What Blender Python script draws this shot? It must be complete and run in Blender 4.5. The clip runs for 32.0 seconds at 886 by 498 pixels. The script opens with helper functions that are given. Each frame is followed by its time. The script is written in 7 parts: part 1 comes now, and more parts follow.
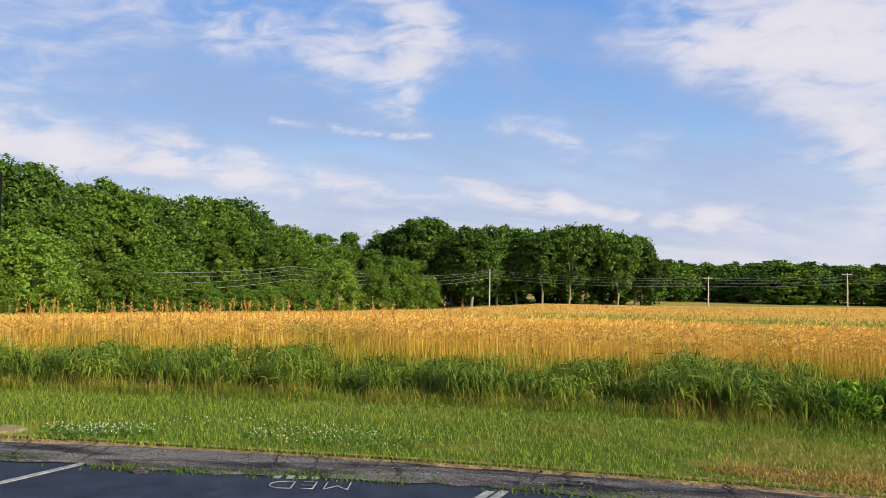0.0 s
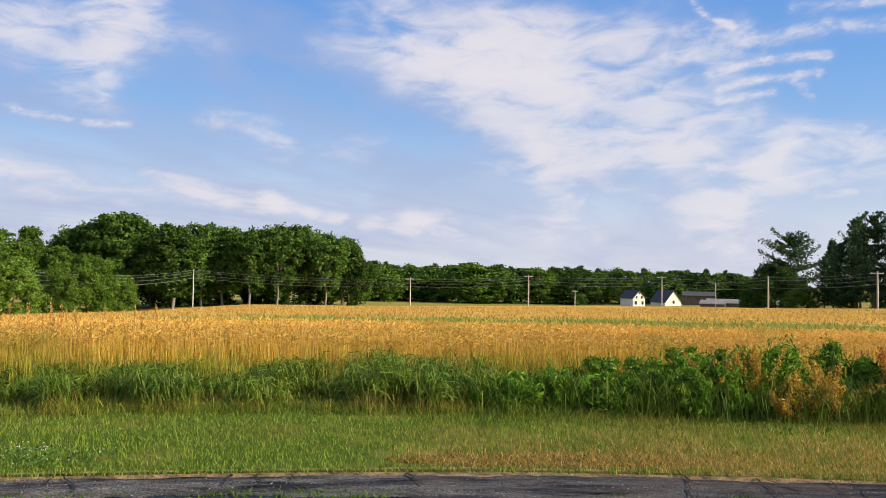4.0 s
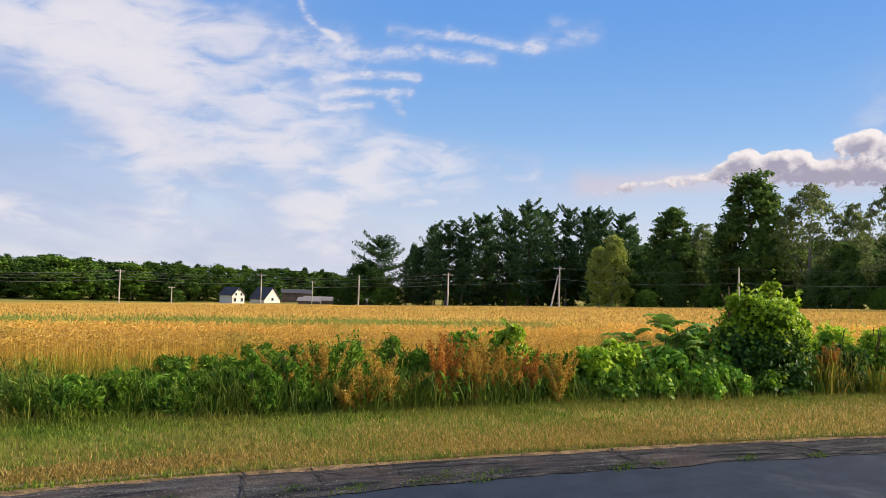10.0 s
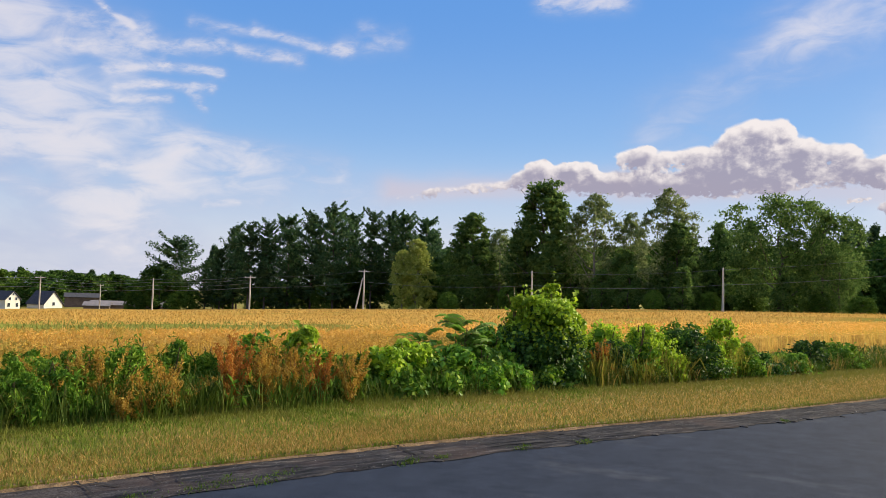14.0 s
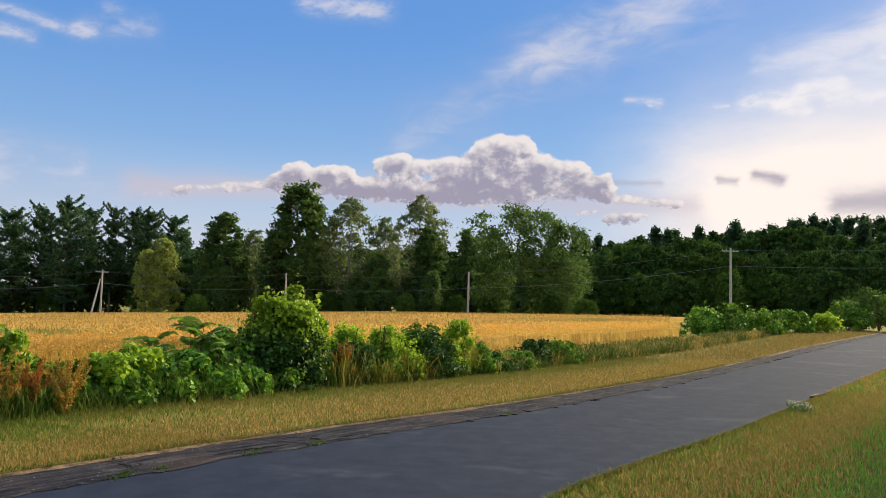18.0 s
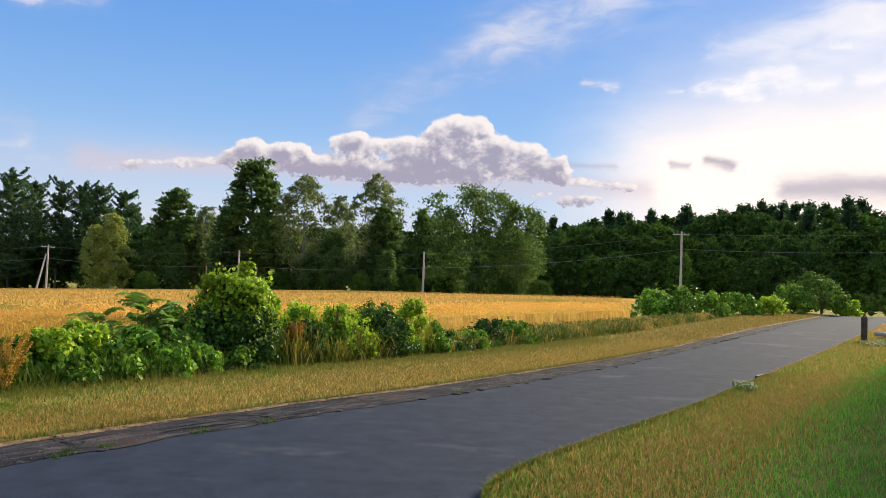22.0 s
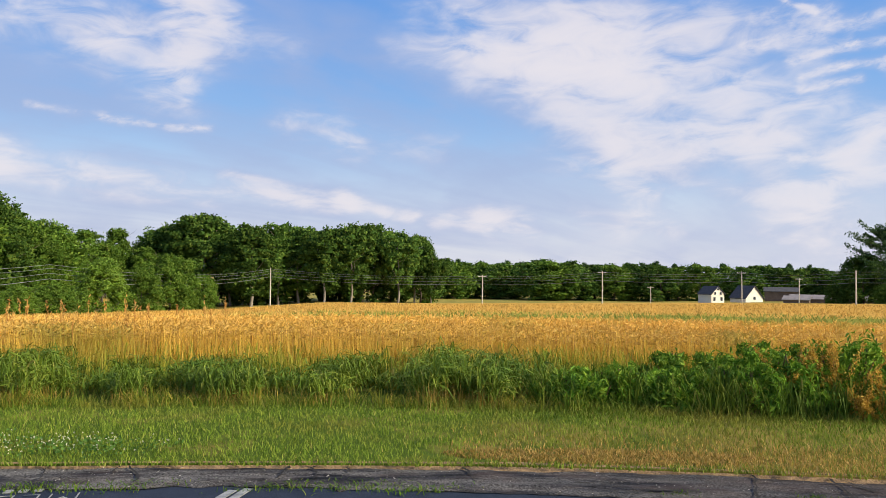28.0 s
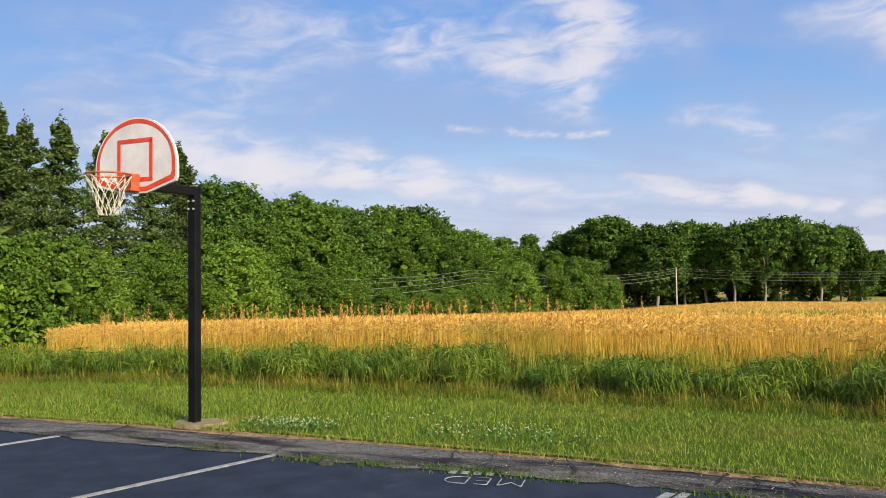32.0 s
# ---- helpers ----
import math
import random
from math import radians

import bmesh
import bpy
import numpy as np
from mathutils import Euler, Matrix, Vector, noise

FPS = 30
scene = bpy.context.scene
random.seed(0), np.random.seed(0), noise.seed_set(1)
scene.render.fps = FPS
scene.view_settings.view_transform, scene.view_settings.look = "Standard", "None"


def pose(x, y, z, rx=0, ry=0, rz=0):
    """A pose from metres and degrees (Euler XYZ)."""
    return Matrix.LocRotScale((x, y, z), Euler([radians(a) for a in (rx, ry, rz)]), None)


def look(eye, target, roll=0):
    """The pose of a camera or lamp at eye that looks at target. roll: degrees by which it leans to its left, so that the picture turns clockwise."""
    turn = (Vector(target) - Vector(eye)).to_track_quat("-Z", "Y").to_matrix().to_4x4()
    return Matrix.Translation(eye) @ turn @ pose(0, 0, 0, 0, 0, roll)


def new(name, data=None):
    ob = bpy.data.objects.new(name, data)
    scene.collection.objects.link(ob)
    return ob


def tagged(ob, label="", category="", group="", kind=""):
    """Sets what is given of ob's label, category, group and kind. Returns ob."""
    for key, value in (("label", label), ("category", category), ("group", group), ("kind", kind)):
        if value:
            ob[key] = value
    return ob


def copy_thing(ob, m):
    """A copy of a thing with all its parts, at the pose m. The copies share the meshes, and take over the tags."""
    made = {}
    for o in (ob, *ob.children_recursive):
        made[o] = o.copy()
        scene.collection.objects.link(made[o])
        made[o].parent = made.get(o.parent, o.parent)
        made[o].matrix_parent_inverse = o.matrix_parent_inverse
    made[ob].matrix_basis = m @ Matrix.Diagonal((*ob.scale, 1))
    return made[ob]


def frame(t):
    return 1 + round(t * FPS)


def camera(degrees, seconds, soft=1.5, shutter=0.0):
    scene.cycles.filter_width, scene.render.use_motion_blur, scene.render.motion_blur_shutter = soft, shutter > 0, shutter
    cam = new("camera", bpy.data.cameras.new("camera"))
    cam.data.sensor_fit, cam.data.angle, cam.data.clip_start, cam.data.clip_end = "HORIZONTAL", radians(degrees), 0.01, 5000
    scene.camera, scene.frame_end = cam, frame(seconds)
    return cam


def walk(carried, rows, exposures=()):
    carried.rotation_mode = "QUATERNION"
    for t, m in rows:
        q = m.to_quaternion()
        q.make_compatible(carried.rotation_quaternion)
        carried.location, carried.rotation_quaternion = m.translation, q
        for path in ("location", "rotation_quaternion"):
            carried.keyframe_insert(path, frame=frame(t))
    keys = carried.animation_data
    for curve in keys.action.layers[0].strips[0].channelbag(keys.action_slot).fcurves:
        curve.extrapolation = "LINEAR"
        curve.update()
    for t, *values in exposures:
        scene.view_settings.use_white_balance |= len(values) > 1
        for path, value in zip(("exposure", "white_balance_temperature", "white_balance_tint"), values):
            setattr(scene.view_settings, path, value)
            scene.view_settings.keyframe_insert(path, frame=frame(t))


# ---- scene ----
# ---------------------------------------------------------------- camera
cam = camera(58.5, 32.0, 0.8)
# seconds, eye, yaw, pitch, roll; the first view looks along +y
ROWS = [
    (0.0, 0.032, 0.033, 1.588, 0.01, 1.84, -0.88),
    (0.5, 0.040, 0.046, 1.589, -0.78, 1.93, -0.80),
    (1.0, 0.048, 0.050, 1.587, -2.09, 1.93, -0.95),
    (1.5, 0.053, 0.048, 1.585, -3.14, 1.99, -1.03),
    (2.0, 0.051, 0.032, 1.590, -5.18, 2.00, -1.13),
    (2.5, 0.063, -0.008, 1.593, -9.19, 2.05, -1.07),
    (3.0, 0.080, -0.045, 1.596, -13.29, 2.13, -1.08),
    (3.5, 0.111, -0.057, 1.605, -17.24, 2.17, -1.10),
    (4.0, 0.130, -0.065, 1.596, -20.84, 2.24, -1.12),
    (4.5, 0.152, -0.066, 1.588, -24.00, 2.26, -1.19),
    (6.5, 0.252, -0.079, 1.591, -32.57, 2.28, -1.22),
    (7.0, 0.273, -0.106, 1.590, -34.78, 2.31, -1.27),
    (7.5, 0.300, -0.142, 1.590, -37.72, 2.35, -1.51),
    (8.0, 0.340, -0.152, 1.593, -42.29, 2.49, -1.52),
    (8.5, 0.369, -0.159, 1.604, -46.17, 2.63, -1.59),
    (9.0, 0.384, -0.169, 1.603, -47.94, 2.65, -1.85),
    (9.5, 0.389, -0.184, 1.600, -48.37, 2.63, -2.03),
    (10.0, 0.394, -0.190, 1.604, -49.14, 2.81, -2.00),
    (10.5, 0.393, -0.209, 1.605, -49.89, 2.99, -1.91),
    (11.0, 0.401, -0.232, 1.601, -50.46, 3.03, -1.87),
    (11.5, 0.406, -0.245, 1.604, -51.34, 3.03, -1.89),
    (12.0, 0.402, -0.254, 1.597, -52.97, 3.03, -1.93),
    (12.5, 0.417, -0.274, 1.595, -54.64, 3.08, -2.05),
    (13.0, 0.434, -0.300, 1.596, -56.36, 3.14, -2.02),
    (13.5, 0.454, -0.333, 1.588, -59.42, 3.29, -2.01),
    (14.0, 0.443, -0.360, 1.586, -63.14, 3.48, -1.77),
    (14.5, 0.448, -0.392, 1.582, -66.56, 3.74, -1.54),
    (15.0, 0.454, -0.423, 1.572, -69.74, 4.14, -1.45),
    (15.5, 0.471, -0.456, 1.568, -72.49, 4.25, -1.45),
    (17.5, 0.519, -0.563, 1.579, -78.86, 4.11, -1.71),
    (18.0, 0.537, -0.570, 1.579, -80.67, 4.20, -1.69),
    (18.5, 0.554, -0.603, 1.582, -87.13, 4.40, -1.39),
    (19.0, 0.559, -0.632, 1.577, -91.39, 4.47, -1.13),
    (19.5, 0.563, -0.634, 1.566, -92.65, 4.39, -1.36),
    (20.0, 0.573, -0.605, 1.564, -92.71, 4.18, -1.64),
    (20.5, 0.568, -0.586, 1.562, -92.54, 4.04, -2.07),
    (21.0, 0.587, -0.582, 1.551, -91.83, 3.66, -2.23),
    (21.5, 0.605, -0.598, 1.551, -90.69, 3.33, -2.18),
    (22.0, 0.611, -0.575, 1.559, -83.92, 2.86, -2.28),
    (22.5, 0.620, -0.481, 1.580, -71.74, 2.36, -2.22),
    (23.0, 0.634, -0.432, 1.567, -63.42, 2.15, -2.17),
    (23.5, 0.663, -0.395, 1.546, -57.87, 2.00, -1.87),
    (24.0, 0.649, -0.332, 1.538, -52.68, 1.91, -1.80),
    (24.5, 0.602, -0.273, 1.539, -50.08, 1.88, -1.55),
    (25.0, 0.559, -0.236, 1.554, -45.83, 1.90, -1.22),
    (25.5, 0.508, -0.163, 1.561, -39.13, 1.94, -1.07),
    (26.0, 0.468, -0.125, 1.568, -34.43, 2.00, -0.90),
    (26.5, 0.427, -0.089, 1.574, -29.17, 2.14, -0.95),
    (28.5, 0.271, -0.031, 1.558, -11.74, 1.94, -0.71),
    (29.0, 0.260, -0.015, 1.563, -8.10, 1.96, -0.79),
    (29.5, 0.236, -0.013, 1.567, -4.84, 1.86, -0.63),
    (30.0, 0.216, -0.008, 1.570, -0.91, 1.84, -0.58),
    (30.5, 0.202, 0.030, 1.564, 3.28, 1.85, -0.10),
    (31.0, 0.175, 0.044, 1.562, 4.76, 1.83, 0.32),
    (31.5, 0.147, 0.076, 1.541, 9.14, 1.90, 0.71),
    (32.0, 0.134, 0.094, 1.538, 13.07, 1.98, 0.73),
]
K = 1.21  # metres for each unit of the camera fit, taking the hoop's rim as 3.05 m
# the clip's camera sets its own exposure: it closes a little towards the dark wood and opens beside the building
EXPOSURES = [(0.0, 0.54), (4.0, 0.52), (7.0, 0.5), (9.5, 0.54), (12.5, 0.54), (14.0, 0.5), (16.5, 0.42), (18.0, 0.4), (19.3, 0.46), (21.0, 0.58), (23.0, 0.57), (25.0, 0.55), (28.0, 0.54), (32.0, 0.56)]
walk(cam, [(t, pose(K * x, K * y, K * z, 90 + pitch, roll, yaw)) for t, x, y, z, yaw, pitch, roll in ROWS], EXPOSURES)

# ---------------------------------------------------------------- world, sun
SUN_AZ, SUN_EL = -127.0, 27.0


def heading(az, d=1.0):
    """The place d metres off in the direction az (degrees to the left of +y)."""
    return -math.sin(radians(az)) * d, math.cos(radians(az)) * d


world = bpy.data.worlds.new("sky")
scene.world = world
world.use_nodes = True
wt = world.node_tree
wt.nodes.clear()


class Num:
    """A value in the sky's node tree that can be added and multiplied."""

    def __init__(self, socket):
        self.s = socket

    @staticmethod
    def op(kind, *args):
        n = wt.nodes.new("ShaderNodeMath")
        n.operation = kind
        for i, a in enumerate(args):
            if isinstance(a, Num):
                wt.links.new(a.s, n.inputs[i])
            else:
                n.inputs[i].default_value = a
        return Num(n.outputs[0])

    def __add__(self, o):
        return Num.op("ADD", self, o)

    def __sub__(self, o):
        return Num.op("SUBTRACT", self, o)

    def __mul__(self, o):
        return Num.op("MULTIPLY", self, o)

    def __truediv__(self, o):
        return Num.op("DIVIDE", self, o)

    def clamp(self):
        n = wt.nodes.new("ShaderNodeClamp")
        wt.links.new(self.s, n.inputs[0])
        return Num(n.outputs[0])

    def step(self, a, b):
        n = wt.nodes.new("ShaderNodeMapRange")
        n.interpolation_type = "SMOOTHSTEP"
        wt.links.new(self.s, n.inputs[0])
        n.inputs[1].default_value, n.inputs[2].default_value = a, b
        return Num(n.outputs[0])


coord = wt.nodes.new("ShaderNodeTexCoord")
split = wt.nodes.new("ShaderNodeSeparateXYZ")
wt.links.new(coord.outputs["Generated"], split.inputs[0])
DX, DY, DZ = (Num(split.outputs[i]) for i in range(3))
AZ = Num.op("MULTIPLY", Num.op("ARCTAN2", DX * -1.0, DY), 180 / math.pi)
EL = Num.op("MULTIPLY", Num.op("ARCSINE", DZ), 180 / math.pi)


def vec(a, b, c=0.0):
    n = wt.nodes.new("ShaderNodeCombineXYZ")
    for i, v in enumerate((a, b, c)):
        if isinstance(v, Num):
            wt.links.new(v.s, n.inputs[i])
        else:
            n.inputs[i].default_value = v
    return n.outputs[0]


def sky_noise(v, scale, detail=5.0, rough=0.55, warp=0.0):
    n = wt.nodes.new("ShaderNodeTexNoise")
    wt.links.new(v, n.inputs["Vector"])
    n.inputs["Scale"].default_value, n.inputs["Detail"].default_value = scale, detail
    n.inputs["Roughness"].default_value, n.inputs["Distortion"].default_value = rough, warp
    return Num(n.outputs[0])


# cirrus lies on a high sheet: streaks run along one bearing of that sheet
lift = Num.op("MAXIMUM", DZ, 0.0) + 0.10
sheet_u, sheet_v = DX / lift, DY / lift
streak_a = sheet_u * 0.80 + sheet_v * 0.60
streak_b = sheet_v * 0.80 - sheet_u * 0.60
fibres = sky_noise(vec(streak_a * 0.36, streak_b * 1.2), 1.6, 4.0, 0.50, 0.5)
billow = sky_noise(vec(AZ * 0.09, EL * 0.20, 3.0), 1.0, 4.0, 0.52, 0.4)
fine = sky_noise(vec(AZ * 0.26 + EL * 0.13, EL * 0.66, 9.0), 1.0, 6.0, 0.57, 0.6)
bend_a = sky_noise(vec(AZ * 0.20, EL * 0.45, 5.0), 1.0, 4.0, 0.58) - 0.5
bend_e = sky_noise(vec(AZ * 0.16, EL * 0.45, 7.0), 1.0, 4.0, 0.60) - 0.5
AZ_W, EL_W = AZ + bend_a * 4.5, EL + bend_e * 2.0


def stroke(a0, e0, a1, e1, width, amount, a_=None, e_=None):
    """A soft brush of cloud between two directions."""
    la, le = a1 - a0, e1 - e0
    n2 = la * la + le * le
    a_, e_ = a_ or AZ_W, e_ or EL_W
    t = ((a_ - a0) * (la / n2) + (e_ - e0) * (le / n2)).clamp()
    da, de = a_ - a0 - t * la, e_ - e0 - t * le
    d2 = (da * da + de * de) * (-1.0 / (width * width))
    return Num.op("EXPONENT", d2) * amount


def brushed(rows, a_=None, e_=None):
    total_ = None
    for r in rows:
        s_ = stroke(*r, a_, e_)
        total_ = s_ if total_ is None else total_ + s_
    return total_


# bearing and elevation of both ends, half width, amount: soft sheets, then crisp bars and flecks
CIRRUS = [
    (35.4, 9.3, 29.5, 8.6, 1.39, 0.7), (29.5, 8.6, 25.9, 7.8, 1.31, 0.8), (25.9, 7.6, 19.3, 8.1, 1.39, 0.9), (19.3, 7.8, 14.4, 7.1, 1.23, 0.9), (14.3, 6.7, 1.1, 5.7, 1.15, 0.75), (-0.5, 6.5, -8.7, 4.9, 0.82, 0.9),
    (-8.7, 4.9, -13.8, 4.2, 0.66, 0.75), (-15.8, 4.2, -22, 3.5, 0.82, 0.7), (38.2, 13.1, 29.7, 13.5, 3.28, 0.5), (29.7, 14.2, 23, 12.9, 2.25, 0.35), (25.9, 17.8, 15.7, 16.8, 1.56, 0.8), (15.7, 16.8, 7.8, 15.1, 1.39, 0.85),
    (7.8, 14.9, 3.5, 12.9, 1.23, 0.85), (3, 20.4, 2.1, 17, 1.97, 1), (2.1, 17, 3.7, 12.9, 1.48, 0.85), (1.3, 16.9, -4.5, 15.9, 0.9, 0.6), (10.3, 18.2, 2.9, 18.5, 2.46, 0.7), (-4.6, 10.6, -8.2, 10.2, 0.98, 0.75),
    (-9.1, 9.4, -15.3, 9, 1.07, 0.6), (-11.8, 16.2, -20.2, 15.6, 0.9, 0.6), (-18.3, 17.9, -29.3, 15.4, 2.46, 0.75), (-20.2, 15.6, -29.3, 14.2, 1.64, 0.6), (-13.7, 18.6, -16.4, 19.2, 0.9, 0.6), (-22.8, 15.6, -35, 16.9, 1.84, 0.9),
    (-24.6, 13.7, -34.3, 13.6, 2.46, 0.85), (-17.9, 15.9, -26.3, 16.8, 1.84, 0.8), (-25.2, 9.5, -29.9, 9.8, 2.05, 0.8), (-28.1, 9, -29.9, 6.3, 1.39, 1), (-33.7, 10.3, -42.1, 10.4, 1.39, 0.85), (-32.2, 9.1, -38.5, 9.5, 0.98, 0.7),
    (-41, 6.3, -45, 9.3, 1.39, 0.85), (-45, 9.6, -48.3, 9.2, 1.07, 0.9), (-47.9, 8.7, -54.9, 8.8, 0.9, 0.75), (-41.8, 6.5, -50.8, 6.8, 0.98, 0.75), (-37.4, 6.7, -40.3, 3.2, 1.97, 0.65), (-18.5, 4.1, -21.7, 3.4, 0.98, 0.7),
    (-25.8, 3.5, -31.7, 3.6, 1.23, 0.65), (-54.1, 7.3, -58.1, 7.2, 1.07, 0.4), (-33.1, 6.5, -35, 6.2, 0.57, 0.4), (-78.3, 11.9, -87.5, 17.7, 1.56, 0.45), (-87.5, 17.7, -98.3, 21.6, 1.89, 0.5), (-90, 18.3, -102, 23.3, 1.64, 0.35),
    (-103.6, 17, -111.7, 18.1, 0.9, 0.8), (-111.7, 18.4, -120.1, 19.5, 1.31, 1), (-107.2, 15.5, -118.7, 16.4, 1.64, 0.35),
    (-35.1, 12.9, -40.7, 14.1, 0.90, 0.55), (-36.0, 11.8, -41.6, 12.0, 0.74, 0.5), (-28.6, 6.2, -31.6, 6.2, 0.90, 0.5), (-38.7, 4.0, -44.4, 3.0, 1.39, 0.45),
]
FINGERS = [
    (-39.5, 14.5, -43.1, 15.1, 0.37, 0.9), (-43.1, 15.1, -46.8, 15, 0.29, 0.9), (-40.1, 13.3, -42.4, 13.8, 0.33, 0.9), (-42.4, 13.8, -46.2, 14, 0.33, 0.9), (-44.9, 13.6, -45.6, 12.7, 0.33, 0.7), (-40, 12.4, -43.6, 12.8, 0.29, 0.8),
    (-36.6, 15.5, -46.4, 16.7, 0.61, 0.8), (-47.6, 16.5, -52.4, 16.2, 0.41, 0.9), (-38, 19.6, -39.3, 18.2, 0.25, 0.7), (-39.3, 18.2, -40.5, 17.3, 0.25, 0.7), (-37.3, 17.3, -41.4, 17.2, 0.74, 0.6), (-44.7, 18, -48.8, 17.8, 0.37, 0.5),
    (-48.8, 18.1, -55.5, 17, 0.41, 0.75), (-56.4, 18.8, -57.2, 18.8, 0.49, 0.35), (-39.7, 8.1, -43.8, 8.3, 0.29, 0.5), (-46.1, 5.9, -48, 6, 0.29, 0.6), (12.5, 10.6, 7.7, 10.3, 0.29, 0.6), (7.7, 10.2, 1.1, 9.9, 0.29, 0.8),
    (-101.4, 14.5, -104.8, 14.5, 0.49, 0.9), (-103.2, 14, -105.2, 13.6, 0.41, 0.9), (-105.2, 14.9, -107.2, 15.2, 0.49, 0.9), (-106.8, 14.3, -109.8, 14.3, 0.45, 0.9), (-93.4, 14.9, -95.7, 14.7, 0.29, 0.8), (-94.9, 14.3, -95.5, 14.2, 0.2, 0.7),
    (-111.5, 14.4, -113.1, 14.5, 0.45, 0.9), (-113.3, 13.4, -115.4, 13.6, 0.37, 0.8), (-115.6, 14.9, -118.7, 15, 0.9, 0.9), (-116.6, 13.9, -118.6, 13.9, 0.57, 0.8), (-113.1, 15.5, -115.3, 15.5, 0.29, 0.6), (-109.8, 16.5, -110.8, 16.4, 0.16, 0.5),
    (-99.4, 14.1, -100.2, 14.2, 0.16, 0.5), (-55.2, 17.4, -59.3, 18.1, 0.74, 0.5), (-69.8, 21, -75.9, 20.7, 0.66, 0.8),
]
CUMULUS = [
    (-59.6, 7.1, -62.4, 7.5, 0.37, 0.36), (-61.8, 7.5, -69.4, 8.6, 0.50, 0.46), (-69.3, 9.5, -70.5, 9.8, 0.45, 1), (-68.5, 8.8, -71.9, 9.3, 0.53, 0.9), (-71.9, 9.4, -73.4, 9.6, 0.49, 0.9), (-73.5, 8.4, -82.1, 8.3, 0.74, 0.9),
    (-75.7, 10.1, -77.2, 10.4, 0.61, 1), (-77.2, 10, -80.8, 10.2, 0.7, 1), (-80.8, 9.3, -82.8, 9.1, 0.66, 0.9), (-83.2, 11.5, -84.4, 11.9, 0.74, 1.05), (-85.2, 11.6, -86.2, 11.8, 0.82, 1.1), (-82.4, 10.3, -87.3, 10.3, 0.98, 1.1),
    (-87.7, 10.1, -90.2, 10.2, 0.66, 1), (-83.2, 9, -91.9, 8.6, 0.9, 1), (-90.6, 9.4, -91.9, 9.2, 0.57, 0.8), (-91.9, 8.2, -97.2, 7.6, 0.33, 0.9), (-92.3, 6.5, -94.8, 6.7, 0.49, 0.85), (-89.9, 7, -91.5, 7.1, 0.16, 0.6),
    (-65, 7.9, -74, 8.2, 0.45, 0.30), (-72, 8.5, -86, 8.0, 0.75, 0.75),
]
SCRAPS = [
    (-99.7, 9.2, -101.1, 9.1, 0.25, 0.6), (-102.3, 9.5, -103.9, 9, 0.29, 0.8), (-92.3, 9.2, -96, 9.1, 0.25, 0.4),
]

wide_rows = [(a0, e0, a1, e1, w * (1.12 if k < 8 else 1.35), amt * (1.6 if k < 8 else 1.0)) for k, (a0, e0, a1, e1, w, amt) in enumerate(CIRRUS)]
grain_ = fine * 1.1 + fibres * 0.9 + billow * 0.5 - 1.25
soft_c = Num.op("MAXIMUM", brushed(wide_rows) * (grain_ * 1.9 + 0.72), 0.0)
near_a, near_e = AZ + bend_a * 2.2, EL + bend_e * 1.3
wisp_rows = [(a0, e0, a1, e1, w * 1.0, amt * 0.95) for a0, e0, a1, e1, w, amt in FINGERS]
ripple = sky_noise(vec(AZ * 0.8 + EL * 0.5, EL * 1.6, 2.0), 1.0, 5.0, 0.60, 0.4)
crisp_c = Num.op("MAXIMUM", brushed(wisp_rows, near_a, near_e) * ((ripple - 0.5) * 3.4 + (fine - 0.5) * 2.0 + 1.0), 0.0)
# thin grey-blue veil round the sheets, and white broken cloud added out of view as fill light
veil = (AZ.step(-48.0, -26.0)) * ((billow * 0.7 + fibres * 0.5).step(0.42, 0.76))
unseen_fill = Num.op("MAXIMUM", Num.op("MAXIMUM", EL.step(23.0, 36.0), AZ.step(44.0, 62.0)), AZ.step(-132.0, -150.0))
broken = unseen_fill * (fibres.step(0.34, 0.62)) * 0.85
cloud_c = soft_c + broken + crisp_c * 0.9
cirrus = Num(Num.op("EXPONENT", cloud_c * -1.15).s) * -1.0 + 1.0


def heap(a_shift, e_shift):
    """Density of the heaped cloud and its billows, seen a little way off towards the light."""
    a_, e_ = AZ + a_shift, EL + e_shift
    puffs = sky_noise(vec(a_ * 0.85, e_ * 1.05, 1.0), 1.0, 1.0, 0.5, 0.2)
    curls = sky_noise(vec(a_ * 2.0, e_ * 2.5, 4.0), 1.0, 4.0, 0.55, 0.3)
    knobs = (puffs - 0.5) * 1.0 + (curls - 0.5) * 1.1
    return brushed(CUMULUS, a_ + (puffs - 0.5) * 1.6, e_ + (curls - 0.5) * 0.8), knobs


# low bank of cumulus, lit from behind on its upper rim
(mass_a, knob_a), (mass_b, knob_b) = heap(0.0, 0.0), heap(-0.30, 0.45)
cumulus = (mass_a + knob_a * ((mass_a * 1.8).clamp())).step(0.34, 0.70)
shade = (mass_b * 0.62 - (knob_a - knob_b) * 0.75 + knob_b * 0.35 + (EL - 10.0) * -0.11).step(-0.05, 1.10)
haze = EL.step(12.0, 0.0) * 0.80
glow = stroke(-126, 9.0, -100, 8.0, 5.0, 0.85) + stroke(-124, 9.5, -108, 8.5, 9.5, 0.40)
low_bar = stroke(-107, 7.5, -126, 7.3, 0.8, 0.75) + brushed(SCRAPS, near_a, near_e)


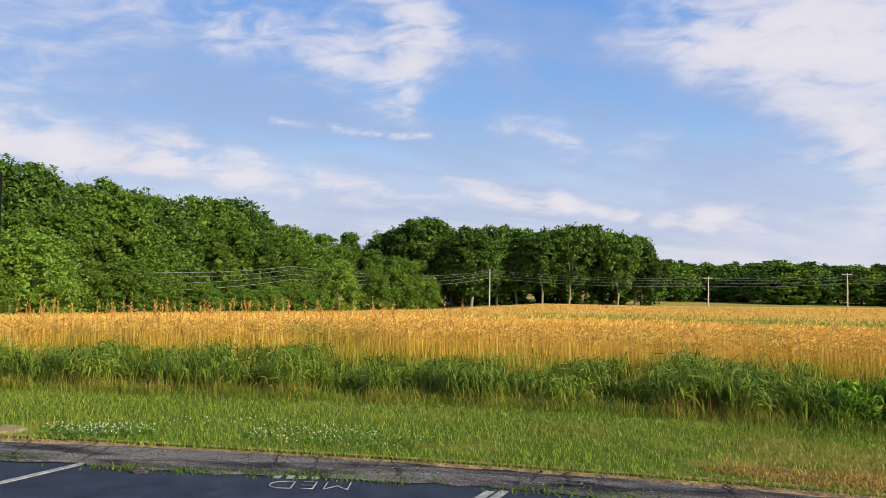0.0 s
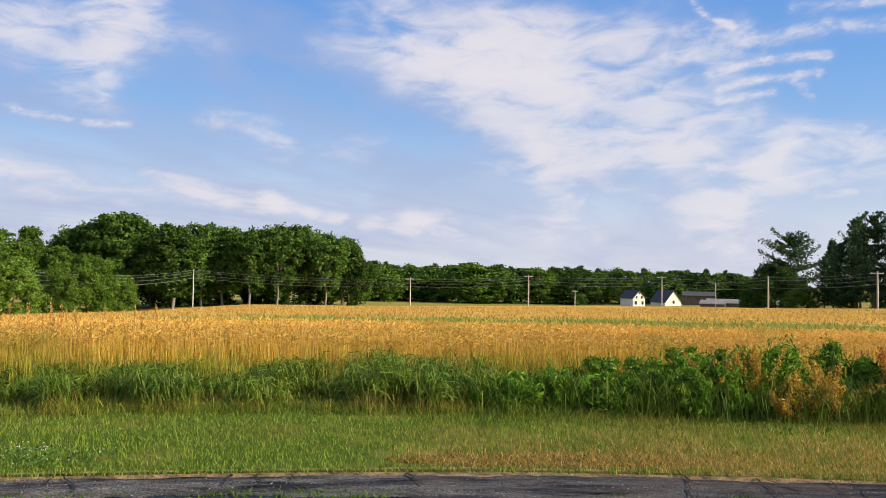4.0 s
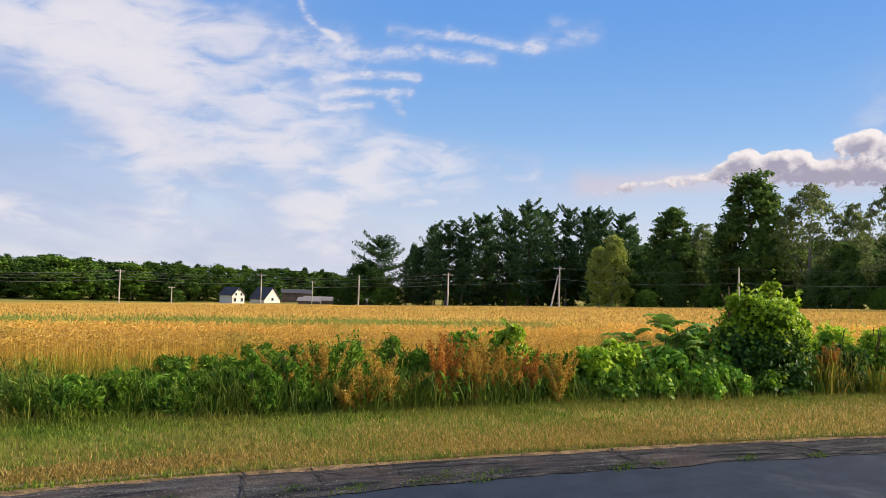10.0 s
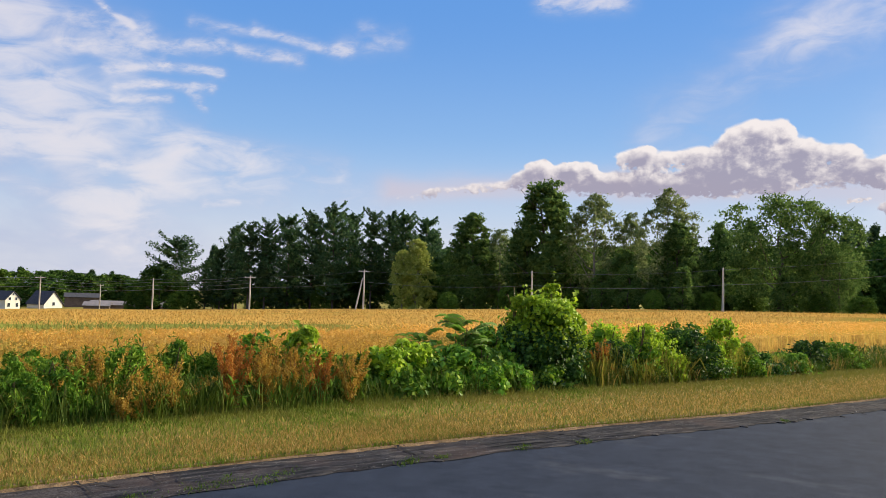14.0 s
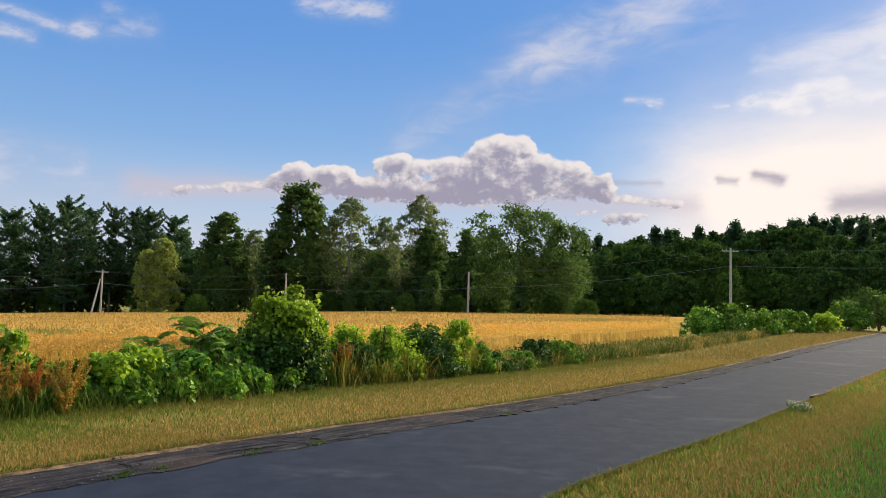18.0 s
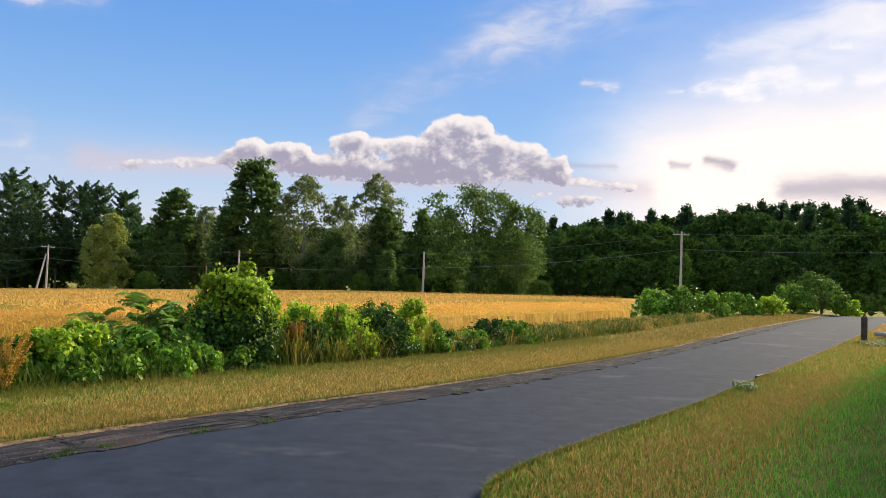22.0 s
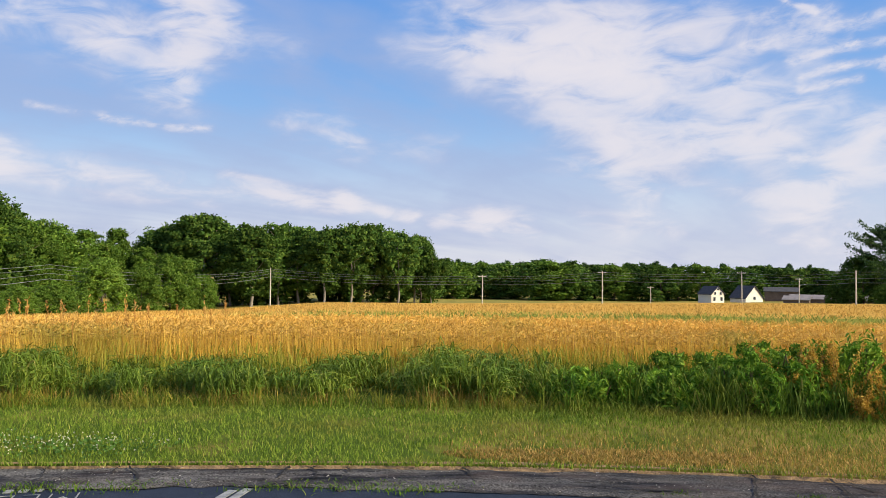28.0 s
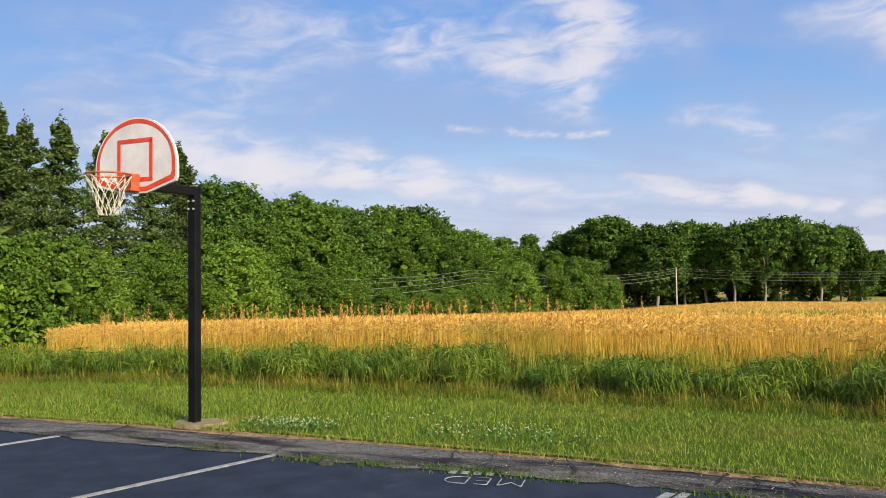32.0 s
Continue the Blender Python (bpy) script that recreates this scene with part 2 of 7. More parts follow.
def mix_colour(fac, a, b):
    n = wt.nodes.new("ShaderNodeMix")
    n.data_type = "RGBA"
    if isinstance(fac, Num):
        wt.links.new(fac.s, n.inputs[0])
    for i, v in ((6, a), (7, b)):
        if isinstance(v, tuple):
            n.inputs[i].default_value = (*v, 1)
        else:
            wt.links.new(v, n.inputs[i])
    return n.outputs[2]


sky = wt.nodes.new("ShaderNodeTexSky")
sky.sky_type, sky.sun_disc = "NISHITA", False
sky.sun_elevation, sky.sun_rotation = radians(SUN_EL), radians(-SUN_AZ)
sky.air_density, sky.dust_density, sky.ozone_density = 1.0, 0.6, 2.2
SKY_STRENGTH, CLOUD_STRENGTH = 0.15, 0.64
scaled = wt.nodes.new("ShaderNodeVectorMath")
scaled.operation = "SCALE"
wt.links.new(sky.outputs[0], scaled.inputs[0])
scaled.inputs["Scale"].default_value = SKY_STRENGTH
blue = mix_colour(EL.step(0.0, 22.0), (0.45, 0.69, 0.97), (0.135, 0.370, 0.87))
air = mix_colour(Num(wt.nodes.new("ShaderNodeValue").outputs[0]), scaled.outputs[0], blue)
wt.nodes["Value"].outputs[0].default_value = 0.88
col = mix_colour(haze, air, (0.84, 0.80, 0.84))
col = mix_colour(veil * 0.55, col, (0.40, 0.48, 0.74))
col = mix_colour(glow.clamp() * 0.95, col, (1.28, 1.12, 1.02))
soft_white = mix_colour((cirrus + (fine - 0.5) * 0.5).step(0.10, 0.85), (0.47, 0.55, 0.80), (0.91, 0.86, 0.90))
soft_white = mix_colour(stroke(-126, 15, -103, 14, 8.0, 0.85), soft_white, (1.22, 1.14, 1.10))
col = mix_colour(cirrus * 0.92, col, soft_white)
col = mix_colour(low_bar, col, (0.46, 0.42, 0.52))
wash = stroke(-59, 7.6, -76, 8.5, 0.9, 0.65, near_a, near_e) + stroke(-76, 8.0, -98, 7.4, 0.9, 0.55, near_a, near_e)
col = mix_colour(wash.clamp(), col, (0.74, 0.64, 0.71))
cum_col = mix_colour(shade, (1.04, 0.95, 0.92), (0.42, 0.39, 0.50))
col = mix_colour(cumulus * 0.96, col, cum_col)
back = wt.nodes.new("ShaderNodeBackground")
back.inputs[1].default_value = CLOUD_STRENGTH
wt.links.new(col, back.inputs[0])
out = wt.nodes.new("ShaderNodeOutputWorld")
wt.links.new(back.outputs[0], out.inputs[0])

sun = new("sun", bpy.data.lights.new("sun", "SUN"))
sun.data.energy, sun.data.angle, sun.data.color = 5.0, radians(14.0), (1.0, 0.86, 0.60)
sx, sy = heading(SUN_AZ)
sun.matrix_world = look((0, 0, 50), (-sx * 50, -sy * 50, 50 - 50 * math.tan(radians(SUN_EL))))


# ---------------------------------------------------------------- materials
def _tree(name):
    m = bpy.data.materials.new(name)
    m.use_nodes = True
    nt = m.node_tree
    return m, nt, nt.nodes["Principled BSDF"]


def _noise(nt, scale, detail=4.0, rough=0.6, stretch=None):
    geo = nt.nodes.new("ShaderNodeNewGeometry")
    mp = nt.nodes.new("ShaderNodeMapping")
    nt.links.new(geo.outputs["Position"], mp.inputs[0])
    if stretch:
        mp.inputs["Scale"].default_value = stretch
    n = nt.nodes.new("ShaderNodeTexNoise")
    nt.links.new(mp.outputs[0], n.inputs["Vector"])
    n.inputs["Scale"].default_value, n.inputs["Detail"].default_value, n.inputs["Roughness"].default_value = scale, detail, rough
    return n.outputs[0]


def _ramp(nt, fac, stops):
    r = nt.nodes.new("ShaderNodeValToRGB")
    nt.links.new(fac, r.inputs[0])
    while len(r.color_ramp.elements) < len(stops):
        r.color_ramp.elements.new(0.5)
    for e, (p, c) in zip(r.color_ramp.elements, stops):
        e.position, e.color = p, (*c, 1)
    return r.outputs[0]


def _mix(nt, fac, a, b, blend="MIX"):
    n = nt.nodes.new("ShaderNodeMix")
    n.data_type, n.blend_type = "RGBA", blend
    for i, v in ((0, fac), (6, a), (7, b)):
        if isinstance(v, (int, float)):
            n.inputs[i].default_value = v
        elif isinstance(v, tuple):
            n.inputs[i].default_value = (*v, 1)
        else:
            nt.links.new(v, n.inputs[i])
    return n.outputs[2]


def _bump(nt, bsdf, height, strength, dist):
    b = nt.nodes.new("ShaderNodeBump")
    b.inputs["Strength"].default_value, b.inputs["Distance"].default_value = strength, dist
    nt.links.new(height, b.inputs["Height"])
    nt.links.new(b.outputs[0], bsdf.inputs["Normal"])


def _oval(nt, mask, cx, cy, rx, ry, turn, reach):
    """Adds a soft oval at a place on the ground to a mask."""
    mp = nt.nodes.new("ShaderNodeMapping")
    mp.vector_type = "TEXTURE"
    nt.links.new(nt.nodes.new("ShaderNodeNewGeometry").outputs["Position"], mp.inputs[0])
    mp.inputs["Location"].default_value, mp.inputs["Rotation"].default_value = (cx, cy, 0), (0, 0, radians(turn))
    mp.inputs["Scale"].default_value = (rx, ry, 1000)
    ln = nt.nodes.new("ShaderNodeVectorMath")
    ln.operation = "LENGTH"
    nt.links.new(mp.outputs[0], ln.inputs[0])
    mr = nt.nodes.new("ShaderNodeMapRange")
    nt.links.new(ln.outputs["Value"], mr.inputs[0])
    mr.inputs[1].default_value, mr.inputs[2].default_value, mr.inputs[3].default_value, mr.inputs[4].default_value = 0.4, 1.4, reach, 0.0
    add = nt.nodes.new("ShaderNodeMath")
    nt.links.new(mask, add.inputs[0])
    nt.links.new(mr.outputs[0], add.inputs[1])
    return add.outputs[0]


def surface(name, a, b, scale=3.0, rough=0.8, metal=0.0, fine=40.0, speck=0.25, bump=0.3, depth=0.01, stretch=None, gloss=0.4, scuff=None, spots=()):
    """Two tones mixed by broad noise, with fine grain and relief."""
    m, nt, bs = _tree(name)
    n1 = _noise(nt, scale, 5.0, 0.65, stretch)
    n2 = _noise(nt, fine, 3.0, 0.7, stretch)
    c = _ramp(nt, n1, [(0.32, a), (0.68, b)])
    c = _mix(nt, speck, c, _ramp(nt, n2, [(0.3, (0.15, 0.15, 0.15)), (0.7, (0.95, 0.95, 0.95))]), "OVERLAY")
    for tone, *where in spots:
        # one place of another tone: colour, centre, half lengths, bearing, strength
        c = _mix(nt, _ramp(nt, _oval(nt, _noise(nt, 0.8, 4.0), *where), [(0.55, (0, 0, 0)), (0.80, (1, 1, 1))]), c, tone)
    if scuff:
        # paler worn places: tone, size, how rare
        worn_ = _ramp(nt, _noise(nt, scuff[1], 7.0, 0.68, (1.0, 0.6, 1.0)), [(scuff[2], (0, 0, 0)), (scuff[2] + 0.16, (0.75, 0.75, 0.75))])
        c = _mix(nt, worn_, c, scuff[0])
    nt.links.new(c, bs.inputs["Base Color"])
    bs.inputs["Roughness"].default_value, bs.inputs["Metallic"].default_value = rough, metal
    bs.inputs["Specular IOR Level"].default_value = gloss
    if bump:
        _bump(nt, bs, n2, bump, depth)
    return m


GREEN_CROP = (12.5, 23.5, 14.0, 6.8, -25.0, 0.42)


def leafy(name, stops, trans=0.35, rough=0.55, patch=None, patch_scale=0.5, gloss=0.2, dry=None, oval=None):
    """Leaf or blade: tones by island and by plant, light coming through."""
    m, nt, bs = _tree(name)
    geo = nt.nodes.new("ShaderNodeNewGeometry")
    c = _ramp(nt, geo.outputs["Random Per Island"], stops)
    info = nt.nodes.new("ShaderNodeObjectInfo")
    hue = nt.nodes.new("ShaderNodeHueSaturation")
    mr = nt.nodes.new("ShaderNodeMapRange")
    nt.links.new(info.outputs["Random"], mr.inputs[0])
    mr.inputs[3].default_value, mr.inputs[4].default_value = 0.75, 1.25
    nt.links.new(mr.outputs[0], hue.inputs["Value"])
    nt.links.new(c, hue.inputs["Color"])
    c = hue.outputs[0]
    if patch:
        mask = _noise(nt, patch_scale, 4.0)
        if dry:
            # the ground dries out along one bearing: (x, y) direction, start and end of the change
            dot = nt.nodes.new("ShaderNodeVectorMath")
            dot.operation = "DOT_PRODUCT"
            nt.links.new(nt.nodes.new("ShaderNodeNewGeometry").outputs["Position"], dot.inputs[0])
            dot.inputs[1].default_value = (dry[0], dry[1], 0)
            rng_ = nt.nodes.new("ShaderNodeMapRange")
            nt.links.new(dot.outputs["Value"], rng_.inputs[0])
            rng_.inputs[1].default_value, rng_.inputs[2].default_value = dry[2], dry[3]
            rng_.inputs[3].default_value, rng_.inputs[4].default_value = -0.12, 0.24
            add = nt.nodes.new("ShaderNodeMath")
            nt.links.new(mask, add.inputs[0])
            nt.links.new(rng_.outputs[0], add.inputs[1])
            mask = add.outputs[0]
        if oval:
            # one more patch of the same tone: centre, half lengths, bearing
            mask = _oval(nt, mask, *oval)
        c = _mix(nt, _ramp(nt, mask, [(0.42, (0, 0, 0)), (0.66, (1, 1, 1))]), c, patch)
    nt.links.new(c, bs.inputs["Base Color"])
    bs.inputs["Roughness"].default_value = rough
    bs.inputs["Specular IOR Level"].default_value = gloss
    tr = nt.nodes.new("ShaderNodeBsdfTranslucent")
    nt.links.new(c, tr.inputs[0])
    ms = nt.nodes.new("ShaderNodeMixShader")
    ms.inputs[0].default_value = trans
    nt.links.new(bs.outputs[0], ms.inputs[1])
    nt.links.new(tr.outputs[0], ms.inputs[2])
    nt.links.new(ms.outputs[0], nt.nodes["Material Output"].inputs[0])
    return m


ASPHALT = surface("asphalt_seal", (0.015, 0.022, 0.038), (0.027, 0.036, 0.058), 2.6, 0.92, 0, 140.0, 0.75, 0.35, 0.004, None, 0.12, ((0.085, 0.090, 0.105), 0.55, 0.57))


def old_asphalt():
    """Old asphalt: dark bitumen films and pale stony streaks that run along the edging, browner where it is dusty."""
    m, nt, bs = _tree("old_asphalt")
    uvn = nt.nodes.new("ShaderNodeUVMap")

    def streaks(sx_, sy_, detail, rough):
        mp = nt.nodes.new("ShaderNodeMapping")
        nt.links.new(uvn.outputs[0], mp.inputs[0])
        mp.inputs["Scale"].default_value = (sx_, sy_, 1)
        n = nt.nodes.new("ShaderNodeTexNoise")
        nt.links.new(mp.outputs[0], n.inputs["Vector"])
        n.inputs["Scale"].default_value, n.inputs["Detail"].default_value, n.inputs["Roughness"].default_value = 1.0, detail, rough
        n.inputs["Distortion"].default_value = 0.6
        return n.outputs[0]

    long_, short = streaks(1.6, 8.0, 6.0, 0.62), streaks(5.0, 17.0, 4.0, 0.65)
    c = _ramp(nt, long_, [(0.36, (0.009, 0.010, 0.013)), (0.48, (0.024, 0.024, 0.029)), (0.58, (0.044, 0.041, 0.043)), (0.72, (0.090, 0.080, 0.074))])
    c = _mix(nt, 0.55, c, _ramp(nt, short, [(0.36, (0.12, 0.12, 0.12)), (0.64, (0.9, 0.9, 0.9))]), "OVERLAY")
    stony = _noise(nt, 60.0, 2.5, 0.65)
    c = _mix(nt, 0.65, c, _ramp(nt, stony, [(0.38, (0.12, 0.12, 0.12)), (0.62, (0.92, 0.92, 0.92))]), "OVERLAY")
    dust = _ramp(nt, _noise(nt, 0.9, 4.0, 0.6), [(0.50, (0, 0, 0)), (0.72, (0.55, 0.55, 0.55))])
    c = _mix(nt, dust, c, (0.085, 0.058, 0.050))
    # paler, stony and worn towards the parking lot
    sep = nt.nodes.new("ShaderNodeSeparateXYZ")
    nt.links.new(uvn.outputs[0], sep.inputs[0])
    lot = nt.nodes.new("ShaderNodeMapRange")
    nt.links.new(sep.outputs[0], lot.inputs[0])
    lot.inputs[1].default_value, lot.inputs[2].default_value = 7.0, 1.0
    gravel = _mix(nt, lot.outputs[0], (0, 0, 0), _ramp(nt, streaks(0.7, 3.0, 5.0, 0.6), [(0.42, (0, 0, 0)), (0.56, (0.8, 0.8, 0.8))]))
    c = _mix(nt, gravel, c, _ramp(nt, stony, [(0.36, (0.022, 0.021, 0.022)), (0.64, (0.25, 0.24, 0.23))]))
    nt.links.new(c, bs.inputs["Base Color"])
    bs.inputs["Roughness"].default_value, bs.inputs["Specular IOR Level"].default_value = 0.95, 0.12
    _bump(nt, bs, stony, 0.6, 0.012)
    return m


GUTTER = old_asphalt()
GRIT = leafy("grit", [(0.0, (0.05, 0.05, 0.05)), (0.6, (0.20, 0.19, 0.18)), (1.0, (0.45, 0.43, 0.40))], 0.0, 0.9, None, 0.5, 0.1)
TURF = surface("turf_base", (0.085, 0.130, 0.020), (0.20, 0.165, 0.045), 0.7, 0.95, 0, 55.0, 0.6, 0.8, 0.03, None, 0.05, None, [((0.30, 0.195, 0.075), 38.0, -19.5, 14.0, 5.5, -26.0, 0.6)])
ROUGH = surface("rough_grass", (0.17, 0.17, 0.035), (0.32, 0.25, 0.07), 0.25, 0.95, 0, 25.0, 0.5, 0.8, 0.05, None, 0.05)
THATCH = surface("dry_thatch", (0.17, 0.115, 0.062), (0.34, 0.23, 0.135), 6.0, 0.95, 0, 60.0, 0.6, 0.8, 0.02, None, 0.05)
PAINT = surface("road_paint", (0.13, 0.14, 0.15), (0.33, 0.33, 0.33), 9.0, 0.7, 0, 120.0, 0.5, 0.2, 0.002)
CONCRETE = surface("concrete", (0.36, 0.33, 0.29), (0.48, 0.44, 0.39), 2.0, 0.9)
FOOTING = surface("dusty_footing", (0.15, 0.11, 0.07), (0.27, 0.20, 0.13), 3.0, 0.95)
WOOD_GREY = surface("weathered_wood", (0.40, 0.37, 0.32), (0.57, 0.53, 0.47), 1.0, 0.85, 0, 20.0, 0.4, 0.3, 0.01, (1, 1, 0.1))
WOOD_DARK = surface("dark_post_wood", (0.05, 0.035, 0.025), (0.10, 0.07, 0.05), 3.0, 0.8)
BARK = surface("bark", (0.05, 0.04, 0.03), (0.13, 0.11, 0.09), 1.2, 0.95, 0, 9.0, 0.5, 0.8, 0.04, (1, 1, 0.25))
BARK_PALE = surface("pale_bark", (0.16, 0.14, 0.12), (0.28, 0.25, 0.22), 1.2, 0.95, 0, 9.0, 0.5, 0.8, 0.04, (1, 1, 0.25))
STEM = surface("weed_stem", (0.10, 0.09, 0.03), (0.18, 0.12, 0.05), 4.0, 0.8, bump=0)
STEM_RED = surface("rusty_stem", (0.20, 0.08, 0.03), (0.34, 0.17, 0.06), 4.0, 0.8, bump=0)
WIRE = surface("cable", (0.16, 0.17, 0.18), (0.22, 0.23, 0.24), 1.0, 0.6, bump=0)
SIDING = surface("vinyl_siding", (0.66, 0.68, 0.74), (0.76, 0.78, 0.83), 0.7, 0.5, 0, 30.0, 0.08, 0.1, 0.002)
TRIM = surface("white_trim", (0.70, 0.70, 0.71), (0.80, 0.80, 0.80), 1.0, 0.5, 0, 30.0, 0.08, 0.1, 0.002)
SOFFIT = surface("soffit", (0.50, 0.49, 0.46), (0.60, 0.58, 0.55), 1.0, 0.6, 0, 30.0, 0.08, 0.1, 0.002)
FASCIA = surface("brown_fascia", (0.16, 0.07, 0.05), (0.24, 0.11, 0.08), 2.0, 0.6, bump=0)
SHUTTER = surface("dark_blue_shutter", (0.035, 0.045, 0.075), (0.06, 0.07, 0.11), 3.0, 0.5, bump=0)
METAL_GREY = surface("grey_metal_box", (0.34, 0.36, 0.38), (0.45, 0.47, 0.48), 3.0, 0.45, 0.3)
IRON = surface("rusted_iron", (0.025, 0.020, 0.018), (0.07, 0.045, 0.035), 9.0, 0.7, 0.4)
SHINGLE = surface("dark_shingle", (0.035, 0.035, 0.042), (0.08, 0.08, 0.09), 1.5, 0.9)
HOUSE_WALL = surface("cream_clapboard", (0.66, 0.61, 0.54), (0.76, 0.71, 0.64), 0.5, 0.7)
BARN_WALL = surface("brown_barn_board", (0.10, 0.07, 0.06), (0.19, 0.14, 0.11), 0.5, 0.85)
TIN = surface("pale_tin_roof", (0.17, 0.15, 0.15), (0.28, 0.25, 0.24), 0.3, 0.8, 0.0)
GLASS_DARK = surface("window_glass", (0.02, 0.025, 0.035), (0.04, 0.05, 0.07), 1.0, 0.08, bump=0)
BLACK_PAINT = surface("black_enamel", (0.004, 0.004, 0.005), (0.010, 0.010, 0.011), 5.0, 0.50, 0, 90.0, 0.2, 0.15, 0.002, None, 0.12)
BOARD_WHITE = surface("worn_white_board", (0.55, 0.53, 0.53), (0.70, 0.68, 0.68), 3.0, 0.55, 0, 60.0, 0.15, 0.1, 0.001)
BOARD_RED = surface("red_board_paint", (0.55, 0.045, 0.02), (0.68, 0.08, 0.035), 5.0, 0.5, 0, 60.0, 0.15, 0.1, 0.001)
RIM_ORANGE = surface("orange_rim_paint", (0.36, 0.07, 0.03), (0.50, 0.12, 0.05), 9.0, 0.5, 0.1)
NET = surface("frayed_net_cord", (0.55, 0.50, 0.40), (0.72, 0.66, 0.55), 9.0, 0.9, bump=0)

DEEP = leafy("oak_leaf", [(0.0, (0.0315, 0.0734, 0.0157)), (0.6, (0.0699, 0.1398, 0.0262)), (1.0, (0.1443, 0.2185, 0.0393))], 0.16, 0.85, None, 0.5, 0.03)
MID = leafy("maple_leaf", [(0.0, (0.0416, 0.0908, 0.0136)), (0.6, (0.087, 0.1627, 0.0227)), (1.0, (0.1551, 0.227, 0.0363))], 0.16, 0.85, None, 0.5, 0.03)
BRIGHT = leafy("ash_leaf", [(0.0, (0.0661, 0.1306, 0.0144)), (0.6, (0.1213, 0.221, 0.0223)), (1.0, (0.1988, 0.2914, 0.0351))], 0.25)
# two leaves brightened and let more light through, for the belts that stand backlit
GREYLEAF = leafy("backlit_aspen_leaf", [(0.0, (0.115, 0.160, 0.055)), (0.6, (0.200, 0.250, 0.095)), (1.0, (0.32, 0.35, 0.16))], 0.52, 0.85, None, 0.5, 0.03)
BACKLIT_LEAF = leafy("backlit_tree_leaf", [(0.0, (0.065, 0.125, 0.034)), (0.6, (0.130, 0.220, 0.055)), (1.0, (0.23, 0.32, 0.085))], 0.55, 0.85, None, 0.5, 0.03)
WILLOW = leafy("willow_leaf", [(0.0, (0.195, 0.247, 0.052)), (0.6, (0.325, 0.377, 0.0845)), (1.0, (0.442, 0.468, 0.13))], 0.45, 0.85, None, 0.5, 0.03)
NEEDLE = leafy("pine_needle", [(0.0, (0.036, 0.080, 0.036)), (0.6, (0.075, 0.140, 0.058)), (1.0, (0.135, 0.205, 0.080))], 0.42, 0.85, None, 0.5, 0.03)
SPRUCE_NEEDLE = leafy("spruce_needle", [(0.0, (0.055, 0.100, 0.030)), (0.6, (0.115, 0.175, 0.050)), (1.0, (0.20, 0.26, 0.080))], 0.30, 0.85, None, 0.5, 0.03)
BUSHLEAF = leafy("grape_leaf", [(0.0, (0.070, 0.180, 0.016)), (0.6, (0.170, 0.350, 0.028)), (1.0, (0.40, 0.56, 0.050))], 0.26, 0.5, None, 0.5, 0.2)
# lime copy of the vine leaf: sunlight put into the colour of tops
SUNLIT_LIME = leafy("sunlit_lime_leaf", [(0.0, (0.170, 0.300, 0.020)), (0.6, (0.400, 0.560, 0.034)), (1.0, (0.58, 0.70, 0.065))], 0.42, 0.45)
WEEDLEAF = leafy("weed_leaf", [(0.0, (0.070, 0.165, 0.015)), (0.6, (0.150, 0.290, 0.027)), (1.0, (0.32, 0.44, 0.05))], 0.26, 0.6, None, 0.5, 0.15)
SUMAC = leafy("sumac_leaflet", [(0.0, (0.130, 0.280, 0.035)), (1.0, (0.270, 0.440, 0.070))], 0.45)
REED = leafy("reed_grass", [(0.0, (0.072, 0.124, 0.0112)), (0.6, (0.14, 0.204, 0.0224)), (0.96, (0.24, 0.28, 0.04)), (1.0, (0.352, 0.304, 0.088))], 0.22, 0.6, (0.075, 0.145, 0.020), 0.9, 0.12)
STRAW = leafy("dry_straw", [(0.0, (0.28, 0.19, 0.04)), (0.6, (0.44, 0.31, 0.075)), (1.0, (0.58, 0.44, 0.15))], 0.35, 0.7, None, 0.5, 0.08)
SEED = leafy("dock_seed", [(0.0, (0.36, 0.215, 0.035)), (0.5, (0.54, 0.340, 0.060)), (1.0, (0.70, 0.49, 0.11))], 0.35, 0.7, None, 0.5, 0.05)
SEED_RED = leafy("rusty_dock_seed", [(0.0, (0.38, 0.135, 0.028)), (0.5, (0.53, 0.220, 0.042)), (1.0, (0.62, 0.36, 0.085))], 0.35, 0.7, None, 0.5, 0.05)
# darker copy of the grape leaf: shade put into the colour of bush bodies
SHADE_DARK_LEAF = leafy("shaded_dark_vine_leaf", [(0.0, (0.022, 0.065, 0.012)), (0.65, (0.050, 0.120, 0.018)), (1.0, (0.13, 0.23, 0.03))], 0.30, 0.5, None, 0.5, 0.2)
GOLD = leafy("grain_ear", [(0.0, (0.66, 0.4125, 0.0935)), (0.5, (0.792, 0.5115, 0.1375)), (1.0, (0.902, 0.649, 0.22))], 0.30, 0.85, (0.26, 0.285, 0.062), 0.5, 0.02, (0, 0, 1, 2), GREEN_CROP)
# darker ear tone for the far ears, in place of shade from their neighbours
FAR_EAR = leafy("far_ear_darkened", [(0.0, (0.42, 0.250, 0.058)), (0.5, (0.50, 0.305, 0.078)), (1.0, (0.58, 0.375, 0.11))], 0.16, 0.85, (0.26, 0.285, 0.062), 0.5, 0.02, (0, 0, 1, 2), GREEN_CROP)
PLUME = leafy("tawny_plume", [(0.0, (0.40, 0.20, 0.055)), (0.5, (0.52, 0.29, 0.08)), (1.0, (0.62, 0.42, 0.14))], 0.40, 0.8, None, 0.5, 0.03)
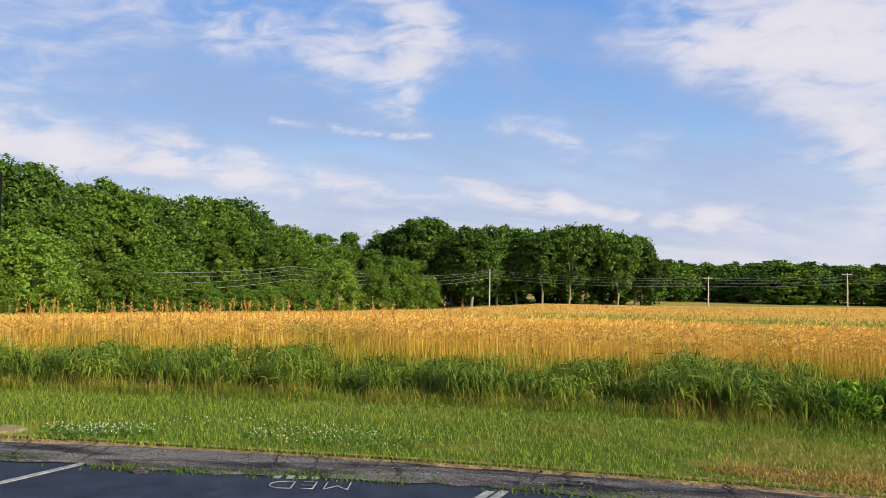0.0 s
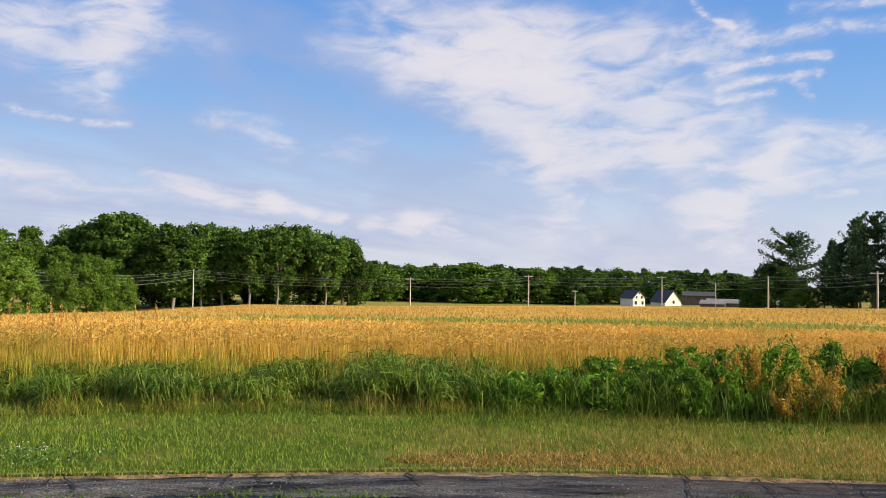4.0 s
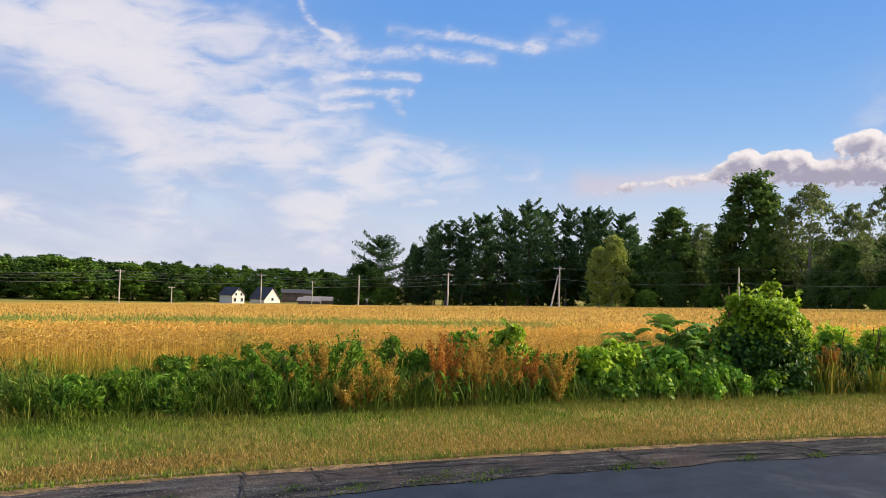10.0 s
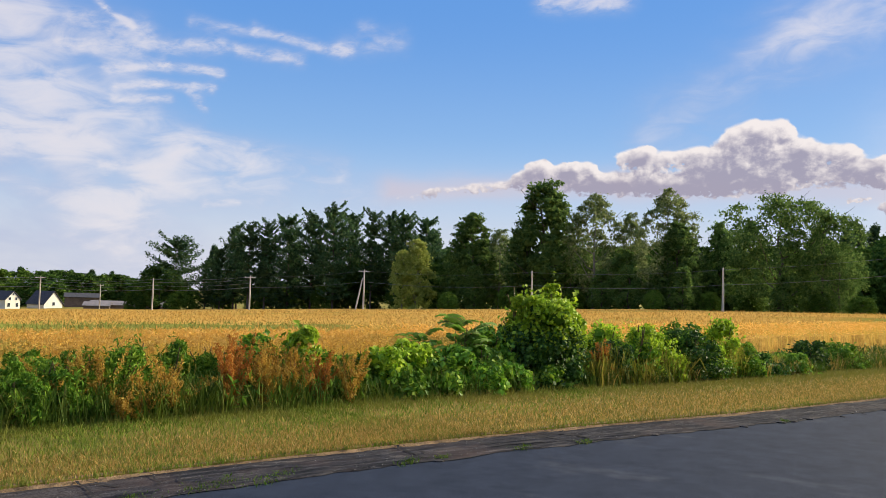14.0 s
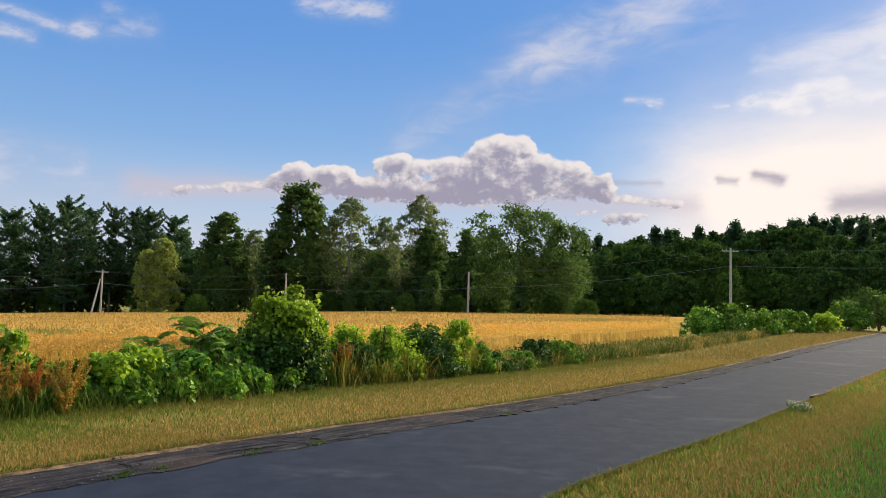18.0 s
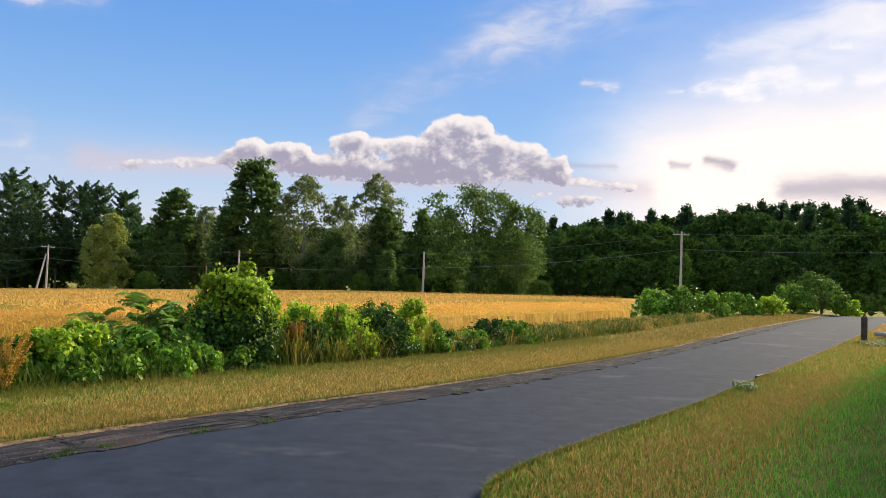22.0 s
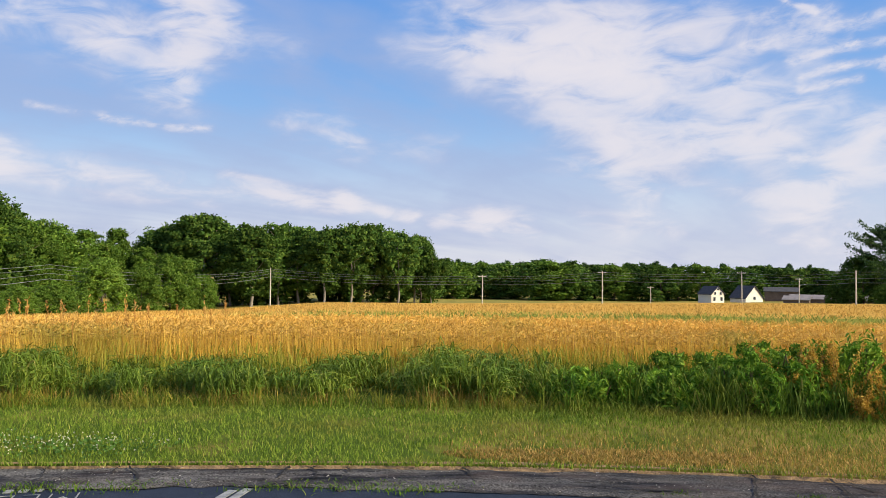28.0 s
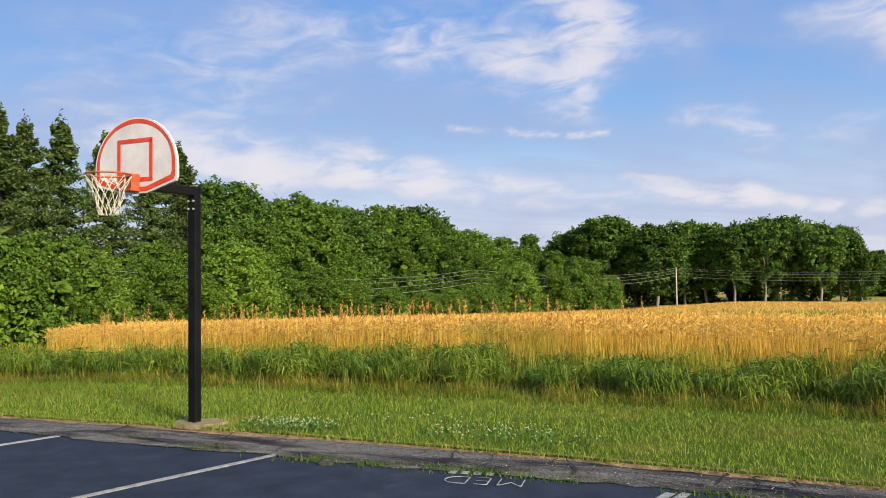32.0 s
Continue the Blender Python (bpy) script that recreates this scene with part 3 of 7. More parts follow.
UNDER = leafy("yellowing_grass", [(0.0, (0.17, 0.21, 0.025)), (0.6, (0.29, 0.29, 0.040)), (1.0, (0.46, 0.36, 0.08))], 0.42, 0.7, None, 0.5, 0.05)
GRASS = leafy("lawn_blade", [(0.0, (0.084, 0.1464, 0.0168)), (0.5, (0.156, 0.234, 0.0288)), (0.93, (0.24, 0.3, 0.0456)), (1.0, (0.36, 0.324, 0.09))], 0.25, 0.7, (0.22, 0.215, 0.042), 0.6, 0.08, (1.0, -0.15, -4.0, 24.0))
# lush blades, their green raised to offset the shade beside the building
LUSH = leafy("lush_shade_lawn_blade", [(0.0, (0.080, 0.235, 0.028)), (0.7, (0.145, 0.330, 0.045)), (1.0, (0.24, 0.35, 0.06))], 0.42, 0.7, (0.36, 0.29, 0.075), 0.5, 0.05, (0, 0, 1, 2))
STEMS = leafy("ripe_straw", [(0.0, (0.6344, 0.4453, 0.083)), (0.5, (0.7686, 0.5429, 0.1159)), (1.0, (0.8784, 0.6588, 0.183))], 0.42, 0.85, (0.30, 0.34, 0.055), 0.5, 0.02, (0, 0, 1, 2), GREEN_CROP)
VERGE = leafy("verge_base", [(0.0, (0.075, 0.115, 0.016)), (1.0, (0.075, 0.115, 0.016))], 0.0, 0.95, (0.24, 0.180, 0.050), 0.9, 0.05, (1.0, -0.15, 0.0, 9.0))
# near-black tone that stands for the shade inside cracks and hollows
CRACK = surface("recess_shade", (0.006, 0.006, 0.007), (0.014, 0.013, 0.013), 8.0, 0.95, bump=0)
DRYBLADE = leafy("dry_lawn_blade", [(0.0, (0.2383, 0.1818, 0.0427)), (0.6, (0.4138, 0.2696, 0.0803)), (1.0, (0.5518, 0.3825, 0.1442))], 0.38, 0.7, None, 0.5, 0.05)
TUFT = leafy("crabgrass", [(0.0, (0.0525, 0.12, 0.0112)), (0.7, (0.0975, 0.18, 0.0188)), (1.0, (0.225, 0.24, 0.045))], 0.35, 0.7, None, 0.5, 0.08)
CLOVER = leafy("clover_bloom", [(0.0, (0.46, 0.46, 0.32)), (1.0, (0.68, 0.66, 0.54))], 0.3, 0.8, None, 0.5, 0.05)
CLOVERLEAF = leafy("clover_leaf", [(0.0, (0.070, 0.168, 0.028)), (1.0, (0.140, 0.266, 0.049))], 0.3)


def crop_material():
    """Ripe grain seen from above, with drill rows and green patches that lag behind."""
    m, nt, bs = _tree("grain_canopy")
    n1, n2 = _noise(nt, 0.06, 4.0), _noise(nt, 1.6, 5.0, 0.7)
    c = _ramp(nt, n1, [(0.35, (0.47, 0.272, 0.063)), (0.65, (0.55, 0.330, 0.083))])
    c = _mix(nt, 0.55, c, _ramp(nt, n2, [(0.3, (0.25, 0.25, 0.25)), (0.7, (0.85, 0.85, 0.85))]), "OVERLAY")
    green = _ramp(nt, _oval(nt, _noise(nt, 0.035, 3.0, 0.5, (0.6, 1.7, 1)), *GREEN_CROP), [(0.56, (0, 0, 0)), (0.70, (1, 1, 1))])
    c = _mix(nt, _mix(nt, 0.8, (0, 0, 0), green), c, (0.17, 0.22, 0.045))
    nt.links.new(c, bs.inputs["Base Color"])
    bs.inputs["Roughness"].default_value, bs.inputs["Specular IOR Level"].default_value = 1.0, 0.0
    _bump(nt, bs, n2, 0.9, 0.25)
    return m


CROP = crop_material()

# ---------------------------------------------------------------- helpers
def mesh_from(name, verts, faces, material, smooth=False):
    me = bpy.data.meshes.new(name)
    me.from_pydata(np.asarray(verts, float), [], faces if isinstance(faces, list) else np.asarray(faces))
    for m in material if isinstance(material, (list, tuple)) else [material]:
        me.materials.append(m)
    if smooth:
        me.shade_smooth()
    return me


def thing(name, label, category, group="", kind="", at=(0, 0, 0), turn=0.0):
    ob = new(name)
    ob.empty_display_size = 0.2
    ob.matrix_world = pose(*at, 0, 0, turn)
    return tagged(ob, label, category, group, kind)


def part_mesh(name, me, parent, label=""):
    ob = new(name, me)
    ob.parent = parent
    return tagged(ob, label)


def part(name, bm, material, parent, label="", smooth=False):
    me = bpy.data.meshes.new(name)
    bm.to_mesh(me)
    bm.free()
    me.materials.append(material)
    if smooth:
        me.shade_smooth()
    return part_mesh(name, me, parent, label)


def box(sx, sy, sz, at=(0, 0, 0), bevel=0.0, bm=None):
    own = bm or bmesh.new()
    made = bmesh.ops.create_cube(own, size=1.0, matrix=Matrix.Translation(at) @ Matrix.Diagonal((sx, sy, sz, 1)))
    if bevel:
        edges = list({e for v in made["verts"] for e in v.link_edges})
        bmesh.ops.bevel(own, geom=edges, offset=bevel, segments=2, affect="EDGES", profile=0.5)
    return own


def tube_np(path, radii, sides=8):
    """A tube along a path of points; returns verts and quads."""
    path = np.asarray(path, float)
    radii = np.broadcast_to(np.asarray(radii, float), (len(path),))
    tang = np.gradient(path, axis=0)
    tang /= np.linalg.norm(tang, axis=1)[:, None] + 1e-9
    ref = np.where(np.abs(tang[:, 2:3]) > 0.9, np.array([[1.0, 0, 0]]), np.array([[0, 0, 1.0]]))
    a = np.cross(tang, ref)
    a /= np.linalg.norm(a, axis=1)[:, None] + 1e-9
    b = np.cross(tang, a)
    ang = np.arange(sides) * 2 * np.pi / sides
    ring = path[:, None] + radii[:, None, None] * (np.cos(ang)[None, :, None] * a[:, None] + np.sin(ang)[None, :, None] * b[:, None])
    n = len(path)
    i, j = np.meshgrid(np.arange(n - 1), np.arange(sides), indexing="ij")
    k = (j + 1) % sides
    quads = np.stack([i * sides + j, i * sides + k, (i + 1) * sides + k, (i + 1) * sides + j], -1).reshape(-1, 4)
    return ring.reshape(-1, 3), quads


def join_np(pieces):
    vs, fs, base = [], [], 0
    for v, f in pieces:
        vs.append(v)
        fs.append(np.asarray(f) + base)
        base += len(v)
    return np.concatenate(vs), np.concatenate(fs)


def tubes(name, paths, material, parent, sides=6, label=""):
    v, f = join_np([tube_np(p, r, sides) for p, r in paths])
    return part_mesh(name, mesh_from(name, v, f, material, True), parent, label)


def unit(v):
    return v / (np.linalg.norm(v, axis=-1, keepdims=True) + 1e-9)


def leaf_cards(c, size, rng, width=0.5, face=None, droop=0.0):
    """Folded leaf blades, one quad each, round the points c."""
    n = len(c)
    axis = unit(rng.normal(size=(n, 3)) + np.array([0, 0, -droop]))
    nrm = rng.normal(size=(n, 3))
    if face is not None:
        nrm = nrm * 0.45 + face
    side = unit(np.cross(axis, nrm))
    s = (size * rng.uniform(0.6, 1.35, n))[:, None]
    fold = unit(np.cross(side, axis)) * s * 0.12
    v = np.stack([c - axis * s * 0.5, c + side * s * width * 0.5 + fold, c + axis * s * 0.5, c - side * s * width * 0.5 + fold], 1)
    return v.reshape(-1, 3), np.arange(4 * n).reshape(-1, 4)


def blades(base, height, lean, rng, width=0.008, curl=0.5):
    """Grass blades of two segments; base (n, 3), height (n,), lean (n, 2) how far the tips go sideways."""
    n = len(base)
    ang = rng.uniform(0, 2 * np.pi, n)
    w = np.stack([np.cos(ang), np.sin(ang), np.zeros(n)], 1) * (width * rng.uniform(0.7, 1.3, n))[:, None]
    mid = base + np.stack([lean[:, 0] * curl * 0.6, lean[:, 1] * curl * 0.6, height * 0.62], 1)
    tip = base + np.stack([lean[:, 0], lean[:, 1], height], 1)
    v = np.stack([base - w, base + w, mid - w * 0.75, mid + w * 0.75, tip], 1).reshape(-1, 3)
    k = np.arange(n)[:, None] * 5
    f = np.concatenate([k + [0, 1, 3], k + [0, 3, 2], k + [2, 3, 4]], 0)
    return v, f


# ---------------------------------------------------------------- the lie of the land
EYE_Z, CROP_H, FLAT = 1.57 * K, 1.05, 12 * K
LAND_AZ = [-180, -130, -112, -105, -98, -90, -77, -57, -45, -30, -16, -7, 0, 4, 8, 14, 22, 30, 45, 90, 180]
LAND_EL = [0.0, 0.1, 0.05, 0.12, -0.10, -0.18, -0.36, -0.98, -1.33, -1.65, -1.93, -1.93, -2.45, -2.58, -2.72, -2.82, -2.88, -2.92, -2.9, -1.5, 0.0]
LAND_D = K * np.array([60, 60, 60, 62, 92, 108, 124, 160, 240, 265, 225, 205, 195, 150, 116, 95, 74, 62, 46, 60, 60.0])
# the wall of the long building beside the drive
WALL_AZ = -116.4
WALL_U = np.array(heading(WALL_AZ))
WALL_N = np.array([-WALL_U[1], WALL_U[0]])
CORNER = np.array([0.56, -0.63]) * K + np.array(heading(-118.9, 25.0 * K))


def seen(az, d):
    """The place d metres off in the direction az from where the camera stands when it faces that way."""
    x, y = heading(az, d)
    return x + K * float(np.interp(az, [-95, -50, -20, 10], [0.56, 0.40, 0.11, 0.13])), y + K * float(np.interp(az, [-95, -50, -20, 10], [-0.63, -0.18, -0.05, 0.09]))


def smooth01(t):
    t = np.clip(t, 0, 1)
    return t * t * (3 - 2 * t)


def ground_z(x, y):
    x, y = np.asarray(x, float), np.asarray(y, float)
    d, az = np.hypot(x, y), np.degrees(np.arctan2(-x, y))
    e, far = np.interp(az, LAND_AZ, LAND_EL), np.interp(az, LAND_AZ, LAND_D)
    z = (EYE_Z - CROP_H + far * np.tan(np.radians(e))) * np.clip((d - FLAT) / (far - FLAT), 0, 1)
    q = (x - CORNER[0]) * WALL_N[0] + (y - CORNER[1]) * WALL_N[1]
    s = (x - CORNER[0]) * WALL_U[0] + (y - CORNER[1]) * WALL_U[1]
    bank = smooth01((4.5 - q) / 4.0) * smooth01((s + 22) / 6.0) * smooth01((40 - s) / 25.0)
    z = z + bank * np.maximum(0.80 - z, 0)
    return z + 0.55 * smooth01(s / 5.0) * smooth01((20 - s) / 10.0) * smooth01((6.0 - q) / 7.0)


# ground lines placed from pixel positions to fit the camera's view
EDGE_X = K * np.array([-40, -6.8, -4.5, -3.0, -2.0, -1.0, 0.0, 1.1, 2.1, 2.9, 3.4, 3.85, 4.87, 5.8, 7.2, 8.45, 9.3, 10.4, 11.1, 13.3, 14.0, 19.5, 29.5, 39.0, 60.0])
EDGE_Y = K * np.array([12.0, 7.70, 7.42, 7.22, 7.02, 6.84, 6.65, 6.41, 6.12, 5.93, 5.80, 5.58, 5.12, 4.72, 4.10, 3.45, 3.06, 2.42, 2.05, 0.72, 0.40, -2.50, -7.5, -12.0, -22.4])
BERM_X = K * np.array([-40, -7, -4.7, -1.9, -0.5, 0.5, 3.0, 4.7, 6.0, 10, 20, 40, 60])
BERM_W = np.array([0.5, 0.55, 0.82, 0.84, 0.72, 0.66, 0.85, 1.0, 0.9, 0.9, 0.85, 0.7, 0.6])
VEG_X = K * np.array([-40, -9.5, -5.5, -1.9, 1.4, 3.7, 4.7, 7.6, 11.5, 14.3, 17.0, 21.6, 39.0, 62.0])
VEG_Y = K * np.array([14.5, 10.7, 10.05, 9.65, 9.2, 8.35, 7.9, 6.65, 5.0, 3.55, 2.1, -0.3, -8.2, -19.0])
DRIVE_X = K * np.array([5.4, 5.5, 5.8, 6.4, 7.25, 8.1, 9.7, 11.85, 14.0, 19.3, 29.0, 56.0])
DRIVE_Y = K * np.array([-9.0, -1.2, -0.45, -0.20, -0.40, -0.80, -1.64, -2.8, -3.92, -6.68, -11.7, -25.0])


def soft_line(xs, ys, n=240):
    """The polyline as an even, softened curve of n points."""
    xs, ys = np.asarray(xs, float), np.asarray(ys, float)
    s = np.concatenate([[0], np.cumsum(np.hypot(np.diff(xs), np.diff(ys)))])
    t = np.linspace(0, s[-1], n)
    x, y = np.interp(t, s, xs), np.interp(t, s, ys)
    for _ in range(12):
        x[1:-1], y[1:-1] = (x[:-2] + 2 * x[1:-1] + x[2:]) / 4, (y[:-2] + 2 * y[1:-1] + y[2:]) / 4
    return np.stack([x, y], 1)


EDGE, VEG, DRIVE = soft_line(EDGE_X, EDGE_Y), soft_line(VEG_X, VEG_Y), soft_line(DRIVE_X, DRIVE_Y, 360)


def outward(line):
    t = unit(np.gradient(line, axis=0))
    return np.stack([-t[:, 1], t[:, 0]], 1)


def strip(name, a, b, lift, material, rows=4, sag=None, skirt=0.0):
    """A sheet between two lines of equal length, lying lift above the ground."""
    t = np.linspace(0, 1, rows)[:, None, None]
    xy = a[None] * (1 - t) + b[None] * t
    z = ground_z(xy[..., 0], xy[..., 1]) + lift
    if sag is not None:
        z = z + sag(np.linspace(0, 1, rows))[:, None]
    v = np.concatenate([xy, z[..., None]], -1)
    if skirt:
        lo = v[:1] - [0, 0, skirt]
        hi = v[-1:] - [0, 0, skirt]
        v = np.concatenate([lo, v, hi])
    r, n = v.shape[:2]
    i, j = np.meshgrid(np.arange(r - 1), np.arange(n - 1), indexing="ij")
    f = np.stack([i * n + j, i * n + j + 1, (i + 1) * n + j + 1, (i + 1) * n + j], -1).reshape(-1, 4)
    return new(name, mesh_from(name, v.reshape(-1, 3), f, material, not skirt))


def sample(line, xs):
    return np.stack([xs, np.interp(xs, line[:, 0], line[:, 1])], -1)


# ground out to the horizon
rad = np.concatenate([[0.0], np.geomspace(2.0, 4000.0, 110)])
azs = np.radians(np.linspace(-180, 180, 241))
gx, gy = -np.sin(azs)[None] * rad[:, None], np.cos(azs)[None] * rad[:, None]
gv = np.stack([gx, gy, ground_z(gx, gy) - 0.06], -1)
i, j = np.meshgrid(np.arange(len(rad) - 1), np.arange(240), indexing="ij")
gf = np.stack([i * 241 + j, (i + 1) * 241 + j, (i + 1) * 241 + j + 1, i * 241 + j + 1], -1).reshape(-1, 4)
tagged(new("ground", mesh_from("ground", gv.reshape(-1, 3), gf, ROUGH, True)), "rough grass and soil out to the horizon", "ground", "", "structure")

# drive and parking lot: one sheet from the broken edge back behind the camera
N_EDGE = outward(EDGE)
inner = EDGE - N_EDGE * 0.30
low_x = np.concatenate([np.linspace(-40, 5.4, 60), np.linspace(5.42, 57.5, 220)]) * K
low_y = np.where(low_x <= 5.405 * K, -9.0 * K, np.interp(low_x, DRIVE[:, 0], DRIVE[:, 1]) - 0.12)
asphalt_low = np.stack([low_x, np.maximum(low_y, -40)], 1)
asphalt_up = sample(inner, low_x)
tagged(strip("road", asphalt_low, asphalt_up, 0.0, ASPHALT, 14), "blue-grey sealed asphalt of a parking lot and drive", "road", "", "structure")
# broken old asphalt berm between the seal coat and the turf: layers flaking off along its length
rng = np.random.default_rng(4)
wob = np.interp(np.arange(len(EDGE)), np.arange(0, len(EDGE), 2), rng.normal(0, 0.055, len(range(0, len(EDGE), 2))))
BERM_S = np.concatenate([np.linspace(-14, 14, 900), np.linspace(14.06, 58, 500)]) * K
BERM_MID = sample(EDGE, BERM_S)
BERM_N = unit(np.stack([np.interp(BERM_S, EDGE[:, 0], N_EDGE[:, 0]), np.interp(BERM_S, EDGE[:, 0], N_EDGE[:, 1])], 1))


def flake(u, w, seed):
    """Ragged steps that run along the edging."""
    return math.floor(3.0 * (noise.noise((u * 1.1 + 2.0 * w, w * 5.0, seed)) + 0.5 * noise.noise((u * 3.7, w * 11.0, seed + 5)))) / 3.0


nu, nw = len(BERM_S), 30
ww = np.linspace(-0.05, 1.0, nw)
edge_w = np.interp(BERM_S, BERM_X, BERM_W) + np.array([0.09 * noise.noise((u * 1.3, 0.0, 8.0)) + 0.05 * noise.noise((u * 4.5, 0.0, 9.0)) for u in BERM_S])
bp = BERM_MID[:, None] - BERM_N[:, None] * (ww[None] * edge_w[:, None])[..., None]
rel = np.array([[flake(u, w, 1.0) for w in ww] for u in BERM_S])
rel = 0.016 + 0.014 * np.clip(rel, -0.7, 0.9) + 0.012 * np.sin(np.clip(ww, 0, 1) * np.pi)[None]
rel[:, -1] = 0.0
bz = ground_z(bp[..., 0], bp[..., 1]) + np.maximum(rel, 0.004)
bv_ = np.concatenate([bp, bz[..., None]], -1)
i, j = np.meshgrid(np.arange(nu - 1), np.arange(nw - 1), indexing="ij")
bf_ = np.stack([i * nw + j, (i + 1) * nw + j, (i + 1) * nw + j + 1, i * nw + j + 1], -1).reshape(-1, 4)
bme = mesh_from("pavement", bv_.reshape(-1, 3), bf_[:, ::-1], GUTTER)
uv = bme.uv_layers.new(name="UVMap")
su = np.stack(np.broadcast_arrays(BERM_S[:, None], (ww[None] * edge_w[:, None])), -1).reshape(-1, 2)
loops = np.empty(len(bme.loops), int)
bme.loops.foreach_get("vertex_index", loops)
uv.data.foreach_set("uv", su[loops].astype(np.float32).ravel())
tagged(new("pavement", bme), "cracked and flaking old asphalt edging along the lawn", "kerb", "", "structure")
tagged(strip("trim", EDGE - N_EDGE * (0.055 + wob * 0.6)[:, None], EDGE + N_EDGE * (0.06 + wob * 0.4)[:, None], 0.066, THATCH, 4, lambda t: -0.058 * (1 - t) ** 1.3), "line of dry thatch and grit along the lawn's edge", "edging", "", "structure")
# flat dark ribbons: the open seam between seal coat and berm, coming and going, with cracks across and along the berm
rng = np.random.default_rng(5)
cv_, cf_ = [], []


def crack(path, widths, lift_):
    """A thin dark ribbon along a path on the ground."""
    path = np.asarray(path)
    t_ = unit(np.gradient(path, axis=0))
    n_ = np.stack([-t_[:, 1], t_[:, 0]], 1) * np.asarray(widths)[:, None]
    z_ = ground_z(path[:, 0], path[:, 1]) + lift_
    for k_ in range(len(path)):
        cv_.extend([(*(path[k_] - n_[k_]), z_[k_]), (*(path[k_] + n_[k_]), z_[k_])])
        if k_:
            e_ = len(cv_)
            cf_.append((e_ - 4, e_ - 3, e_ - 1, e_ - 2))


inner_line = BERM_MID - BERM_N * edge_w[:, None]
gap = np.array([max(0.0, noise.noise((u * 0.8, 3.0, 2.0)) + 0.12) for u in BERM_S])
crack(inner_line, 0.002 + 0.035 * gap, 0.0085)
for xk in np.sort(np.concatenate([rng.uniform(-10, 12, 40), rng.uniform(12, 38, 26)])) * K:
    k0 = int(np.argmin(np.abs(BERM_S - xk)))
    t_ = np.array([BERM_N[k0][1], -BERM_N[k0][0]])
    us = np.linspace(0.03, rng.uniform(0.4, 1.0), 7)
    off = np.cumsum(rng.normal(0, 0.03, 7)) + us * rng.normal(0, 0.25)
    crack([BERM_MID[k0] - BERM_N[k0] * u_ * edge_w[k0] + t_ * o_ for u_, o_ in zip(us, off)], np.abs(rng.normal(0.007, 0.004, 7)) + 0.002, 0.040)
for xk in rng.uniform(-10, 30, 70) * K:
    k0 = int(np.argmin(np.abs(BERM_S - xk)))
    k1 = min(nu - 2, k0 + int(rng.uniform(12, 45)))
    w_ = rng.uniform(0.15, 0.9) + np.cumsum(rng.normal(0, 0.012, k1 - k0))
    p_ = [BERM_MID[k] - BERM_N[k] * np.clip(w, 0.05, 0.97) * edge_w[k] for k, w in zip(range(k0, k1), w_)]
    if len(p_) > 3:
        crack(p_, np.interp(np.linspace(0, 1, len(p_)), [0, 0.5, 1], [0.001, rng.uniform(0.004, 0.014), 0.001]), 0.040)
tagged(new("trim", mesh_from("trim", np.array(cv_), np.array(cf_), CRACK)), "dark cracks and open seam in the crumbling asphalt edging", "crack", "", "structure")
# lawn strip and the lawn by the building
tagged(strip("lawn", EDGE, VEG + outward(VEG) * 2.5, 0.035, VERGE, 14, lambda t: 0.02 + 0.03 * np.sin(t * 3), 0.04), "mown grass verge with dry brown patches", "lawn", "", "structure")
lawn_x = np.concatenate([np.linspace(5.45, 9, 60), np.linspace(9.2, 57.5, 150)]) * K
drive_y = np.interp(lawn_x, DRIVE[:, 0], DRIVE[:, 1])
wall_y = CORNER[1] + (lawn_x - CORNER[0]) * WALL_U[1] / WALL_U[0] - 1.2
wall_y = np.minimum(np.where(lawn_x < 9 * K, -9.0 * K, wall_y), drive_y - 1.0)
tagged(strip("lawn", np.stack([lawn_x, wall_y], 1), np.stack([lawn_x, drive_y], 1), 0.02, TURF, 24, None, 0.03), "mown lawn, lush in the shade and dry beside the drive", "lawn", "", "structure")

# ripe grain: one canopy sheet behind the standing front rows
CROP_LINE = VEG + outward(VEG) * 2.6
crop_az = np.linspace(38.5, -98.0, 200)
front = []
for a in crop_az:
    ux, uy = heading(a)
    ds = np.linspace(9, 140, 1500)
    px_, py_ = ux * ds, uy * ds
    inside = py_ > np.interp(px_, CROP_LINE[:, 0], CROP_LINE[:, 1])
    front.append(ds[np.argmax(inside)])
front = np.array(front)
far_d = np.interp(crop_az[::-1], LAND_AZ, LAND_D)[::-1]
far_d = np.maximum(far_d, front + 4)
tt = np.linspace(0, 1, 60)[:, None] ** 1.8
cd = (front + 0.25)[None] * (1 - tt) + far_d[None] * tt
cx, cy = -np.sin(np.radians(crop_az))[None] * cd, np.cos(np.radians(crop_az))[None] * cd
cz = ground_z(cx, cy) + CROP_H - 0.17
cz += 0.05 * np.sin(cx * 0.9 + 1.3 * np.sin(cy * 0.23)) * np.sin(cy * 0.6)
cv = np.stack([cx, cy, cz], -1)
cv = np.concatenate([cv[:1] - [0, 0, 0.78], cv])
r_, n_ = cv.shape[:2]
i, j = np.meshgrid(np.arange(r_ - 1), np.arange(n_ - 1), indexing="ij")
cf = np.stack([i * n_ + j, i * n_ + j + 1, (i + 1) * n_ + j + 1, (i + 1) * n_ + j], -1).reshape(-1, 4)
tagged(new("grain_field", mesh_from("grain_field", cv.reshape(-1, 3), cf, CROP, True)), "field of ripe golden grain with greener patches", "crop field", "", "stuff")

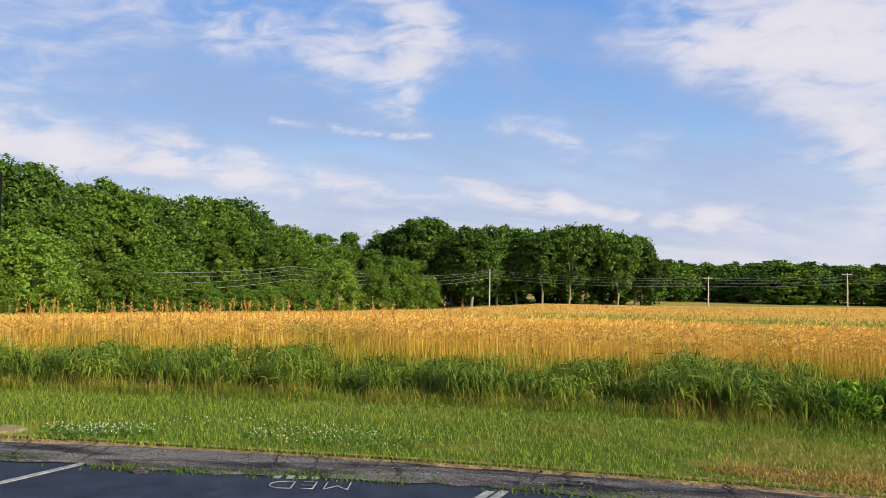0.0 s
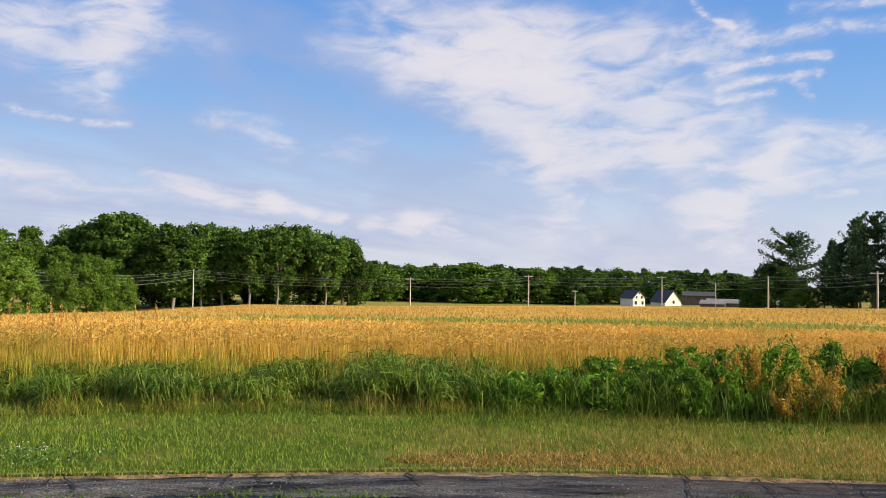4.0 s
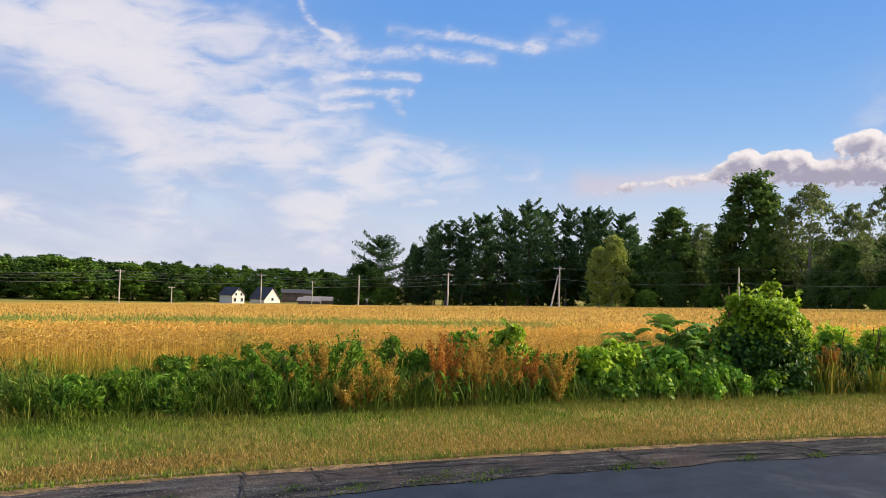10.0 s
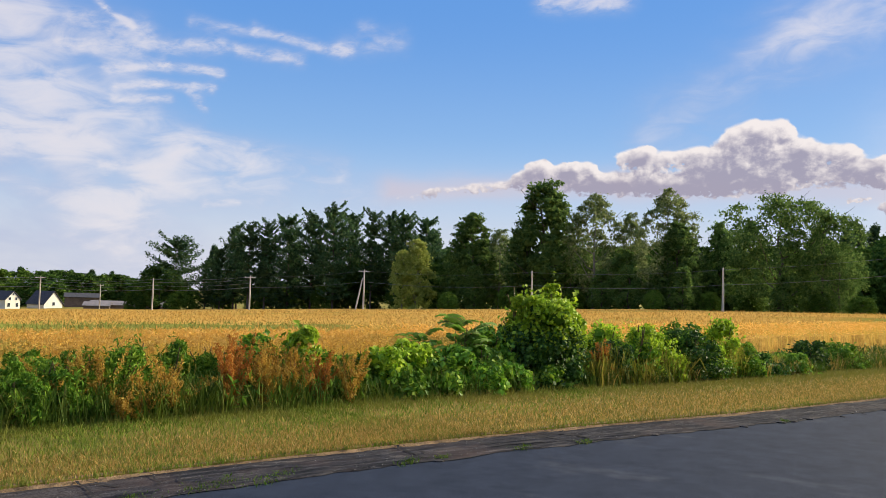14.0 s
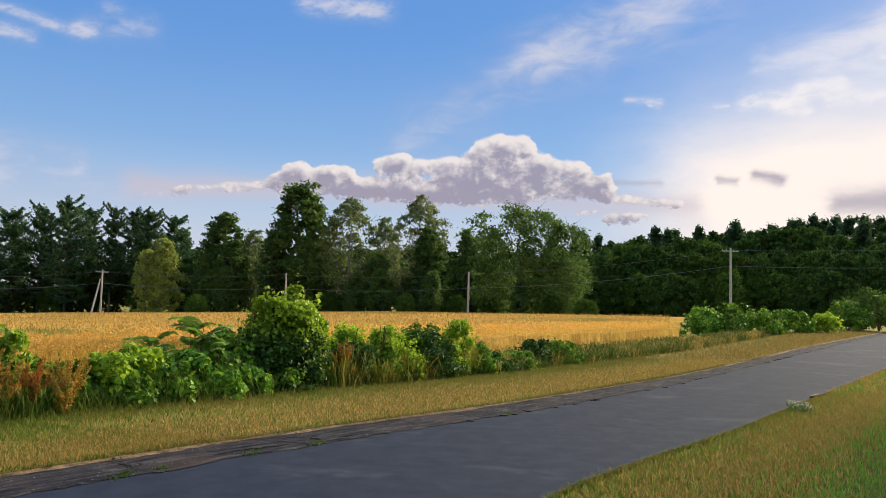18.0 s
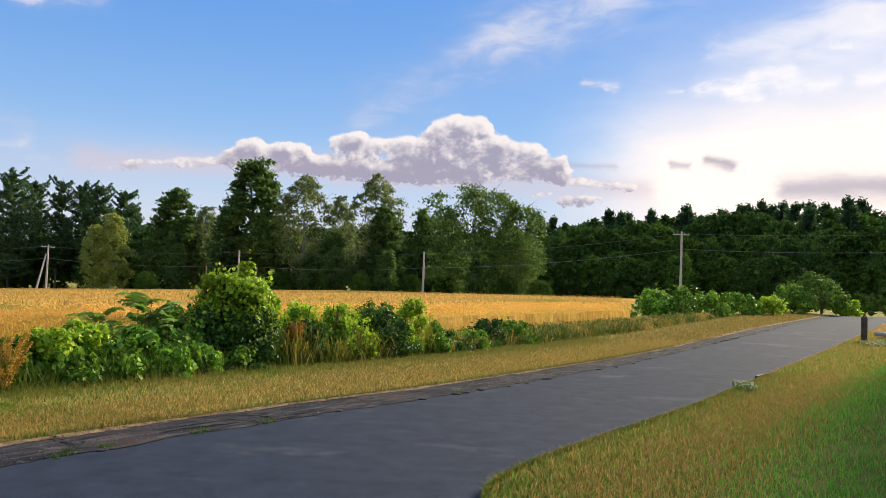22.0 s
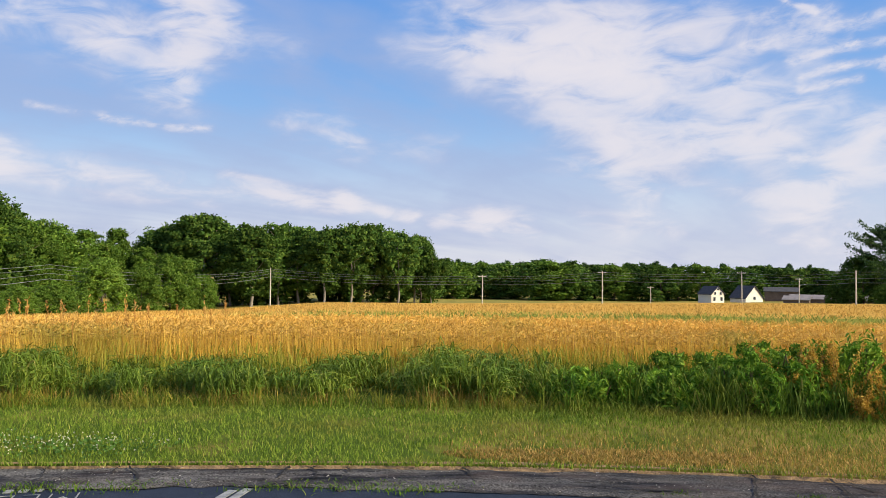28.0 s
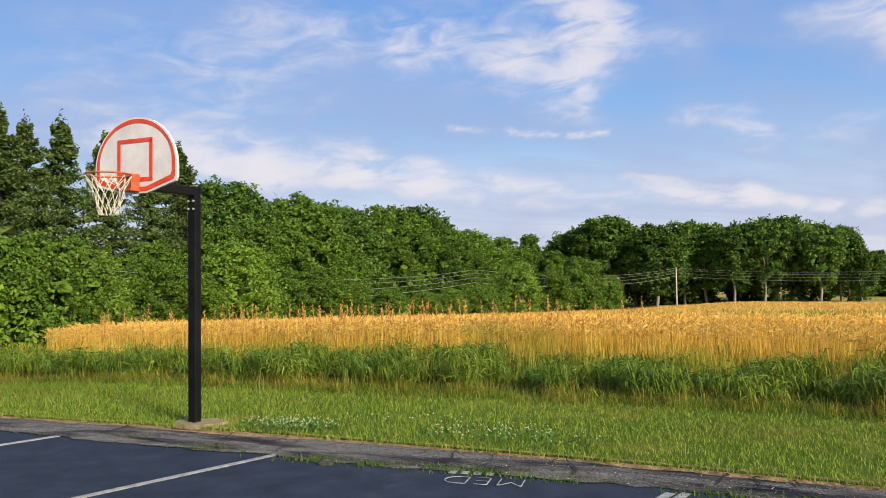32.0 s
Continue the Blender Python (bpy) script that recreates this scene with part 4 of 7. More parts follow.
# ---------------------------------------------------------------- trees
def limb_paths(rng, height, spread, trunk_r, base_frac, count, lean=0.0):
    """A trunk and its limbs as paths with radii."""
    top = np.array([rng.normal(0, 0.03) * height + lean, rng.normal(0, 0.03) * height, height * 0.9])
    ts = np.linspace(0, 1, 7)
    trunk = np.stack([top[0] * ts ** 1.5, top[1] * ts ** 1.5, top[2] * ts], 1)
    trunk[1:-1, :2] += rng.normal(0, 0.012 * height, (5, 2))
    paths = [(trunk, trunk_r * (1 - 0.85 * ts))]
    for k in range(count):
        h = base_frac + (0.85 - base_frac) * (k + rng.uniform(0, 0.8)) / count
        a = k * 2.4 + rng.uniform(-0.5, 0.5)
        start = np.array([np.interp(h, ts * 0.9, trunk[:, c]) for c in range(3)])
        length = spread * rng.uniform(0.55, 0.95) * (1.15 - 0.5 * h)
        us = np.linspace(0, 1, 5)
        p = start + np.stack([np.cos(a) * length * us, np.sin(a) * length * us, length * (0.35 * us + 0.35 * us ** 2)], 1)
        p[1:] += rng.normal(0, 0.03 * length, (4, 3))
        paths.append((p, trunk_r * 0.42 * (1 - h * 0.5) * (1 - 0.8 * us)))
    return paths


def foliage_cores(rng, centre, radius, squash=0.72):
    """Closed lumpy, uneven masses added unseen inside a crown to darken its gaps."""
    bm = bmesh.new()
    bmesh.ops.create_icosphere(bm, subdivisions=1, radius=1.0)
    bv = np.array([v.co for v in bm.verts])
    bf = np.array([[v.index for v in f.verts] for f in bm.faces])
    bm.free()
    n, m = len(centre), len(bv)
    ph = rng.uniform(0, 6.28, (n, 1, 3))
    lump = 1 + 0.16 * np.sin(bv[None] * 4.3 + ph).sum(2) * 0.8 + rng.normal(0, 0.12, (n, m))
    v = centre[:, None] + bv[None] * (radius[:, None] * lump)[..., None] * [1, 1, squash]
    f = (bf[None] + np.arange(n)[:, None, None] * m).reshape(-1, 3)
    return v.reshape(-1, 3), f


def leaf_tris(c, size, rng, width=0.75, face=None, scatter=0.55):
    """Small pointed leaves, one triangle each, round the points c, lying across the directions face."""
    n = len(c)
    nrm = rng.normal(size=(n, 3)) * scatter + (face if face is not None else 0)
    axis = unit(np.cross(nrm, rng.normal(size=(n, 3))))
    side = unit(np.cross(axis, nrm))
    s = (size * rng.uniform(0.6, 1.4, n))[:, None]
    v = np.stack([c - axis * s * 0.5 + side * s * width * 0.5, c - axis * s * 0.4 - side * s * width * 0.5, c + axis * s * 0.6], 1)
    return v.reshape(-1, 3), np.arange(3 * n).reshape(-1, 3)


def broadleaf(seed, height, width, leaf, leaves, clumps, base_frac=0.2, gaps=0.0, shape="round", bark=BARK, size=0.36, category_label="", fill=0.50):
    """A tree with trunk, limbs and a crown of leafy boughs set on the outside of a dome. Returns the thing, standing at the origin."""
    rng = np.random.default_rng(seed)
    ob = thing("tree", category_label, "tree", "woods and field trees")
    paths = limb_paths(rng, height, width * 0.6, height * 0.015 + 0.05, base_frac, 11)
    tubes("trunk", paths, bark, ob, 6)
    h = np.linspace(0.0, 1.0, clumps) ** 0.8
    if shape == "round":
        prof = np.sqrt(np.clip(1 - ((h - 0.38) / 0.64) ** 2, 0.03, 1))
    elif shape == "tall":
        prof = np.clip(0.62 + 1.3 * h, 0, 1) * np.sqrt(np.clip(1.02 - h ** 2.4, 0.02, 1))
    else:
        prof = np.clip(0.42 + 0.75 * h, 0, 1) * np.sqrt(np.clip(1.03 - h ** 6, 0.02, 1))
    ang = np.arange(clumps) * 2.399 + rng.normal(0, 0.35, clumps)
    sway = 1 + 0.22 * np.sin(2 * ang + rng.uniform(0, 6)) + 0.13 * np.sin(3 * ang + 5 * h + rng.uniform(0, 6))
    rr = prof * width * 0.42 * sway * rng.uniform(0.72, 1.02, clumps)
    zc = (base_frac + (0.95 - base_frac) * h) * height + rng.normal(0, 0.018, clumps) * height
    centre = np.stack([np.cos(ang) * rr, np.sin(ang) * rr, zc], 1)
    crad = width * rng.uniform(0.085, 0.165, clumps) * (0.75 + 0.35 * prof)
    # every bough carries sprays on its outer and upper side
    sprays = 16
    out = unit(centre - [0, 0, height * 0.40])
    sd = unit(rng.normal(size=(clumps, sprays, 3)) * 0.9 + 0.75 * out[:, None] + [0, 0, 0.40])
    sc = (centre[:, None] + sd * (crad[:, None] * rng.uniform(0.70, 1.10, (clumps, sprays)) * np.where(rng.uniform(0, 1, (clumps, sprays)) < 0.16, 1.45, 1.0))[..., None] * [1.0, 1.0, 0.85]).reshape(-1, 3)
    sd, sr = sd.reshape(-1, 3), np.repeat(crad, sprays) * rng.uniform(0.14, 0.34, clumps * sprays)
    which = rng.integers(0, clumps * sprays, leaves)
    d = unit(sd[which] + 0.5 * rng.normal(size=(leaves, 3)))
    c = sc[which] + rng.normal(size=(leaves, 3)) * sr[which][:, None] * [1.0, 1.0, 0.62]
    if gaps:
        cell = np.sin(c[:, 0] * 1.7 + seed) + np.sin(c[:, 1] * 1.9 + 2 * seed) + np.sin(c[:, 2] * 1.5)
        ok = cell > -2.2 + 2.2 * gaps
        c, d = c[ok], d[ok]
    ok = c[:, 2] > 0.15
    c, d = c[ok], d[ok]
    k = height / np.quantile(c[:, 2], 0.999)
    c[:, 2] *= k
    v, f = leaf_tris(c, size, rng, 0.85, d)
    part_mesh("crown", mesh_from("crown", v, f, leaf), ob)
    if fill:
        v, f = foliage_cores(rng, np.concatenate([centre * [0.93, 0.93, k * 0.985], centre[::3] * [0.45, 0.45, k * 0.95]]), np.concatenate([crad * fill, crad[::3] * 1.25 * fill]), 0.80)
        part_mesh("inner_foliage", mesh_from("inner_foliage", v, f, leaf), ob)
    return ob


def conifer(seed, height, width, leaves, base_frac=0.25, tiers=16, ragged=0.3, flat=0.5, label="", size=0.34, leaf=NEEDLE, droop=0.0, fill=0.30, peak=0.66):
    """A pine with whorls of level boughs, gaps between the tiers and a bare lower trunk."""
    rng = np.random.default_rng(seed)
    ob = thing("pine_tree", label, "pine tree", "woods and field trees")
    ts = np.linspace(0, 1, 6)
    trunk = np.stack([rng.normal(0, 0.006 * height, 6).cumsum() * ts, rng.normal(0, 0.006 * height, 6).cumsum() * ts, ts * height * 0.97], 1)
    paths = [(trunk, (height * 0.011 + 0.06) * (1 - 0.9 * ts))]
    pts = []
    boughs = 6
    per = max(6, leaves // (tiers * boughs))
    for k in range(tiers):
        level = base_frac + (0.965 - base_frac) * min(1.0, max(0.0, (k + rng.uniform(-0.35, 0.35)) / (tiers - 1))) ** 0.85
        for b in range(boughs):
            h = min(0.985, max(base_frac, level + rng.normal(0, 0.020)))
            q_ = (h - base_frac) / (1 - base_frac)
            reach = width * 0.5 * (0.60 + 0.45 * min(1.0, q_ * 3.0)) * (1.05 - peak * q_ ** (2.2 if peak < 0.7 else 1.3))
            a = b * 6.283 / boughs + k * 0.9 + rng.uniform(-0.5, 0.5)
            length = max(0.5, reach * rng.uniform(1 - 2.0 * ragged, 1 + ragged * 0.8))
            us = np.linspace(0, 1, 4)
            rise = rng.uniform(-0.06, 0.18) + 0.40 * q_ ** 2 - droop
            hook = 0.16 + 0.10 * rng.uniform(0, 1)
            ca, sa = np.cos(a), np.sin(a)
            lift_ = lambda t: length * (rise * t + hook * t ** 3)
            p = np.stack([ca * length * us, sa * length * us, h * height * 0.97 + lift_(us)], 1)
            p[:, :2] += [np.interp(h, ts, trunk[:, 0]), np.interp(h, ts, trunk[:, 1])]
            paths.append((p, 0.045 * (1 - 0.8 * us) * height / 18))
            t = rng.uniform(0.14, 1.04, per) ** 0.8
            across = rng.normal(0, 1, per) * length * (0.10 + 0.20 * t * (1.15 - t))
            q = np.stack([ca * length * t - sa * across, sa * length * t + ca * across, h * height * 0.97 + lift_(t)], 1)
            q[:, :2] += [np.interp(h, ts, trunk[:, 0]), np.interp(h, ts, trunk[:, 1])]
            q[:, 2] += rng.normal(0, 1, per) * (0.10 + 0.10 * flat) * max(0.8, length * 0.30) - 0.10 * np.abs(across)
            pts.append(q)
    tip = np.array([trunk[-1, 0], trunk[-1, 1], height * 0.955]) + rng.normal(0, 1, (per * 2, 3)) * [0.22, 0.22, 0.55]
    pts.append(tip)
    tubes("trunk", paths, BARK, ob, 5)
    c = np.concatenate(pts)
    v, f = leaf_tris(c, size, rng, 0.55, np.tile([0, 0, 0.9], (len(c), 1)), 0.7)
    part_mesh("crown", mesh_from("crown", v, f, leaf), ob)
    if fill:
        # opaque lumps close to the trunk, added to block light between the boughs
        k = 14
        hz = np.linspace(base_frac + 0.08, 0.86, k)
        rad = width * 0.5 * fill * (1 - 0.75 * (hz - base_frac) / (1 - base_frac)) * rng.uniform(0.7, 1.3, k)
        cc = np.stack([rng.normal(0, 0.06, k) * width, rng.normal(0, 0.06, k) * width, hz * height], 1)
        v, f = foliage_cores(rng, cc, rad, 0.45)
        part_mesh("inner_foliage", mesh_from("inner_foliage", v, f, leaf), ob)
    return ob


def plant(proto, az, d, height, base_h, lab="", wide=1.0, rng=random):
    """Stand a copy of a prototype of height base_h in the direction az, d metres off."""
    d, height = K * d, K * height
    x, y = seen(az, d)
    s = height / base_h
    ob = copy_thing(proto, pose(x, y, float(ground_z(x, y)) - 0.1, 0, 0, rng.uniform(0, 360)))
    ob.scale = (s * wide, s * wide, s)
    if lab:
        ob["label"] = lab
    return ob


OAK = [broadleaf(11, 18, 15, DEEP, 15000, 62, 0.03, 0.0, "round", BARK, 0.42, "dense dark green broadleaf tree at the field's edge"),
       broadleaf(12, 18, 13, DEEP, 14000, 58, 0.03, 0.0, "tall", BARK, 0.42, "tall dark green oak in a wood"),
       broadleaf(13, 18, 15, MID, 15000, 62, 0.03, 0.0, "round", BARK, 0.42, "full-crowned green maple in a wood"),
       broadleaf(14, 18, 12, MID, 14000, 58, 0.03, 0.0, "tall", BARK, 0.42, "tall green broadleaf tree in a wood")]
STAND = [broadleaf(15, 18, 12, DEEP, 9500, 50, 0.30, 0.0, "round", BARK_PALE, 0.50, "tall oak with a bare pale lower trunk in a wood"),
         broadleaf(16, 18, 11, DEEP, 9500, 50, 0.22, 0.0, "tall", BARK_PALE, 0.50, "tall green tree with a bare trunk at the wood's edge"),
         broadleaf(17, 18, 13, DEEP, 9500, 50, 0.26, 0.1, "vase", BARK_PALE, 0.50, "spreading dark green tree with pale limbs at the wood's edge", 0.5)]
ASH = [broadleaf(21, 10, 8.5, BRIGHT, 15000, 60, 0.03, 0.0, "tall", BARK, 0.25, "bright green young tree at the field's edge"),
       broadleaf(22, 10, 9, MID, 15000, 60, 0.03, 0.0, "round", BARK, 0.25, "round green tree in full leaf beside the field")]
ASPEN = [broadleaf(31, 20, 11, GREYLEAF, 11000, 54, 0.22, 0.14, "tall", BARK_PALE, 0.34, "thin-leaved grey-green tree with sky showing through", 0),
         broadleaf(32, 20, 17, BACKLIT_LEAF, 12000, 60, 0.10, 0.22, "vase", BARK, 0.40, "big spreading tree with an open, sunlit top", 0),
         broadleaf(33, 20, 10, BACKLIT_LEAF, 13000, 60, 0.05, 0.0, "tall", BARK, 0.40, "tall dense dark tree in leaf"),
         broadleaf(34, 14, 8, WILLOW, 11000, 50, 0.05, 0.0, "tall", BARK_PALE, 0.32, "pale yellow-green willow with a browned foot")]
PINE = [conifer(41, 20, 10, 11000, 0.12, 16, 0.30, 0.2, "tall dark white pine with layered boughs", 0.46),
        conifer(42, 20, 9, 9500, 0.22, 13, 0.38, 0.2, "tall dark pine with gaps between its boughs", 0.46),
        conifer(43, 20, 11, 12000, 0.06, 17, 0.28, 0.3, "broad dark pine in leaf to the ground", 0.46)]
SPRUCE = [conifer(46, 20, 9.0, 19000, 0.05, 24, 0.20, 1.2, "tall layered conifer with drooping boughs", 0.34, SPRUCE_NEEDLE, 0.30, 0.30, 0.92),
          conifer(47, 20, 8.5, 18000, 0.06, 22, 0.26, 1.2, "tall conifer in tiers behind the thicket", 0.34, SPRUCE_NEEDLE, 0.24, 0.30, 0.92)]
LONE = conifer(45, 14, 12, 9500, 0.28, 10, 0.32, 0.2, "lone flat-topped pine with ragged level boughs", 0.42, NEEDLE, 0.0, 0)
FAR_OAK = [broadleaf(51, 18, 15, DEEP, 5200, 46, 0.03, 0.0, "round", BARK, 0.66, "distant dark green broadleaf tree in a wood"), broadleaf(52, 18, 14, MID, 5200, 46, 0.03, 0.0, "round", BARK, 0.66, "distant green broadleaf tree in a wood"), broadleaf(53, 18, 13, DEEP, 5000, 44, 0.03, 0.0, "tall", BARK, 0.66, "distant tall green tree")]
FAR_PINE = [conifer(54, 20, 9, 5400, 0.10, 22, 0.22, 3.0, "distant dark green pine in a wood", 0.60, NEEDLE, 0.1, 0.45, 0.88), conifer(55, 20, 8, 4800, 0.15, 20, 0.28, 3.0, "distant ragged dark green pine", 0.60, NEEDLE, 0.1, 0.45, 0.80)]
PROTOS = FAR_OAK + FAR_PINE + OAK + STAND + ASH + ASPEN + PINE + SPRUCE + [LONE]
rt = random.Random(7)


def row(az0, az1, step, prof_az, prof_el, dist_az, dist, protos, tall, depth=0.0, jitter=0.08, low=1.0, spread=1.0):
    """A stand of trees whose tops follow a skyline of elevations."""
    a = az0
    while (a - az1) * (az0 - az1) > 0:
        d = float(np.interp(a, dist_az, dist)) * rt.uniform(0.97, 1.05) + depth
        e = float(np.interp(a, prof_az, prof_el))
        x, y = seen(a, K * d)
        h = (EYE_Z + K * d * math.tan(radians(e)) - float(ground_z(x, y))) / K * rt.uniform(1 - 1.2 * jitter, 1 + 0.7 * jitter) * low
        p = rt.choice(protos)
        plant(p, a, d, max(3.0, h), tall, "", rt.uniform(0.9, 1.25) * spread, rt)
        w = step * rt.uniform(0.7, 1.3)
        a += w if az1 > az0 else -w


# skyline of the long wood on the west side, read as bearing and elevation
WEST_AZ = [-16.2, -14.4, -12.8, -11.1, -9.4, -7.6, -5.8, -3.9, 1.1, 2.6, 4.2, 6.2, 9.5, 11.1, 13.6, 16.5, 19.7, 22.9, 26.5, 28.4, 30.3, 31.8, 37.5, 42, 60]
WEST_EL = [1.4, 2.0, 3.34, 3.6, 4.1, 3.5, 3.3, 3.8, 3.8, 3.5, 3.0, 3.3, 3.1, 3.8, 4.5, 4.9, 5.4, 5.9, 6.1, 6.4, 7.4, 8.4, 9.0, 10.1, 11]
WEST_DA, WEST_D = [-16, -3, 2, 6, 12, 20, 30, 40, 60], [235, 220, 225, 240, 190, 140, 105, 85, 75]
row(-14.8, 4.5, 1.6, WEST_AZ, WEST_EL, WEST_DA, WEST_D, STAND, 18, 0, 0.10)
row(-14.0, 5.0, 1.9, WEST_AZ, WEST_EL, WEST_DA, WEST_D, FAR_OAK, 18, 14, 0.05, 0.95)
row(4.5, 30.0, 2.2, WEST_AZ, WEST_EL, WEST_DA, WEST_D, OAK, 18)
row(5.0, 31.0, 2.4, WEST_AZ, WEST_EL, WEST_DA, WEST_D, OAK[2:], 18, -9, 0.08, 0.72)
row(31.5, 58.0, 2.3, WEST_AZ, [e + 0.9 for e in WEST_EL], WEST_DA, WEST_D, SPRUCE, 20, 0, 0.06, 1.0, 0.95)
row(29.0, 58.0, 4.2, WEST_AZ, WEST_EL, WEST_DA, WEST_D, OAK[2:], 18, -9, 0.08, 0.50)
for a, d, h, p, w in [(27.6, 70, 7.4, 0, 1.15), (37.8, 58, 6.0, 0, 1.2), (33.5, 66, 5.6, 1, 1.1), (22.0, 78, 5.6, 1, 1.35), (24.6, 74, 4.6, 1, 1.2), (17.0, 95, 4.0, 1, 1.3), (19.4, 86, 4.4, 0, 1.2), (14.4, 100, 3.6, 1, 1.4),
                      (30.2, 66, 4.6, 0, 1.2), (7.6, 120, 8.6, 0, 1.05), (3.4, 150, 11.0, 1, 0.95), (10.6, 110, 4.6, 1, 1.5), (12.4, 106, 4.2, 0, 1.3), (5.2, 140, 8.4, 1, 0.9), (1.2, 165, 8.0, 1, 0.9), (44, 50, 6.4, 0, 1.2), (49, 48, 7.0, 1, 1.2)]:
    plant(ASH[p], a, d, h, 10, "", w, rt)
row(38.5, 52.0, 4.0, [0, 90], [2.4, 2.8], [0, 90], [19.5, 19.5], ASH, 10, 0.0, 0.1)

# far wood across the road, pines beside the open sky, tall trees along the line of poles
row(-14.5, -45.5, 1.15, [-45, -42.5, -38.5, -32, -28, -25, -24.3, -22.7, -18, -15.7], [0.6, 0.65, 1.0, 1.05, 1.05, 0.95, 1.6, 1.3, 1.1, 1.4], [-50, -10], [330, 300], FAR_OAK, 18, 0, 0.05, 1.0, 1.5)
row(-15.0, -45.5, 1.5, [-45, -15], [1.0, 1.25], [-50, -10], [430, 420], FAR_PINE, 20, 0, 0.10, 1.0, 1.3)
row(-46.5, -63.0, 1.25, [-63, -60.5, -57, -53, -51, -48.5, -47], [5.6, 6.2, 6.15, 6.0, 5.4, 4.7, 2.2], [-63, -46], [175, 190], PINE, 20, 0, 0.04, 1.0, 0.85)
row(-47.0, -64.0, 1.6, [-64, -47], [4.6, 3.2], [-63, -46], [192, 205], FAR_PINE, 20, 0, 0.10)
row(-42.0, -64.0, 2.0, [-64, -47, -42], [1.6, 1.4, 0.6], [-63, -42], [172, 205], ASH[1:] + OAK[:1], 14, 0, 0.12)
plant(LONE, -44.5, 205, 17.5, 14, "", 1.0, rt)
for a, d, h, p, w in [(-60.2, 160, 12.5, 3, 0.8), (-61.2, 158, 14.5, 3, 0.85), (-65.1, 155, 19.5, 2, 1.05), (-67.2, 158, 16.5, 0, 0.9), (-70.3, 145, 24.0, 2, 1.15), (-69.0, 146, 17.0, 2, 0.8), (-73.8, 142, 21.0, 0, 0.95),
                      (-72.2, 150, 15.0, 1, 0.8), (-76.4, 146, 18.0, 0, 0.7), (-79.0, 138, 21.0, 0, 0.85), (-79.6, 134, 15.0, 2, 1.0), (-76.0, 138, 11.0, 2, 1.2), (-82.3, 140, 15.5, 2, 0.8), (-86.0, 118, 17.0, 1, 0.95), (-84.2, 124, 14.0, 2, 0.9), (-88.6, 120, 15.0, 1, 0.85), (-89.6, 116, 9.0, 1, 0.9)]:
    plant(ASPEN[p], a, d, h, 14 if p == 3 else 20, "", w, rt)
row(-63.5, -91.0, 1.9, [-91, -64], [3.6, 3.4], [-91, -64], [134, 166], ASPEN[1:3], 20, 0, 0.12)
row(-63.5, -91.0, 2.2, [-91, -64], [2.0, 1.7], [-91, -64], [112, 146], ASH[1:] + ASPEN[2:3], 15, 0, 0.15)
row(-63.0, -91.0, 1.8, [-91, -80, -64], [3.7, 4.3, 3.8], [-91, -64], [150, 182], FAR_OAK[:1] + FAR_OAK[2:], 18, 0, 0.10)
# wooded hill beyond the drive: a lower and an upper belt
HILL_AZ, HILL_HI = [-130, -118.8, -116.8, -112.9, -110.7, -108.4, -105.3, -101.3, -98.5, -95, -90], [5.2, 5.9, 6.4, 6.6, 7.0, 6.8, 6.6, 6.4, 6.0, 5.9, 5.4]
HILL_LO = [3.0, 3.5, 4.2, 5.0, 5.0, 4.6, 4.4, 4.5, 4.3, 4.5, 4.0]
row(-88.5, -130, 1.25, HILL_AZ, HILL_LO, [-130, -88], [150, 165], FAR_OAK, 18, 0, 0.07, 1.0, 0.72)
row(-88.0, -130, 1.5, HILL_AZ, HILL_LO, [-130, -88], [142, 156], FAR_OAK, 18, 0, 0.10, 0.70, 0.85)
row(-88.5, -130, 1.4, HILL_AZ, [v - 0.9 for v in HILL_HI], [-130, -88], [200, 215], FAR_OAK + FAR_PINE[:1], 18, 0, 0.08, 1.0, 0.75)
row(-88.5, -130, 0.8, HILL_AZ, HILL_HI, [-130, -88], [232, 250], FAR_PINE + FAR_OAK[:1] + FAR_OAK[2:], 20, 0, 0.04, 1.0, 0.95)
for ob in PROTOS:
    for o in (*ob.children, ob):
        bpy.data.objects.remove(o)

